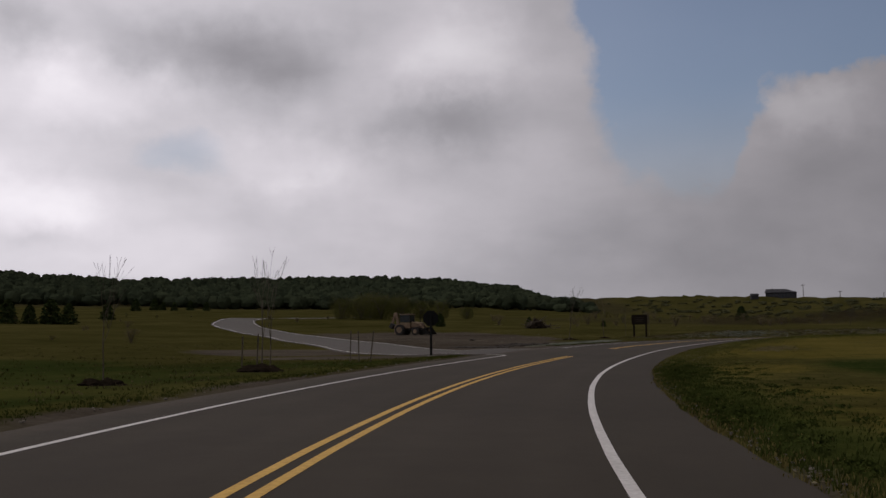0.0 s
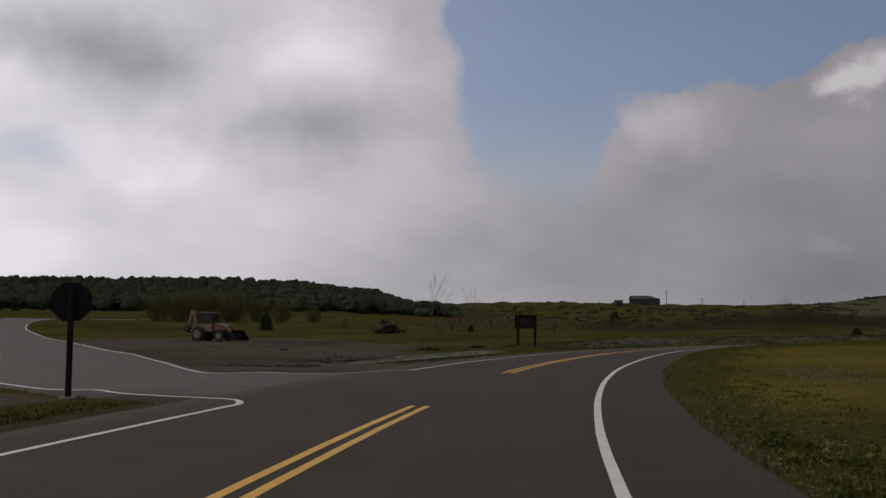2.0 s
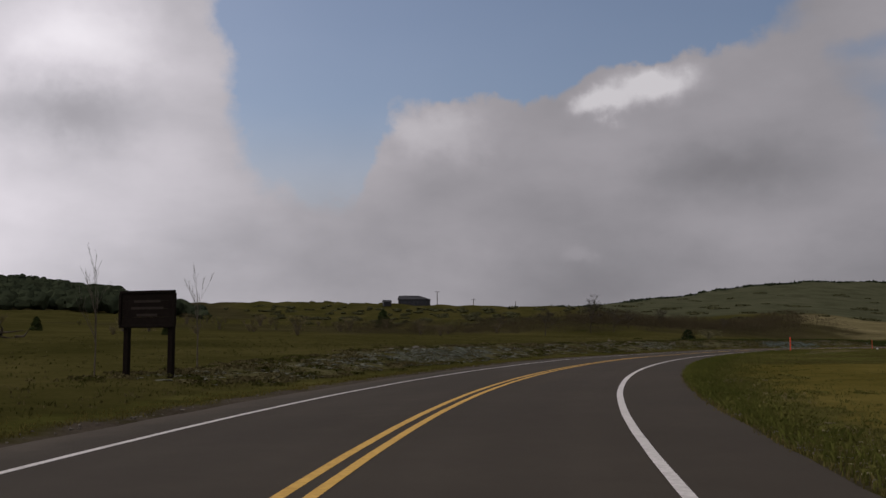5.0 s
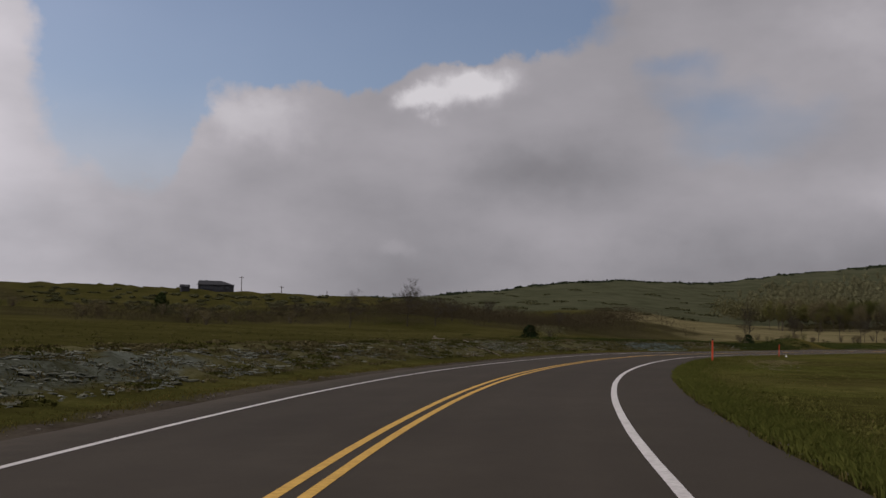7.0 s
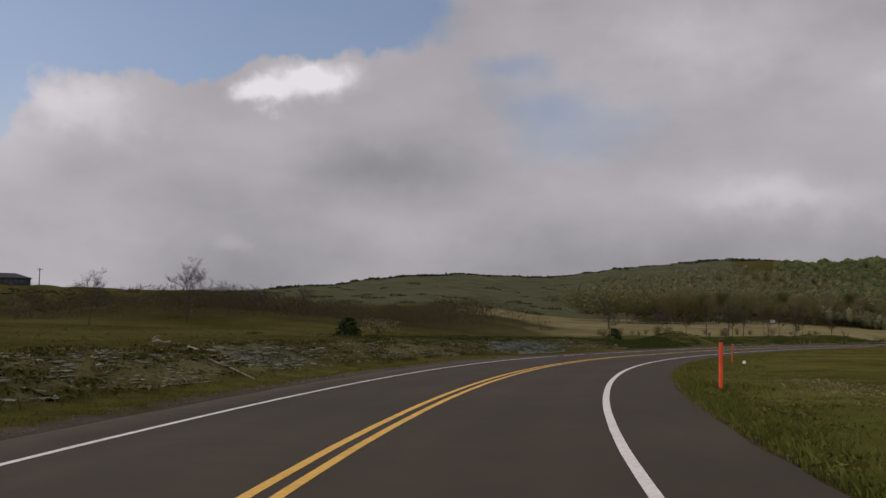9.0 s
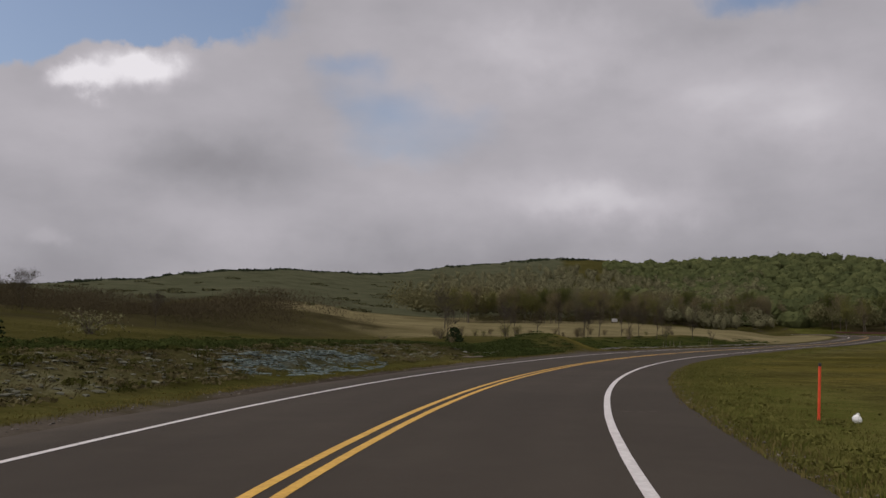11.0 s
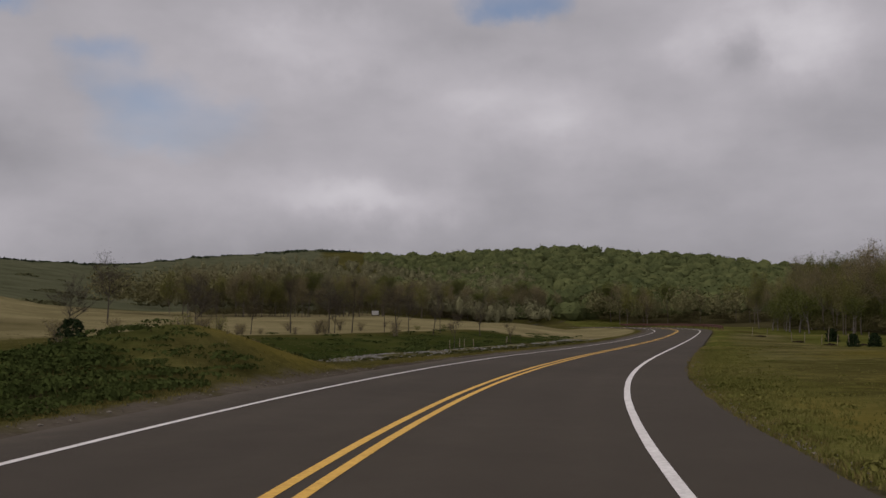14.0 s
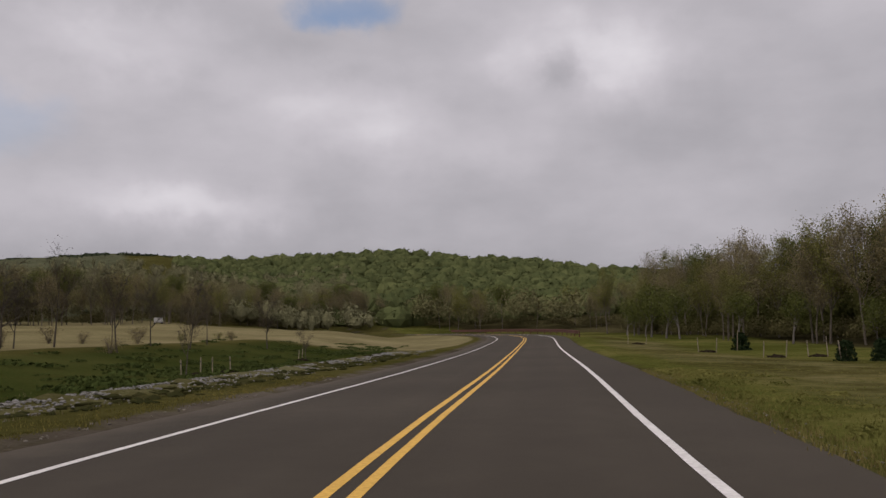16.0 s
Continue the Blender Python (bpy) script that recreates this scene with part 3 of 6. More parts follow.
def tube(V, F, pts, radii, sides):
    """Add a tapered tube along pts to vertex and face lists."""
    pts = [np.asarray(p, float) for p in pts]
    base = len(V)
    for i, (p, r) in enumerate(zip(pts, radii)):
        a = pts[min(i + 1, len(pts) - 1)] - pts[max(i - 1, 0)]
        a = a / (np.linalg.norm(a) + 1e-9)
        u = np.cross(a, (0.31, 0.95, 0.05) if abs(a[2]) > 0.6 else (0, 0, 1.0))
        u = u / (np.linalg.norm(u) + 1e-9)
        w = np.cross(a, u)
        for j in range(sides):
            q = 2 * math.pi * j / sides
            V.append(p + r * (math.cos(q) * u + math.sin(q) * w))
    for i in range(len(pts) - 1):
        for j in range(sides):
            k = (j + 1) % sides
            F.append((base + i * sides + j, base + i * sides + k, base + (i + 1) * sides + k, base + (i + 1) * sides + j))


def cards(centres, sizes, gen, tilt=1.0, aspect=1.0, facing=None):
    """Small leaf blades, one four-sided each, turned at random about the given centres."""
    n = len(centres)
    u = gen.normal(size=(n, 3))
    u[:, 2] *= tilt
    if facing is not None:
        out = facing + gen.normal(size=(n, 3)) * 0.45
        out /= np.linalg.norm(out, axis=1)[:, None]
        u -= (u * out).sum(1)[:, None] * out
    u /= np.linalg.norm(u, axis=1)[:, None]
    v = gen.normal(size=(n, 3)) if facing is None else np.cross(out, u)
    v -= (v * u).sum(1)[:, None] * u
    v /= np.linalg.norm(v, axis=1)[:, None]
    s = np.asarray(sizes).reshape(-1, 1) * np.ones((n, 1))
    bend = np.cross(u, v) * s * 0.18
    q = np.stack([centres - u * s, centres - v * s * 0.6 * aspect + bend, centres + u * s, centres + v * s * 0.6 * aspect + bend], 1)
    return q.reshape(-1, 3), np.arange(4 * n).reshape(-1, 4)


# ---- ground ----
def axis(lo, hi, fine, reach, n_out):
    core = np.arange(lo, hi + fine / 2, fine)
    g = np.linspace(0, 1, n_out + 1)[1:]
    out = fine * g * n_out + (reach - fine * n_out) * g ** 3.2
    return np.concatenate([lo - out[::-1], core, hi + out])


def zones(x, y, z, s, d):
    """How far each kind of ground cover reaches, 0 to 1, at each place."""
    r, b = hub(x, y)
    close = (np.abs(d) < 80) & (s > -60) & (s < 430)
    n = np.array([noise.noise((a * 0.11, c * 0.11, 3.0)) + 0.6 * noise.noise((a * 0.31, c * 0.31, 7.0)) if k else 0.0 for a, c, k in zip(x.tolist(), y.tolist(), close.tolist())])
    band = lambda v, a, b_, c, e: ease(v, a, b_) * (1 - ease(v, c, e))
    # bare, worn soil: the building lot, the corner of the side road, gravel shoulders
    ux, uy = (x + 24.5) * 0.40 + (y - 88) * -0.92, (x + 24.5) * 0.92 + (y - 88) * 0.40
    lot = 1 - ease(np.hypot(ux / 35, uy / 16) + n * 0.16, 0.72, 1.05)
    lot = np.maximum(lot, (1 - ease(np.hypot((x + 12) / 10, (y - 60) / 13) + n * 0.1, 0.7, 1.05)))
    lot = np.maximum(lot, 1 - ease(np.hypot((x + 7.4) / 5.2, (y - 49.6) / 4.6) + n * 0.1, 0.7, 1.05))
    corner = 1 - ease(np.hypot((x + 22) / 8, (y - 46) / 7) + n * 0.2, 0.6, 1.1)
    corner = np.maximum(corner, 0.85 * (1 - ease(np.hypot((x + 15) / 7, (y - 35) / 6) + n * 0.3, 0.5, 1.1)))
    shoulder = band(d, 3.0, 4.2, 5.2, 6.0) * 0.75 + band(-d, 4, 4.9, 5.25, 5.6) * 0.6
    scrape = 0.95 * np.exp(-((s - 226.0) / 3.6) ** 2 - ((d - 7.6) / 2.8) ** 2)
    soil = np.maximum.reduce([lot, corner, shoulder])
    # straw and hydroseed on the cut bank
    rub = band(s, 84, 96, 192, 206) * band(d, 6.6, 7.6, 10.2, 12.0) * (0.85 + 0.5 * n + 0.2 * np.sin(s * 0.23))
    rub = np.maximum(rub, 1.0 * (1 - ease(np.hypot((s - 67) / 11, (d - 8.5) / 2.2) + n * 0.12, 0.65, 1.05)))
    rub = np.maximum(rub, band(s, 232, 242, 300, 318) * np.exp(-((d - 9.4) / 1.5) ** 2) * 1.1)
    # rich green: the verges, the heap, the wet ditch
    lush = band(-d, 5, 5.5, 34, 60) * (0.62 + 0.5 * n + 0.25 * (1 - ease(-d, 7, 10))) * (0.68 + 0.32 * ease(s, 140, 180)) + band(d, 4.8, 5.6, 6.6, 7.8) * 0.45 * (1 - ease(s, 200, 245))
    lush = np.maximum(lush, band(s, 212, 219, 240, 250) * band(d, 5.6, 7.2, 20, 34) * 0.4)
    lush = np.maximum(lush, band(s, 236, 250, 330, 350) * band(d, 11, 12.5, 20, 26) * 0.42)
    lush = np.maximum(lush, (1 - ease(np.hypot((s + 6) / 26, (d - 14) / 9) + n * 0.2, 0.6, 1.1)) * 0.55)
    deep = band(s, -60, -40, 60, 90) * np.maximum(ease(-d, 9.8, 13.0) * (1 - ease(-d, 60, 80)), 0.75 * band(-d, 5.0, 5.6, 6.4, 8.0)) * (0.8 + 0.5 * n)
    deep = np.maximum(deep, 0.8 * band(s, -60, -40, 22, 30) * ease(d, 5.4, 7.0) * (1 - ease(d, 40, 60)) * (0.75 + 0.5 * n))
    deep = np.maximum(deep, 0.9 * band(s, 204, 212, 226, 238) * band(d, 6.6, 8.6, 18, 26) * (0.8 + 0.5 * n))
    deep = np.maximum(deep, 0.6 * band(s, 236, 250, 330, 350) * band(d, 11, 12.5, 22, 28))
    lush = np.maximum(lush, band(s, 268, 286, 350, 380) * band(-d, 9, 13, 34, 44) * 0.8)
    # dry tan field beyond the ditch
    dry = band(b, 22, 32, 76, 80) * ease(d, 33 - 8 * ease(s, 245, 270), 39 - 10 * ease(s, 245, 270)) * (1 - ease(r, 250, 275)) * ease(s, 232, 258) * ease(r, 70, 92) * (0.45 + 0.55 * ease(s, 235, 262))
    dry = np.maximum(dry, band(s, 312, 326, 400, 415) * band(d, 5.6, 7.5, 50, 70))
    dry = np.maximum(dry, 0.5 * band(s, 205, 250, 325, 345) * band(-d, 6.2, 7.2, 13, 18) * (0.9 + 0.6 * n))
    sere = 0.9 * scrape
    sere = np.maximum(sere, 0.8 * band(s, 24, 36, 104, 120) * band(-d, 6.2, 7.0, 16, 24) * (0.9 + 0.6 * n))
    sere = np.maximum(sere, 0.55 * band(s, 150, 172, 250, 290) * band(-d, 7, 11, 40, 60) * (0.8 + n))
    sere = np.maximum(sere, 0.55 * band(s, 172, 188, 232, 250) * band(-d, 5.6, 6.3, 14, 20) * (0.9 + 0.7 * n))
    sere = np.maximum(sere, 0.6 * band(s, -30, -10, 70, 90) * band(-d, 6.4, 7.6, 9.6, 12.5) * (0.85 + 0.9 * n))
    lush = lush * (1 - 0.9 * np.clip(np.maximum(dry, sere), 0, 1))
    # dark scrub under the far trees
    scrub = band(b, -75, -62, -15, -9) * ease(r, 320, 380)
    scrub = np.maximum(scrub, band(b, 52, 56, 95, 110) * ease(r, 268, 290) * ease(np.abs(d), 16, 26))
    scrub = np.maximum(scrub, band(-d, 24, 30, 140, 160) * ease(s, 290, 310) * (s < 470))
    scrub = np.maximum(scrub, 0.95 * np.exp(-((x - 85) / 34) ** 2 - ((y - 242) / 22) ** 2))
    scrub = np.maximum(scrub, band(b, -60, -40, 30, 40) * band(r, 58, 78, 150, 210) * 0.75 * ease(d, 34, 46) * (0.75 + 0.5 * n) * ease(s, 110, 150))
    # weedy soil of bank and heap, darkened for the shade among the weeds
    scrub = np.maximum(scrub, 0.75 * band(s, 192, 200, 214, 219) * ease(d, 6.8 - 1.2 * ease(s, 204, 210), 8.0 - 1.4 * ease(s, 204, 210)) * (1 - ease(d, 13, 18)))
    scrub = np.maximum(scrub, 0.8 * band(s, 229, 233, 240, 246) * band(d, 6.6, 7.6, 12, 16))
    hill = band(b, 8, 16, 54, 58) * ease(r, 235, 290) * ease(d, 40, 60)
    spot = lambda s0, d0, a, c: 1 - ease(np.hypot((s - s0) / a, (d - d0) / c) + n * 0.15, 0.6, 1.1)
    spray = np.maximum.reduce([spot(67, 8.5, 11, 2.1), 0.8 * spot(112, 8.4, 10, 1.3), spot(153.5, 8.2, 3.6, 1.5), spot(185.5, 7.8, 6.5, 1.5), spot(210, 8.5, 3, 1.2)])
    deep = deep * (1 - np.clip(np.maximum(dry, sere), 0, 1))
    return dict(spray=spray, deep=deep, hill=hill, dry=dry, sere=sere, lush=lush, scrub=scrub, soil=soil, mulch=rub)


def build_ground():
    gx, gy = axis(-62, 208, 1.0, 2600, 140), axis(-42, 262, 1.0, 2600, 140)
    X, Y = np.meshgrid(gx, gy)
    x, y = X.ravel(), Y.ravel()
    z, s, d = land(x, y)
    zs = zones(x, y, z, s, d)
    inside = (s > LS[0]) & (s < LS[-1])
    rough = np.maximum(zs["mulch"], np.exp(-((s - 208) / 16) ** 2) * ease(d, 6.4, 8.5) * (1 - ease(d, 13, 20)))
    lumps = np.array([noise.noise((a * 0.9, b * 0.9, 0.0)) if m > 0.05 else 0.0 for a, b, m in zip(x.tolist(), y.tolist(), rough.tolist())])
    z = z + rough * lumps * 0.26
    # the roadbed lies under the paving
    z = np.where(inside & (d > -5.45) & (d < 5.0), z - 0.10, z)
    z = np.where(side_road_holds(x, y), z - 0.12, z)
    w, h = len(gx), len(gy)
    i = (np.arange(h - 1)[:, None] * w + np.arange(w - 1)[None, :]).ravel()
    faces = np.stack([i, i + 1, i + 1 + w, i + w], 1)
    me = mesh_from("ground", np.stack([x, y, z], 1), faces, GROUND, True)
    for name, v in zs.items():
        me.attributes.new(name, "FLOAT", "POINT").data.foreach_set("value", np.clip(v, 0, 1).astype(np.float32))
    return tagged(new("ground", me), "rolling meadow ground with bare soil and straw-covered bank", "ground", kind="structure")


# ---- the side road, by its two edges ----
NEAR_EDGE = [(-4.2, 33.7), (-6.3, 34.4), (-7.9, 35.1), (-9.2, 36.7), (-10.6, 38.2), (-12.2, 39.7), (-14.0, 41.4), (-16.4, 43.9), (-18.9, 47.7),
             (-21.5, 51.8), (-24.5, 57.2), (-28.9, 64.4), (-37.1, 76.8), (-45.1, 88.8), (-56.9, 104.3), (-66.3, 118.8), (-77.8, 135.8), (-84.9, 151.0),
             (-88.9, 162.0), (-92.4, 178.0), (-94.4, 198.0), (-92.4, 222.0), (-86.3, 250.0)]
FAR_EDGE = [(-2.8, 49.4), (-4.3, 46.6), (-5.3, 45.2), (-6.6, 44.8), (-8.0, 45.9), (-9.2, 47.4), (-10.4, 49.0), (-11.7, 50.9), (-14.1, 55.2),
            (-17.0, 60.4), (-20.6, 66.0), (-24.3, 71.9), (-31.0, 81.4), (-38.0, 91.3), (-47.5, 103.5), (-60.5, 122.8), (-69.0, 136.7), (-76.5, 150.7),
            (-80.5, 161.0), (-84.7, 180.0), (-86.3, 199.0), (-84.2, 221.0), (-78.7, 247.0)]


def rounded(points, n=8):
    """A smooth line through points."""
    p = [Vector((*q, 0)) for q in points]
    p = [p[0] * 2 - p[1]] + p + [p[-1] * 2 - p[-2]]
    out = []
    for a, b, c, e in zip(p, p[1:], p[2:], p[3:]):
        for k in range(n):
            u = k / n
            out.append(0.5 * (2 * b + (c - a) * u + (2 * a - 5 * b + 4 * c - e) * u * u + (3 * b - a - 3 * c + e) * u ** 3))
    out.append(p[-2])
    return np.array([(v.x, v.y) for v in out])


SIDE_A, SIDE_B = rounded(NEAR_EDGE), rounded(FAR_EDGE)


def side_road_holds(x, y):
    """True where the side road's paving lies."""
    res = np.zeros(len(x), bool)
    near = (x > -96) & (x < -2) & (y > 30) & (y < 255)
    px, py = x[near], y[near]
    poly = np.concatenate([SIDE_A, SIDE_B[::-1]])
    hit = np.zeros(len(px), bool)
    for (ax, ay), (bx, by) in zip(poly, np.roll(poly, -1, 0)):
        cross = ((ay > py) != (by > py)) & (px < (bx - ax) * (py - ay) / (by - ay + 1e-12) + ax)
        hit ^= cross
    res[near] = hit
    return res


def ribbon(name, s, d0, d1, lift, mat, skirt=0.0, cols=1):
    """A strip of road along the centre line, from d0 to d1 across, arrays or numbers."""
    s = np.asarray(s, float)
    d0, d1 = np.broadcast_to(d0, s.shape), np.broadcast_to(d1, s.shape)
    rows, across = [], []
    for c in range(cols + 1):
        d = d0 + (d1 - d0) * c / cols
        x, y, z = on_line(s, d)
        rows.append(np.stack([x, y, z + lift], 1))
        across.append(d)
    if skirt:
        for at, src in ((0, rows[0]), (len(rows) + 1, rows[-1])):
            low = src.copy()
            low[:, 2] -= skirt
            rows.insert(at, low)
            across.insert(at, across[0] if at == 0 else across[-1])
    n, w = len(s), len(rows)
    V = np.stack(rows, 1).reshape(-1, 3)
    i = (np.arange(n - 1)[:, None] * w + np.arange(w - 1)[None, :]).ravel()
    F = np.stack([i, i + 1, i + 1 + w, i + w], 1)
    me = mesh_from(name, V, F, mat, False)
    me.attributes.new("across", "FLOAT", "POINT").data.foreach_set("value", np.stack(across, 1).ravel().astype(np.float32))
    return me


def build_roads():
    s = np.arange(LS[0], LS[-1], 1.0)
    ragged = 0.025 * np.sin(s * 1.7) + 0.025 * np.sin(s * 0.61 + 1) + 0.012 * np.sin(s * 4.3)
    road = tagged(new("road", ribbon("road", s, 4.62 + ragged, -5.0 - ragged[::-1], 0.0, ASPHALT, 0.25, 12)),
                  "two-lane dark grey asphalt road with a worn surface", "road", kind="structure")
    # side road surface follows the land
    n = len(SIDE_A)
    rows, across = [], []
    for c in range(9):
        q = SIDE_A + (SIDE_B - SIDE_A) * c / 8
        z, ss, dd = land(q[:, 0], q[:, 1])
        x0, y0, zr = on_line(ss, dd)
        blend = ease(dd, 5, 12)
        rows.append(np.stack([q[:, 0], q[:, 1], np.where(dd < 5, zr, zr * (1 - blend) + z * blend) - 0.006 + 0.02 * blend], 1))
        across.append(np.full(n, 1.0 + 1.5 * c / 8))
    low_a, low_b = rows[0].copy(), rows[-1].copy()
    low_a[:, 2] -= 0.3
    low_b[:, 2] -= 0.3
    rows, across = [low_a] + rows + [low_b], [across[0]] + across + [across[-1]]
    V = np.stack(rows, 1).reshape(-1, 3)
    w = len(rows)
    i = (np.arange(n - 1)[:, None] * w + np.arange(w - 1)[None, :]).ravel()
    me = mesh_from("side_road", V, np.stack([i, i + 1, i + 1 + w, i + w], 1), SIDE_ASPHALT, True)
    me.attributes.new("across", "FLOAT", "POINT").data.foreach_set("value", np.stack(across, 1).ravel().astype(np.float32))
    tagged(new("side_road", me), "winding grey asphalt side road, grazing sheen in its paler tone", "road", kind="structure")

    def line(name, s0, s1, d, width, mat, label):
        q = np.arange(s0, s1 + 0.01, 0.5)
        wob = 0.003 * np.sin(q * 0.9) + 0.002 * np.sin(q * 2.3 + 1)
        ob = new(name, ribbon(name, q, d + width / 2 + wob, d - width / 2 + wob * 0.6, 0.005, mat))
        return tagged(ob, label, "road marking", kind="structure")

    for s0, s1 in ((LS[0] + 1, 34.0), (47.0, LS[-1] - 2)):
        for d in (0.14, -0.14):
            line("centre_line", s0, s1, d, 0.125, YELLOW_PAINT, "one of two solid yellow centre lines")
    line("edge_line", LS[0] + 1, LS[-1] - 2, -3.35, 0.135, WHITE_PAINT, "solid white edge line")
    line("edge_line", LS[0] + 1, 33.0, 3.35, 0.115, WHITE_PAINT, "solid white edge line ending at the junction")
    line("edge_line", 47.2, LS[-1] - 2, 3.35, 0.115, WHITE_PAINT, "solid white edge line")

    def side_line(edge, other, label, start):
        q = edge[start:]
        into = other[start:] - q
        into /= np.linalg.norm(into, axis=1)[:, None]
        rows = []
        for off in (0.28, 0.42):
            p = q + into * off
            z, ss, dd = land(p[:, 0], p[:, 1])
            zr = on_line(ss, dd)[2]
            blend = ease(dd, 5, 12)
            rows.append(np.stack([p[:, 0], p[:, 1], np.where(dd < 5, zr, zr * (1 - blend) + z * blend) + 0.004 + 0.022 * blend], 1))
        m = len(q)
        V = np.stack(rows, 1).reshape(-1, 3)
        j = np.arange(m - 1) * 2
        tagged(new("edge_line", mesh_from("edge_line", V, np.stack([j, j + 1, j + 3, j + 2], 1), WHITE_PAINT)), label, "road marking", kind="structure")

    side_line(SIDE_A, SIDE_B, "white edge line curving into the side road", 8)
    side_line(SIDE_B, SIDE_A, "white edge line along the side road", 2)
    # the rounded tip where the two white lines meet
    ends = [tuple(float(v) for v in on_line(q, 3.35)[:2]) for q in (31.4, 32.3, 33.2)]
    mid = rounded(ends + [(-4.68, 33.95), (-4.95, 34.36), (-5.5, 34.57), (-6.2, 34.74)], 6)[6:]
    way = np.gradient(mid, axis=0)
    way /= np.linalg.norm(way, axis=1)[:, None]
    rows = []
    for off in (-0.068, 0.068):
        p = mid + np.stack([-way[:, 1], way[:, 0]], 1) * off
        ss, dd = to_line(p[:, 0], p[:, 1])
        rows.append(np.stack([p[:, 0], p[:, 1], on_line(ss, dd)[2] + 0.008], 1))
    V = np.stack(rows, 1).reshape(-1, 3)
    j = np.arange(len(mid) - 1) * 2
    tagged(new("edge_line", mesh_from("edge_line", V, np.stack([j, j + 1, j + 3, j + 2], 1), WHITE_PAINT)), "rounded white line tip at the junction", "road marking", kind="structure")
    return road


# asphalt a little paler than the main road's, with grazing sheen in the colour
SIDE_ASPHALT = material("sheen_asphalt", (0.042, 0.035, 0.027), (0.080, 0.067, 0.054), 3.0, 0.85, bump=0.2, bump_scale=40, blotch=0.5)
build_ground()
build_roads()


# ---- trees ----
def branches(gen, height, spread=0.55, depth=3, fork=3, lean=0.05, trunk=0.5, thick=0.022, fine=0.0008, limb=(0.5, 0.72)):
    """A tapered trunk with limbs: vertex and face lists and the twig ends."""
    V, F, tips = [], [], []

    def grow(p, way, length, r, level):
        pts, rad = [p], [r]
        w = way / np.linalg.norm(way)
        segs = 4 if level == 0 else 3
        for i in range(segs):
            w = w + gen.normal(size=3) * (0.05 if level == 0 else 0.13) + np.array([0, 0, 0.05])
            w /= np.linalg.norm(w)
            pts.append(pts[-1] + w * length / segs)
            rad.append(max(r * (1 - 0.62 * (i + 1) / segs), height * fine))
        tube(V, F, pts, rad, 6 if level == 0 else (4 if level == 1 else 3))
        if level >= 2:
            tips.extend(pts[1:])
        if level >= depth:
            return
        n = fork + (2 if level == 0 else 0)
        for j in range(n):
            k = 1 + int(gen.integers(0, segs)) if level else 2 + int(gen.integers(0, segs - 1))
            base = pts[min(k, segs)]
            q = gen.uniform(0, 2 * math.pi) if level else 2 * math.pi * (j + gen.uniform(0, 0.6)) / n
            side = np.array([math.cos(q), math.sin(q), 0.0])
            turn = w * (1.0 - spread * 0.6) + side * spread + np.array([0, 0, 0.12])
            grow(base, turn, length * (gen.uniform(0.5, 0.72) if level else gen.uniform(*limb)), rad[min(k, segs)] * 0.72, level + 1)
        grow(pts[-1], w, length * 0.55, rad[-1], level + 1)

    grow(np.zeros(3), np.array([gen.normal() * lean, gen.normal() * lean, 1.0]), height * trunk, height * thick, 0)
    top = max(v[2] for v in V)
    k = height / top
    V = [np.asarray(v) * k for v in V]
    return V, F, np.array(tips) * k


def make_tree(name, gen, height, bark, leaf, leaves, size, spread=0.55, depth=3, fork=3, scatter=0.45, trunk=0.5, thick=0.022, fine=0.0008, limb=(0.5, 0.72), label="", category="tree", group=""):
    """A broadleaf tree: trunk with limbs, and a crown of many leaf clumps."""
    V, F, tips = branches(gen, height, spread, depth, fork, trunk=trunk, thick=thick, fine=fine, limb=limb)
    t = thing(name, pose(0, 0, -500), label, category, group)
    part("trunk", mesh_from("trunk", np.array(V), F, bark, True), bark, t)
    if leaves:
        c = tips[gen.integers(0, len(tips), leaves)] + gen.normal(size=(leaves, 3)) * scatter * height * 0.1
        CV, CF = cards(c, gen.uniform(0.5, 1.3, leaves) * size, gen)
        part("crown", mesh_from("crown", CV, CF, leaf), leaf, t)
    return t


def make_conifer(name, gen, height, width, needle, label, category="conifer", group="", point=0.8):
    """A small evergreen: a stem with whorls of drooping sprays."""
    t = thing(name, pose(0, 0, -500), label, category, group)
    V, F = [], []
    tube(V, F, [(0, 0, -0.1), (0.02, 0, height * 0.5), (0, 0, height)], [height * 0.03, height * 0.02, 0.01], 6)
    part("trunk", mesh_from("trunk", np.array(V), F, BARK, True), BARK, t)
    n = 900
    h = gen.uniform(0.03, 1.0, n) ** 1.15
    q = gen.uniform(0, 2 * math.pi, n)
    lobes = 1 + 0.22 * np.sin(q * 5 + h * 21) + 0.15 * np.sin(h * 40)
    r = width / 2 * (1 - h) ** point * lobes * np.sqrt(gen.uniform(0.15, 1, n)) + 0.03
    c = np.stack([np.cos(q) * r, np.sin(q) * r, h * height - r * 0.15], 1)
    CV, CF = cards(c, gen.uniform(0.06, 0.12, n) * height ** 0.7, gen, 0.5)
    part("crown", mesh_from("crown", CV, CF, needle), needle, t)
    return t


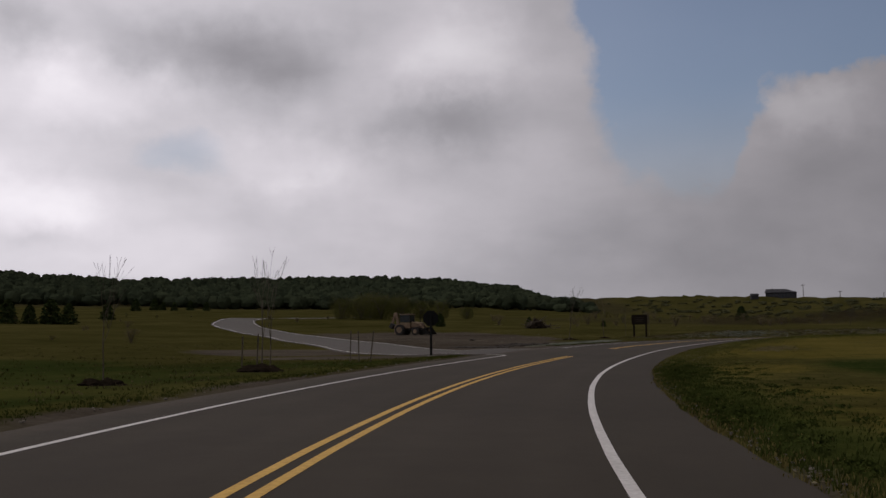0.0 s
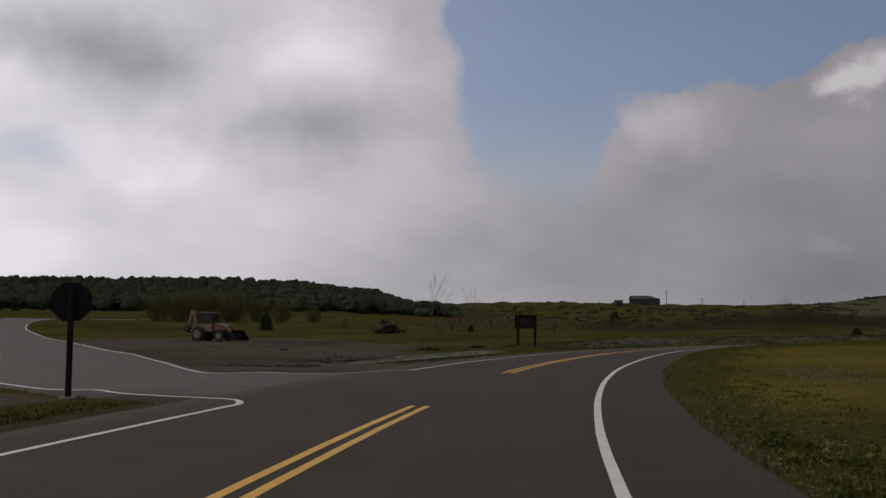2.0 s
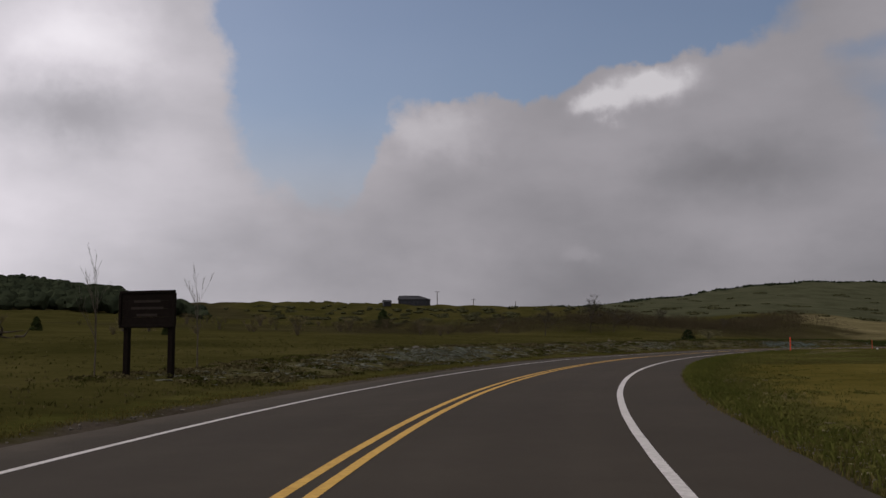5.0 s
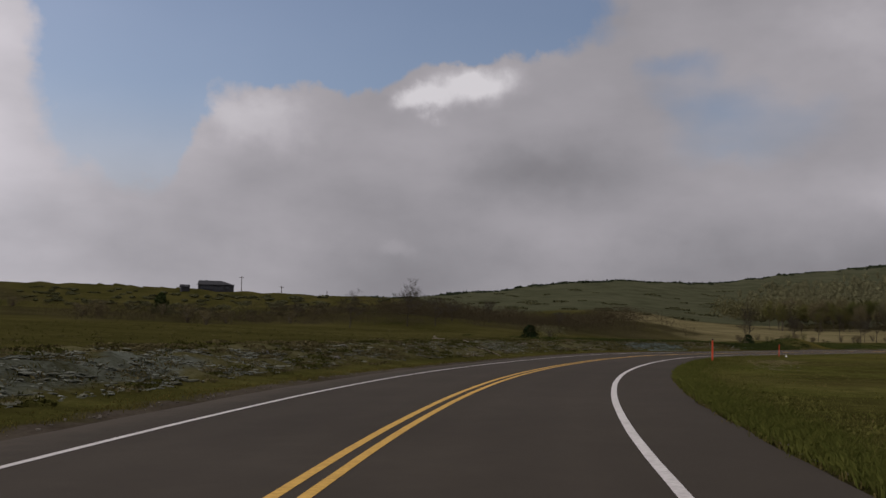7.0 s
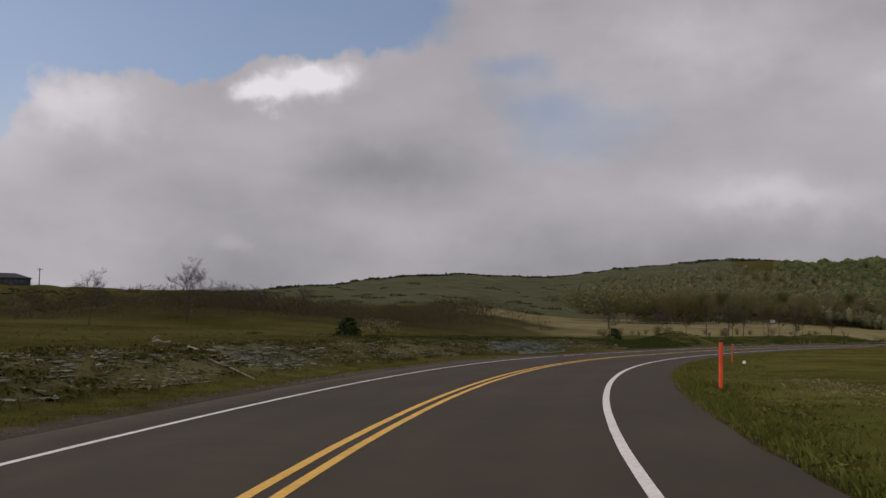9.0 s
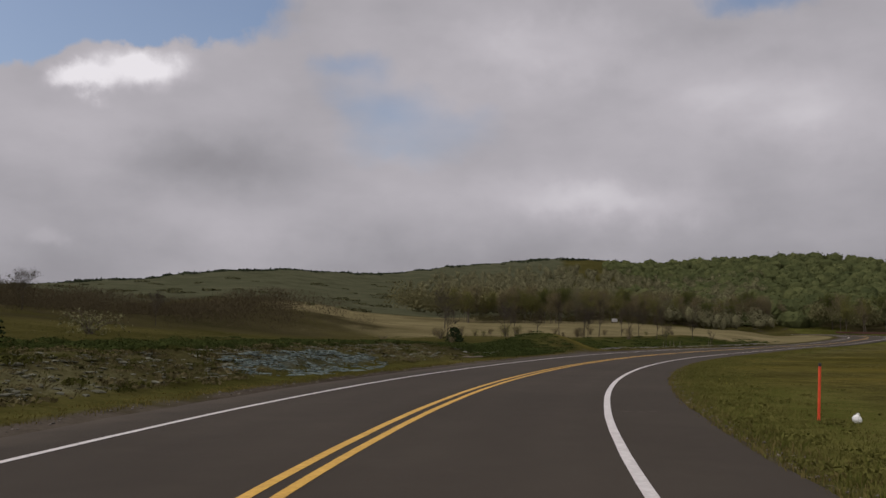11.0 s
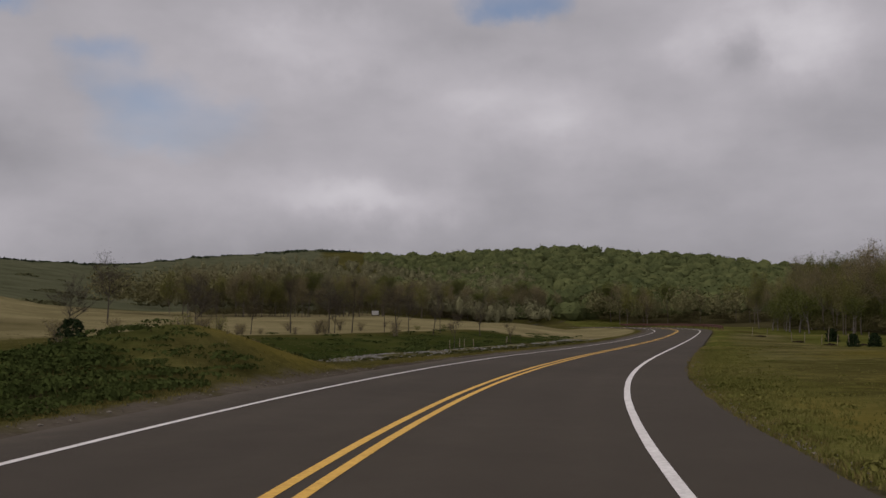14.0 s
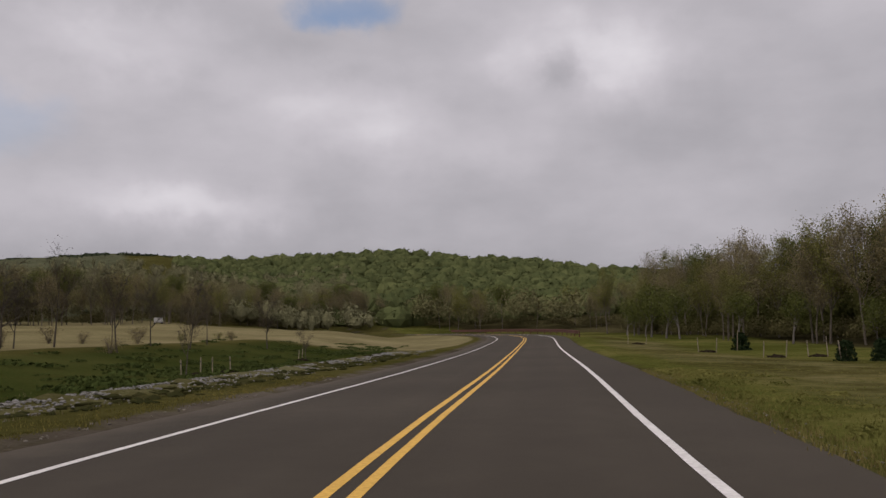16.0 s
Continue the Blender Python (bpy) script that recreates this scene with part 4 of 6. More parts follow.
def make_shrub(name, gen, height, width, leaf, n, size, label, category="shrub", group="", stems=7, bark=None, full=0.0):
    """A bush of several stems with leaf clumps."""
    t = thing(name, pose(0, 0, -500), label, category, group)
    V, F, ends = [], [], []
    for j in range(stems):
        q = 2 * math.pi * j / stems + gen.uniform(-0.3, 0.3)
        out = gen.uniform(0.15, 0.5) * width
        tip = np.array([math.cos(q) * out, math.sin(q) * out, height * gen.uniform(0.65, 1.0)])
        mid = tip * np.array([0.35, 0.35, 0.5])
        tube(V, F, [(0, 0, -0.1), mid, tip], [0.02 * height + 0.01, 0.013 * height + 0.008, 0.006], 4)
        for u in (-0.75, -0.3, 0.15, 0.45, 0.7, 0.85, 1.0):
            ends.append(mid + (tip - mid) * u)
            twig = ends[-1] + gen.normal(size=3) * np.array([0.14, 0.14, 0.08]) * width
            tube(V, F, [ends[-1], twig], [0.006 * height + 0.004, 0.003], 3)
            ends.append(twig)
    bark = bark or BARK
    part("stem", mesh_from("stem", np.array(V), F, bark, True), bark, t)
    ends = np.array(ends)
    c = ends[gen.integers(0, len(ends), n)] + gen.normal(size=(n, 3)) * np.array([0.13 * width, 0.13 * width, 0.13 * height])
    m = int(n * full)
    if m:
        q = gen.normal(size=(m, 3))
        q *= (gen.uniform(0.55, 1.0, m) / np.linalg.norm(q, axis=1))[:, None]
        lump = 1 + 0.2 * np.sin(q[:, 0] * 7) * np.sin(q[:, 1] * 6 + 1)
        c[:m] = np.stack([q[:, 0] * width * 0.5 * lump, q[:, 1] * width * 0.5 * lump, (0.42 + q[:, 2] * 0.52 * lump) * height], 1)
    c = c[(c[:, 2] > 0.04) & (c[:, 2] < height * gen.uniform(0.85, 1.08, n))]
    n = len(c)
    CV, CF = cards(c, gen.uniform(0.5, 1.3, n) * size, gen)
    part("leaves", mesh_from("leaves", CV, CF, leaf), leaf, t)
    return t


def plant(kinds, x, y, gen, scale=1.0, sink=0.05, index=None, label=None, slim=1.0):
    """Set out a copy of one of the kinds at a place in the plan."""
    k = kinds[int(gen.integers(0, len(kinds))) if index is None else index]
    m = pose(x, y, ground_z(x, y) - sink, gen.normal() * 1.5, gen.normal() * 1.5, gen.uniform(0, 360))
    ob = copy_thing(k, m)
    ob.scale = Vector((scale * slim, scale * slim, scale))
    if label:
        tagged(ob, label)
    return ob


def drop(kinds):
    """Take away the patterns once their copies stand."""
    for k in kinds:
        for o in (*k.children_recursive, k):
            bpy.data.objects.remove(o)


def set_trees():
    gen = np.random.default_rng(11)
    # small bare trees that stand alone on the field and along the ditch
    bare = [make_tree("bare_tree", gen, 6.0, DARK_BARK, BRUSH, 1500, 0.036, spread=0.78, depth=4, fork=4, trunk=0.46, thick=0.016, fine=0.0013, limb=(0.45, 0.62),
                      label="bare grey-brown young tree with fine twigs in rough grass", group="trees along the ditch") for _ in range(4)]
    for x, y, h in ((48.5, 205.1, 6.4), (37.9, 192.7, 4.6), (53.0, 207.2, 4.2), (58.5, 215.7, 3.6), (124.5, 223.5, 4.6), (113.3, 221.8, 4.4),
                    (130.6, 243.0, 6.8), (144.7, 228.9, 5.6), (146.1, 229.4, 4.0), (156.9, 228.8, 5.4), (133.4, 233.4, 5.2), (35.6, 213.0, 3.4), (67.6, 224.2, 3.8), (78.3, 221.3, 3.4)):
        plant(bare, x, y, gen, h / 6.0, slim=gen.uniform(0.6, 0.95))
    # trees just in leaf along the ditch
    thin = [make_tree("young_tree", gen, 6.5, DARK_BARK, BRUSH, 1800, 0.042, spread=0.4, depth=4, fork=3, scatter=0.5, trunk=0.62, thick=0.013, fine=0.0012, limb=(0.28, 0.45),
                      label="slender bare young tree with brown buds beside the ditch", group="trees along the ditch") for _ in range(3)]
    for x, y, h in ((142.0, 231.2, 5.6), (155.3, 230.8, 5.0), (139.1, 210.6, 3.2), (148.3, 223.5, 5.0), (162.3, 219.6, 2.8), (159.2, 227.3, 5.2),
                    (165.6, 231.0, 6.0), (133.2, 227.0, 5.0), (151.1, 231.6, 6.4), (171.1, 229.2, 4.6), (133.0, 231.0, 3.4)):
        plant(thin, x, y, gen, h / 6.5 * gen.uniform(0.9, 1.15), slim=gen.uniform(0.65, 1.15))
    # woodland edge beyond the dry field and on both sides of the road ahead
    wood = [make_tree("woodland_tree", gen, 11.0, BARK, lf, n, 0.076, spread=0.46, depth=3, fork=5, scatter=0.27, trunk=0.5, thick=0.010, limb=(0.36, 0.55), label=lb, group="trees of the woodland edge")
            for lf, n, lb in ((LEAF_BUD, 3600, "tall bare grey-brown tree of the woodland edge"), (LEAF_BUD, 4000, "tall bare grey-brown tree of the woodland edge"),
                              (LEAF_SPRING, 8500, "tall woodland tree with thin yellow-green spring leaves"), (LEAF_SPRING, 8000, "tall woodland tree with thin yellow-green spring leaves"),
                              (LEAF_GREEN, 13000, "tall leafy green woodland tree"), (LEAF_PALE, 4000, "tall woodland tree with pale whitish spring leaves"))]
    line = np.array([(195.8, 306.0), (201.0, 298.1), (215.2, 293.6), (244.8, 305.5), (276.6, 314.4), (304.7, 312.3), (323.1, 299.9)], float)
    seg = np.linspace(0, 1, 120)
    px = np.interp(seg, np.linspace(0, 1, len(line)), line[:, 0])
    py = np.interp(seg, np.linspace(0, 1, len(line)), line[:, 1])
    for row, (back, n) in enumerate(((0, 84), (8, 44))):
        pick = np.linspace(0, 119, n).astype(int)
        for i in pick:
            x, y = px[i] + gen.normal() * 3.0, py[i] + back + gen.normal() * 4.0
            idx = int(gen.choice(6, p=[0.28, 0.27, 0.22, 0.14, 0.06, 0.03] if i < 50 else [0.36, 0.34, 0.14, 0.08, 0.06, 0.02]))
            plant(wood, x, y, gen, gen.uniform(0.58, 0.85) + 0.06 * row + 0.12 * i / 120, 0.1, idx)
    # ahead, where the road bends away, and the dark stand to its right
    for i in range(26):
        x, y = 311 + gen.normal() * 9, 294 - i * 3.4 + gen.normal() * 3
        if abs(to_line(x, y)[1][0]) > 10:
            plant(wood, x, y, gen, gen.uniform(0.8, 1.1), 0.1, int(gen.choice(6, p=[0.3, 0.28, 0.16, 0.12, 0.12, 0.02])))
    edge = np.array([(263.4, 224.1), (247.8, 213.6), (231.8, 205.0), (216.1, 196.5), (204.4, 189.2), (194.6, 182.9), (186.7, 177.6), (179.9, 171.4), (174.2, 163.2), (169.5, 151.1), (166.0, 135.0)], float)
    for row, (back, n, tall) in enumerate(((0, 36, 0.95), (8, 30, 1.15), (17, 24, 1.25))):
        for u in np.linspace(0, 1, n):
            x = np.interp(u, np.linspace(0, 1, len(edge)), edge[:, 0]) + back * 0.55 + gen.normal() * 2.5
            y = np.interp(u, np.linspace(0, 1, len(edge)), edge[:, 1]) - back * 0.85 + gen.normal() * 2.5
            if abs(to_line(x, y)[1][0]) < 12:
                continue
            near = u > 0.45
            plant(wood, x, y, gen, tall * gen.uniform(0.8, 1.15) * (1.08 if near else 1.0), 0.1,
                  int(gen.choice(6, p=[0.12, 0.12, 0.24, 0.2, 0.30, 0.02] if near else [0.22, 0.2, 0.24, 0.16, 0.17, 0.01])))
    # a few saplings with bright young leaves at the foot of the stand
    low = [make_tree("leafy_sapling", gen, 5.0, PALE_BARK, LEAF_GREEN, 2000, 0.10, spread=0.5, depth=3, fork=3, scatter=0.8, trunk=0.45,
                     label="leafy green sapling at the foot of the woodland", group="saplings at the wood") for _ in range(2)]
    for x, y, h in ((237.8, 212.2, 6), (231.9, 210.1, 7), (225.7, 206.8, 6.5), (219.9, 204.6, 5.5), (242.5, 215.3, 5), (212.2, 196.4, 5), (201.3, 190.1, 4.5), (191.5, 183.8, 4.0), (182.7, 179.5, 4.5), (247.6, 217.5, 5.5)):
        plant(low, x + gen.normal(), y + gen.normal(), gen, h / 5.0)
    # left of the junction: big willow shrubs and small evergreens on the field
    willow = [make_shrub("willow_shrub", gen, 5.5, 6.0, WILLOW_LEAF, 7500, 0.10, "large dense willow shrub with dull green leaves", "shrub", "willow shrubs by the lot", 12, full=0.7) for _ in range(2)]
    for x, y, sc in ((-72, 186, 0.94), (-69, 191, 1.04), (-66, 197, 1.10), (-63, 204, 1.01), (-60, 211, 0.91), (-70, 201, 1.23), (-66, 211, 1.17), (-58, 222, 0.94), (-52, 228, 0.65)):
        plant(willow, x, y, gen, sc)
    ever = [make_conifer("field_conifer", gen, 2.6, 2.3, NEEDLE_SOFT, "small dark evergreen tree on the open field", "conifer", "evergreens on the field", 0.5) for _ in range(3)]
    for x, y, h in ((-103.4, 114.5, 4.0), (-101.5, 117.5, 3.2), (-99.4, 120.3, 4.3), (-96.5, 121.0, 3.6), (-113.7, 156.9, 3.6), (-194, 291, 4.4), (-204, 320, 4.8),
                    (-199, 318, 3.6), (-185, 303, 3.2), (-196, 334, 4.0), (-178, 315, 3.4), (21.6, 284, 4.4), (-34.7, 134, 2.2), (-26, 172, 1.6), (-10, 160, 1.2)):
        plant(ever, x, y, gen, h / 2.6)
    dark = make_conifer("dark_juniper", gen, 2.2, 2.9, NEEDLE, "dense almost black juniper bush in the field", "conifer", "", 0.3)
    plant([dark], 53.5, 178.5, gen, 0.64, index=0)
    plant([dark], 111.1, 218.0, gen, 0.75, index=0)
    # staked yews on the lawn to the right of the road ahead
    yew = [make_conifer("yew", gen, 1.5, 1.4, NEEDLE, "rounded dark planted yew beside a pale stake", "conifer", "planted yews", 0.3) for _ in range(2)]
    for x, y, h in ((182.7, 192.8, 1.45), (153.0, 184.5, 1.0), (152.8, 183.0, 1.05)):
        plant(yew, x, y, gen, h / 1.5)
    # low shrubs of the rough fields
    scrub = [make_shrub("field_shrub", gen, 1.6, 1.8, lf, 900, 0.05, lb, "shrub", "shrubs of the rough field", 7)
             for lf, lb in ((LEAF_BUD, "low brown leafless field shrub"), (LEAF_SPRING, "low olive-green field shrub"), (LEAF_BUD, "low brown leafless field shrub"))]
    for i in range(70):
        x, y = gen.uniform(-40, 60), gen.uniform(150, 330)
        s, d = (v[0] for v in to_line(x, y))
        if d > 42:
            plant(scrub, x, y, gen, gen.uniform(0.6, 1.5))
    for i in range(30):
        x, y = gen.uniform(-130, -45), gen.uniform(60, 200)
        if not side_road_holds(np.array([x]), np.array([y]))[0]:
            plant(scrub, x, y, gen, gen.uniform(0.3, 0.9))
    for i in range(34):
        s, d = gen.uniform(236, 322), 31 + gen.normal() * 3.5
        x, y, _ = (float(v) for v in on_line(s, d))
        plant(scrub, x, y, gen, gen.uniform(0.35, 1.0), index=int(gen.choice([0, 2, 1], p=[0.45, 0.35, 0.2])))
    pale = make_shrub("blossoming_shrub", gen, 1.4, 3.0, LEAF_PALE, 500, 0.09, "pale blossoming shrub on the bank", "shrub")
    plant([pale], 62.3, 191.9, gen, 1.0, index=0)
    drop(bare + thin + wood + low + willow + ever + [dark, pale] + yew + scrub)


def crown_mass(name, places, widths, heights, leaf, gen, n, label, category="woods", heart=0.43, fine=0.13):
    """Far woodland: each crown a rounded, loose cluster of leaf clumps."""
    m = len(places)
    q = gen.normal(size=(m, n, 3))
    q /= np.linalg.norm(q, axis=2)[:, :, None]
    q[:, :, 2] = np.abs(q[:, :, 2]) * 1.0 - 0.25
    wob = gen.uniform(0.7, 1.1, (m, n, 1))
    c = places[:, None, :] + q * wob * np.stack([widths / 2, widths / 2, heights * 0.55], 1)[:, None, :]
    c[:, :, 2] += (heights * 0.5)[:, None]
    size = np.repeat(widths * fine, n) * gen.uniform(0.35, 1.5, m * n)
    CV, CF = cards(c.reshape(-1, 3), size, gen, 0.7, facing=q.reshape(-1, 3) * np.array([1, 1, 1.4]))
    if not heart:
        return tagged(new(name, mesh_from(name, CV, CF, leaf)), label, category, kind="stuff")
    bm = bmesh.new()
    bmesh.ops.create_icosphere(bm, subdivisions=2, radius=1.0)
    iv = np.array([v.co[:] for v in bm.verts])
    ifc = np.array([[v.index for v in f.verts] for f in bm.faces])
    bm.free()
    core = places[:, None, :] + iv[None] * np.stack([widths * heart, widths * heart, heights * (heart + 0.04)], 1)[:, None, :] * gen.uniform(0.72, 1.12, (m, len(iv), 1))
    core[:, :, 2] += (heights * 0.45)[:, None]
    V = np.concatenate([CV, core.reshape(-1, 3)])
    tri = (ifc[None] + (np.arange(m) * len(iv))[:, None, None]).reshape(-1, 3) + len(CV)
    F = CF.tolist() + tri.tolist()
    return tagged(new(name, mesh_from(name, V, F, leaf)), label, category, kind="stuff")


def scatter(gen, n, b0, b1, u0, u1, test=None):
    b = gen.uniform(b0, b1, n)
    cd = np.interp(b, CREST_B, CREST_D)
    u = np.sqrt(gen.uniform(u0 ** 2, u1 ** 2, n))
    r = u * cd
    x, y = from_hub(r, b)
    z, s, d = land(x, y)
    keep = np.hypot(d, np.maximum(0, s - LS[-1])) > 24
    if test is not None:
        keep &= test(b, r, u, x, y)
    return np.stack([x, y, z], 1)[keep]


def set_far_woods():
    gen = np.random.default_rng(21)
    p = scatter(gen, 3500, -72, -17.5, 0.50, 1.02)
    crown_mass("far_woods", p, gen.uniform(6, 11, len(p)), gen.uniform(5, 9, len(p)), FAR_WOOD, gen, 16, "dark continuous woodland over the far hillside", fine=0.07)
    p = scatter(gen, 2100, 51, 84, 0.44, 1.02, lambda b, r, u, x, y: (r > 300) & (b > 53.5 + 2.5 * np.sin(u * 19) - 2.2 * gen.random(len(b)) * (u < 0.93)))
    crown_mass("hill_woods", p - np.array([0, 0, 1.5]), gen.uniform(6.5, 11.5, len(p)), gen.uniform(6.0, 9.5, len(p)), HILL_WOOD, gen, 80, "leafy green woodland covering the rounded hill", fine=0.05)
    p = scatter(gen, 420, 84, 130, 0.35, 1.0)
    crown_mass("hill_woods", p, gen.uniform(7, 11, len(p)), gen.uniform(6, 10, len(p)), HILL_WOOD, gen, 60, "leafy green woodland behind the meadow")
    p = scatter(gen, 3000, 38, 60, 0.36, 0.86, lambda b, r, u, x, y: (r > 275) & (gen.random(len(b)) < np.interp(u, [0.36, 0.5, 0.7, 0.86], [1, 0.9, 0.45, 0.1]) * np.interp(b, [38, 45], [0.1, 1])))
    crown_mass("mixed_woods", p, gen.uniform(3.5, 6.5, len(p)), gen.uniform(4.5, 8.5, len(p)), MIXED_WOOD, gen, 170, "pale brown and yellow-green spring woodland on the slope", heart=0.26, fine=0.05)
    p = scatter(gen, 380, 12, 50, 0.42, 0.9, lambda b, r, u, x, y: np.sin(u * 37 + b * 0.35 + np.sin(b * 0.9)) > 0.6)
    crown_mass("hedgerow", p, gen.uniform(3.0, 8, len(p)), gen.uniform(0.2, 0.55, len(p)), HEDGE, gen, 60, "dark hedgerows and scrub along the hill pastures", "hedge", 0.0, 0.09)
    p = scatter(gen, 260, -13, 14, 0.5, 0.93)
    crown_mass("hedgerow", p, gen.uniform(2, 5, len(p)), gen.uniform(0.5, 1.4, len(p)), HEDGE, gen, 40, "low brown and green scrub on the house hill", "hedge")
    p = scatter(gen, 330, 10, 53, 0.985, 1.0)
    p[:, 2] -= 1.1
    crown_mass("ridge_trees", p, gen.uniform(6, 12, len(p)), gen.uniform(0.3, 0.6, len(p)), FAR_WOOD, gen, 30, "dark line of low trees along the ridge")
    # undergrowth and the deeper rows of the woods by the road ahead
    for mat, lo, hi, seed, lab in ((BUD_MASS, 1.2, 3.2, 0, "brown and olive undergrowth at the foot of the woods"), (WOOD_MASS, 6.5, 11.0, 1, "deeper rows of the mixed woodland")):
        q = []
        for way, n, back in (((195.8, 306.0), (201.0, 298.1), (215.2, 293.6), (244.8, 305.5), (276.6, 314.4), (304.7, 312.3), (323.1, 299.9), (319.9, 271.7), (316.7, 244.6), (305.4, 224.3)), 300, (2.0, 1.0)), \
                            (((295.4, 223.0), (263.4, 222.0), (247.7, 211.5), (232.1, 203.1), (216.3, 194.6), (204.4, 187.2), (194.6, 180.9), (186.8, 175.6), (180.0, 169.4), (174.2, 161.2), (169.6, 149.1), (164.1, 130.9)), 300, (1.0, -1.0)):
            way = np.array(way, float)
            t = gen.uniform(0, 1, n)
            deep = gen.uniform(0, 5, n) if seed == 0 else gen.uniform(10, 42, n)
            a = np.linspace(0, 1, len(way))
            q.append(np.stack([np.interp(t, a, way[:, 0]) + deep * (0.0 if back[1] > 0 else 0.55) + gen.normal(size=n) * 1.5,
                               np.interp(t, a, way[:, 1]) + deep * (1.0 if back[1] > 0 else -0.85) + gen.normal(size=n) * 1.5], 1))
        q = np.concatenate(q)
        z, s, d = land(q[:, 0], q[:, 1])
        q = np.concatenate([q, z[:, None]], 1)[np.abs(d) > 13]
        crown_mass("undergrowth" if seed == 0 else "deep_woods", q, gen.uniform(1.6, 4.0, len(q)) if seed == 0 else gen.uniform(4, 7, len(q)), gen.uniform(lo, hi, len(q)), mat, gen, 180, lab, heart=0.0, fine=0.046)
    # the dense inside of the stand beside the road; darker leaves carry its shade
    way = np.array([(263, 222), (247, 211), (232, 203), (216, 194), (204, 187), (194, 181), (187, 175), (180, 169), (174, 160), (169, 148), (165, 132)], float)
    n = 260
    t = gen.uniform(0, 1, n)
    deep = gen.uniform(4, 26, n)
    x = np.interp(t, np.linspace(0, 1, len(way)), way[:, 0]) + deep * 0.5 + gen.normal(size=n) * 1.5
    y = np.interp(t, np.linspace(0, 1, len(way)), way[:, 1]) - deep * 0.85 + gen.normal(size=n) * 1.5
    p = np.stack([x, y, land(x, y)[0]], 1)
    crown_mass("stand_inside", p, gen.uniform(3.5, 6.5, n), gen.uniform(5, 9, n) * (1 + 0.45 * t), STAND_LEAF, gen, 260, "dense inside of the leafy stand, its shade put into dark leaves", heart=0.2, fine=0.045)
    n = 220
    t = gen.uniform(0, 1, n)
    x = np.interp(t, np.linspace(0, 1, len(way)), way[:, 0]) + gen.uniform(0, 3, n)
    y = np.interp(t, np.linspace(0, 1, len(way)), way[:, 1]) - gen.uniform(0, 4, n)
    p = np.stack([x, y, land(x, y)[0]], 1)
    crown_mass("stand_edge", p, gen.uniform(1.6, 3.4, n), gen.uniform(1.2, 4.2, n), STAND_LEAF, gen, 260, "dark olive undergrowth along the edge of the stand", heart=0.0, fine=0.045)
    # brown leafless thickets between field and hill: fine leaning twigs in loose clumps
    n = 1500
    t = gen.uniform(0, 1, n) ** 0.7
    way = np.array([(4.0, 200.1), (29.5, 214.8), (53.2, 225.6), (70.9, 236.1), (90.5, 247.7), (110.1, 261.3)], float)
    x = np.interp(t, np.linspace(0, 1, len(way)), way[:, 0]) + gen.normal(size=n) * 5
    y = np.interp(t, np.linspace(0, 1, len(way)), way[:, 1]) + gen.normal(size=n) * 9
    clump = 0.5 + 0.5 * np.sin(x * 0.21 + 1.0) * np.sin(y * 0.17)
    h = (0.7 + 1.1 * t + 1.7 * clump) * gen.uniform(0.6, 1.1, n)
    base = np.stack([x, y, land(x, y)[0]], 1)
    m = 110
    q = gen.normal(size=(n, m, 3)) * np.array([0.55, 0.55, 0.0])
    q[:, :, 2] = gen.uniform(0.05, 1.0, (n, m)) ** 0.8
    c = base[:, None] + q * np.stack([0.5 + 0.45 * h, 0.5 + 0.45 * h, h], 1)[:, None]
    V, F = cards(c.reshape(-1, 3), np.repeat(0.06 + 0.04 * h, m) * gen.uniform(0.5, 1.8, n * m), gen, 2.0, 0.16)
    tagged(new("thicket", mesh_from("thicket", V, F, BRUSH)), "brown leafless thicket at the foot of the hill", "brush", kind="stuff")


set_trees()
set_far_woods()


# ---- grass, weeds and stones ----
def blades(name, s, d, tall, mat, gen, label, category="grass", per=5, wide=0.012, lift=0.0, flat=1.0):
    """Tufts: single bent blades that stand on the ground at s, d."""
    x, y, _ = on_line(s, d)
    z = land(x, y)[0] + lift
    n = len(s)
    x, y, z = (np.repeat(v, per) for v in (x, y, z))
    x, y = x + gen.normal(size=n * per) * 0.07, y + gen.normal(size=n * per) * 0.07
    h = np.repeat(tall, per) * gen.uniform(0.45, 1.1, n * per)
    q = gen.uniform(0, 2 * math.pi, n * per)
    lean = gen.uniform(0.15, 1.0, n * per) * h * flat
    w = wide * gen.uniform(0.6, 1.4, n * per)
    cx, cy = np.cos(q), np.sin(q)
    a = np.stack([x - cy * w, y + cx * w, z - 0.03], 1)
    b = np.stack([x + cy * w, y - cx * w, z - 0.03], 1)
    c = np.stack([x + cx * lean * 0.35 + cy * w * 0.7, y + cy * lean * 0.35 - cx * w * 0.7, z + h * 0.6], 1)
    e = np.stack([x + cx * lean, y + cy * lean, z + h], 1)
    V = np.stack([a, b, c, e], 1).reshape(-1, 3)
    F = np.arange(4 * n * per).reshape(-1, 4)
    return tagged(new(name, mesh_from(name, V, F, mat)), label, category, kind="stuff")


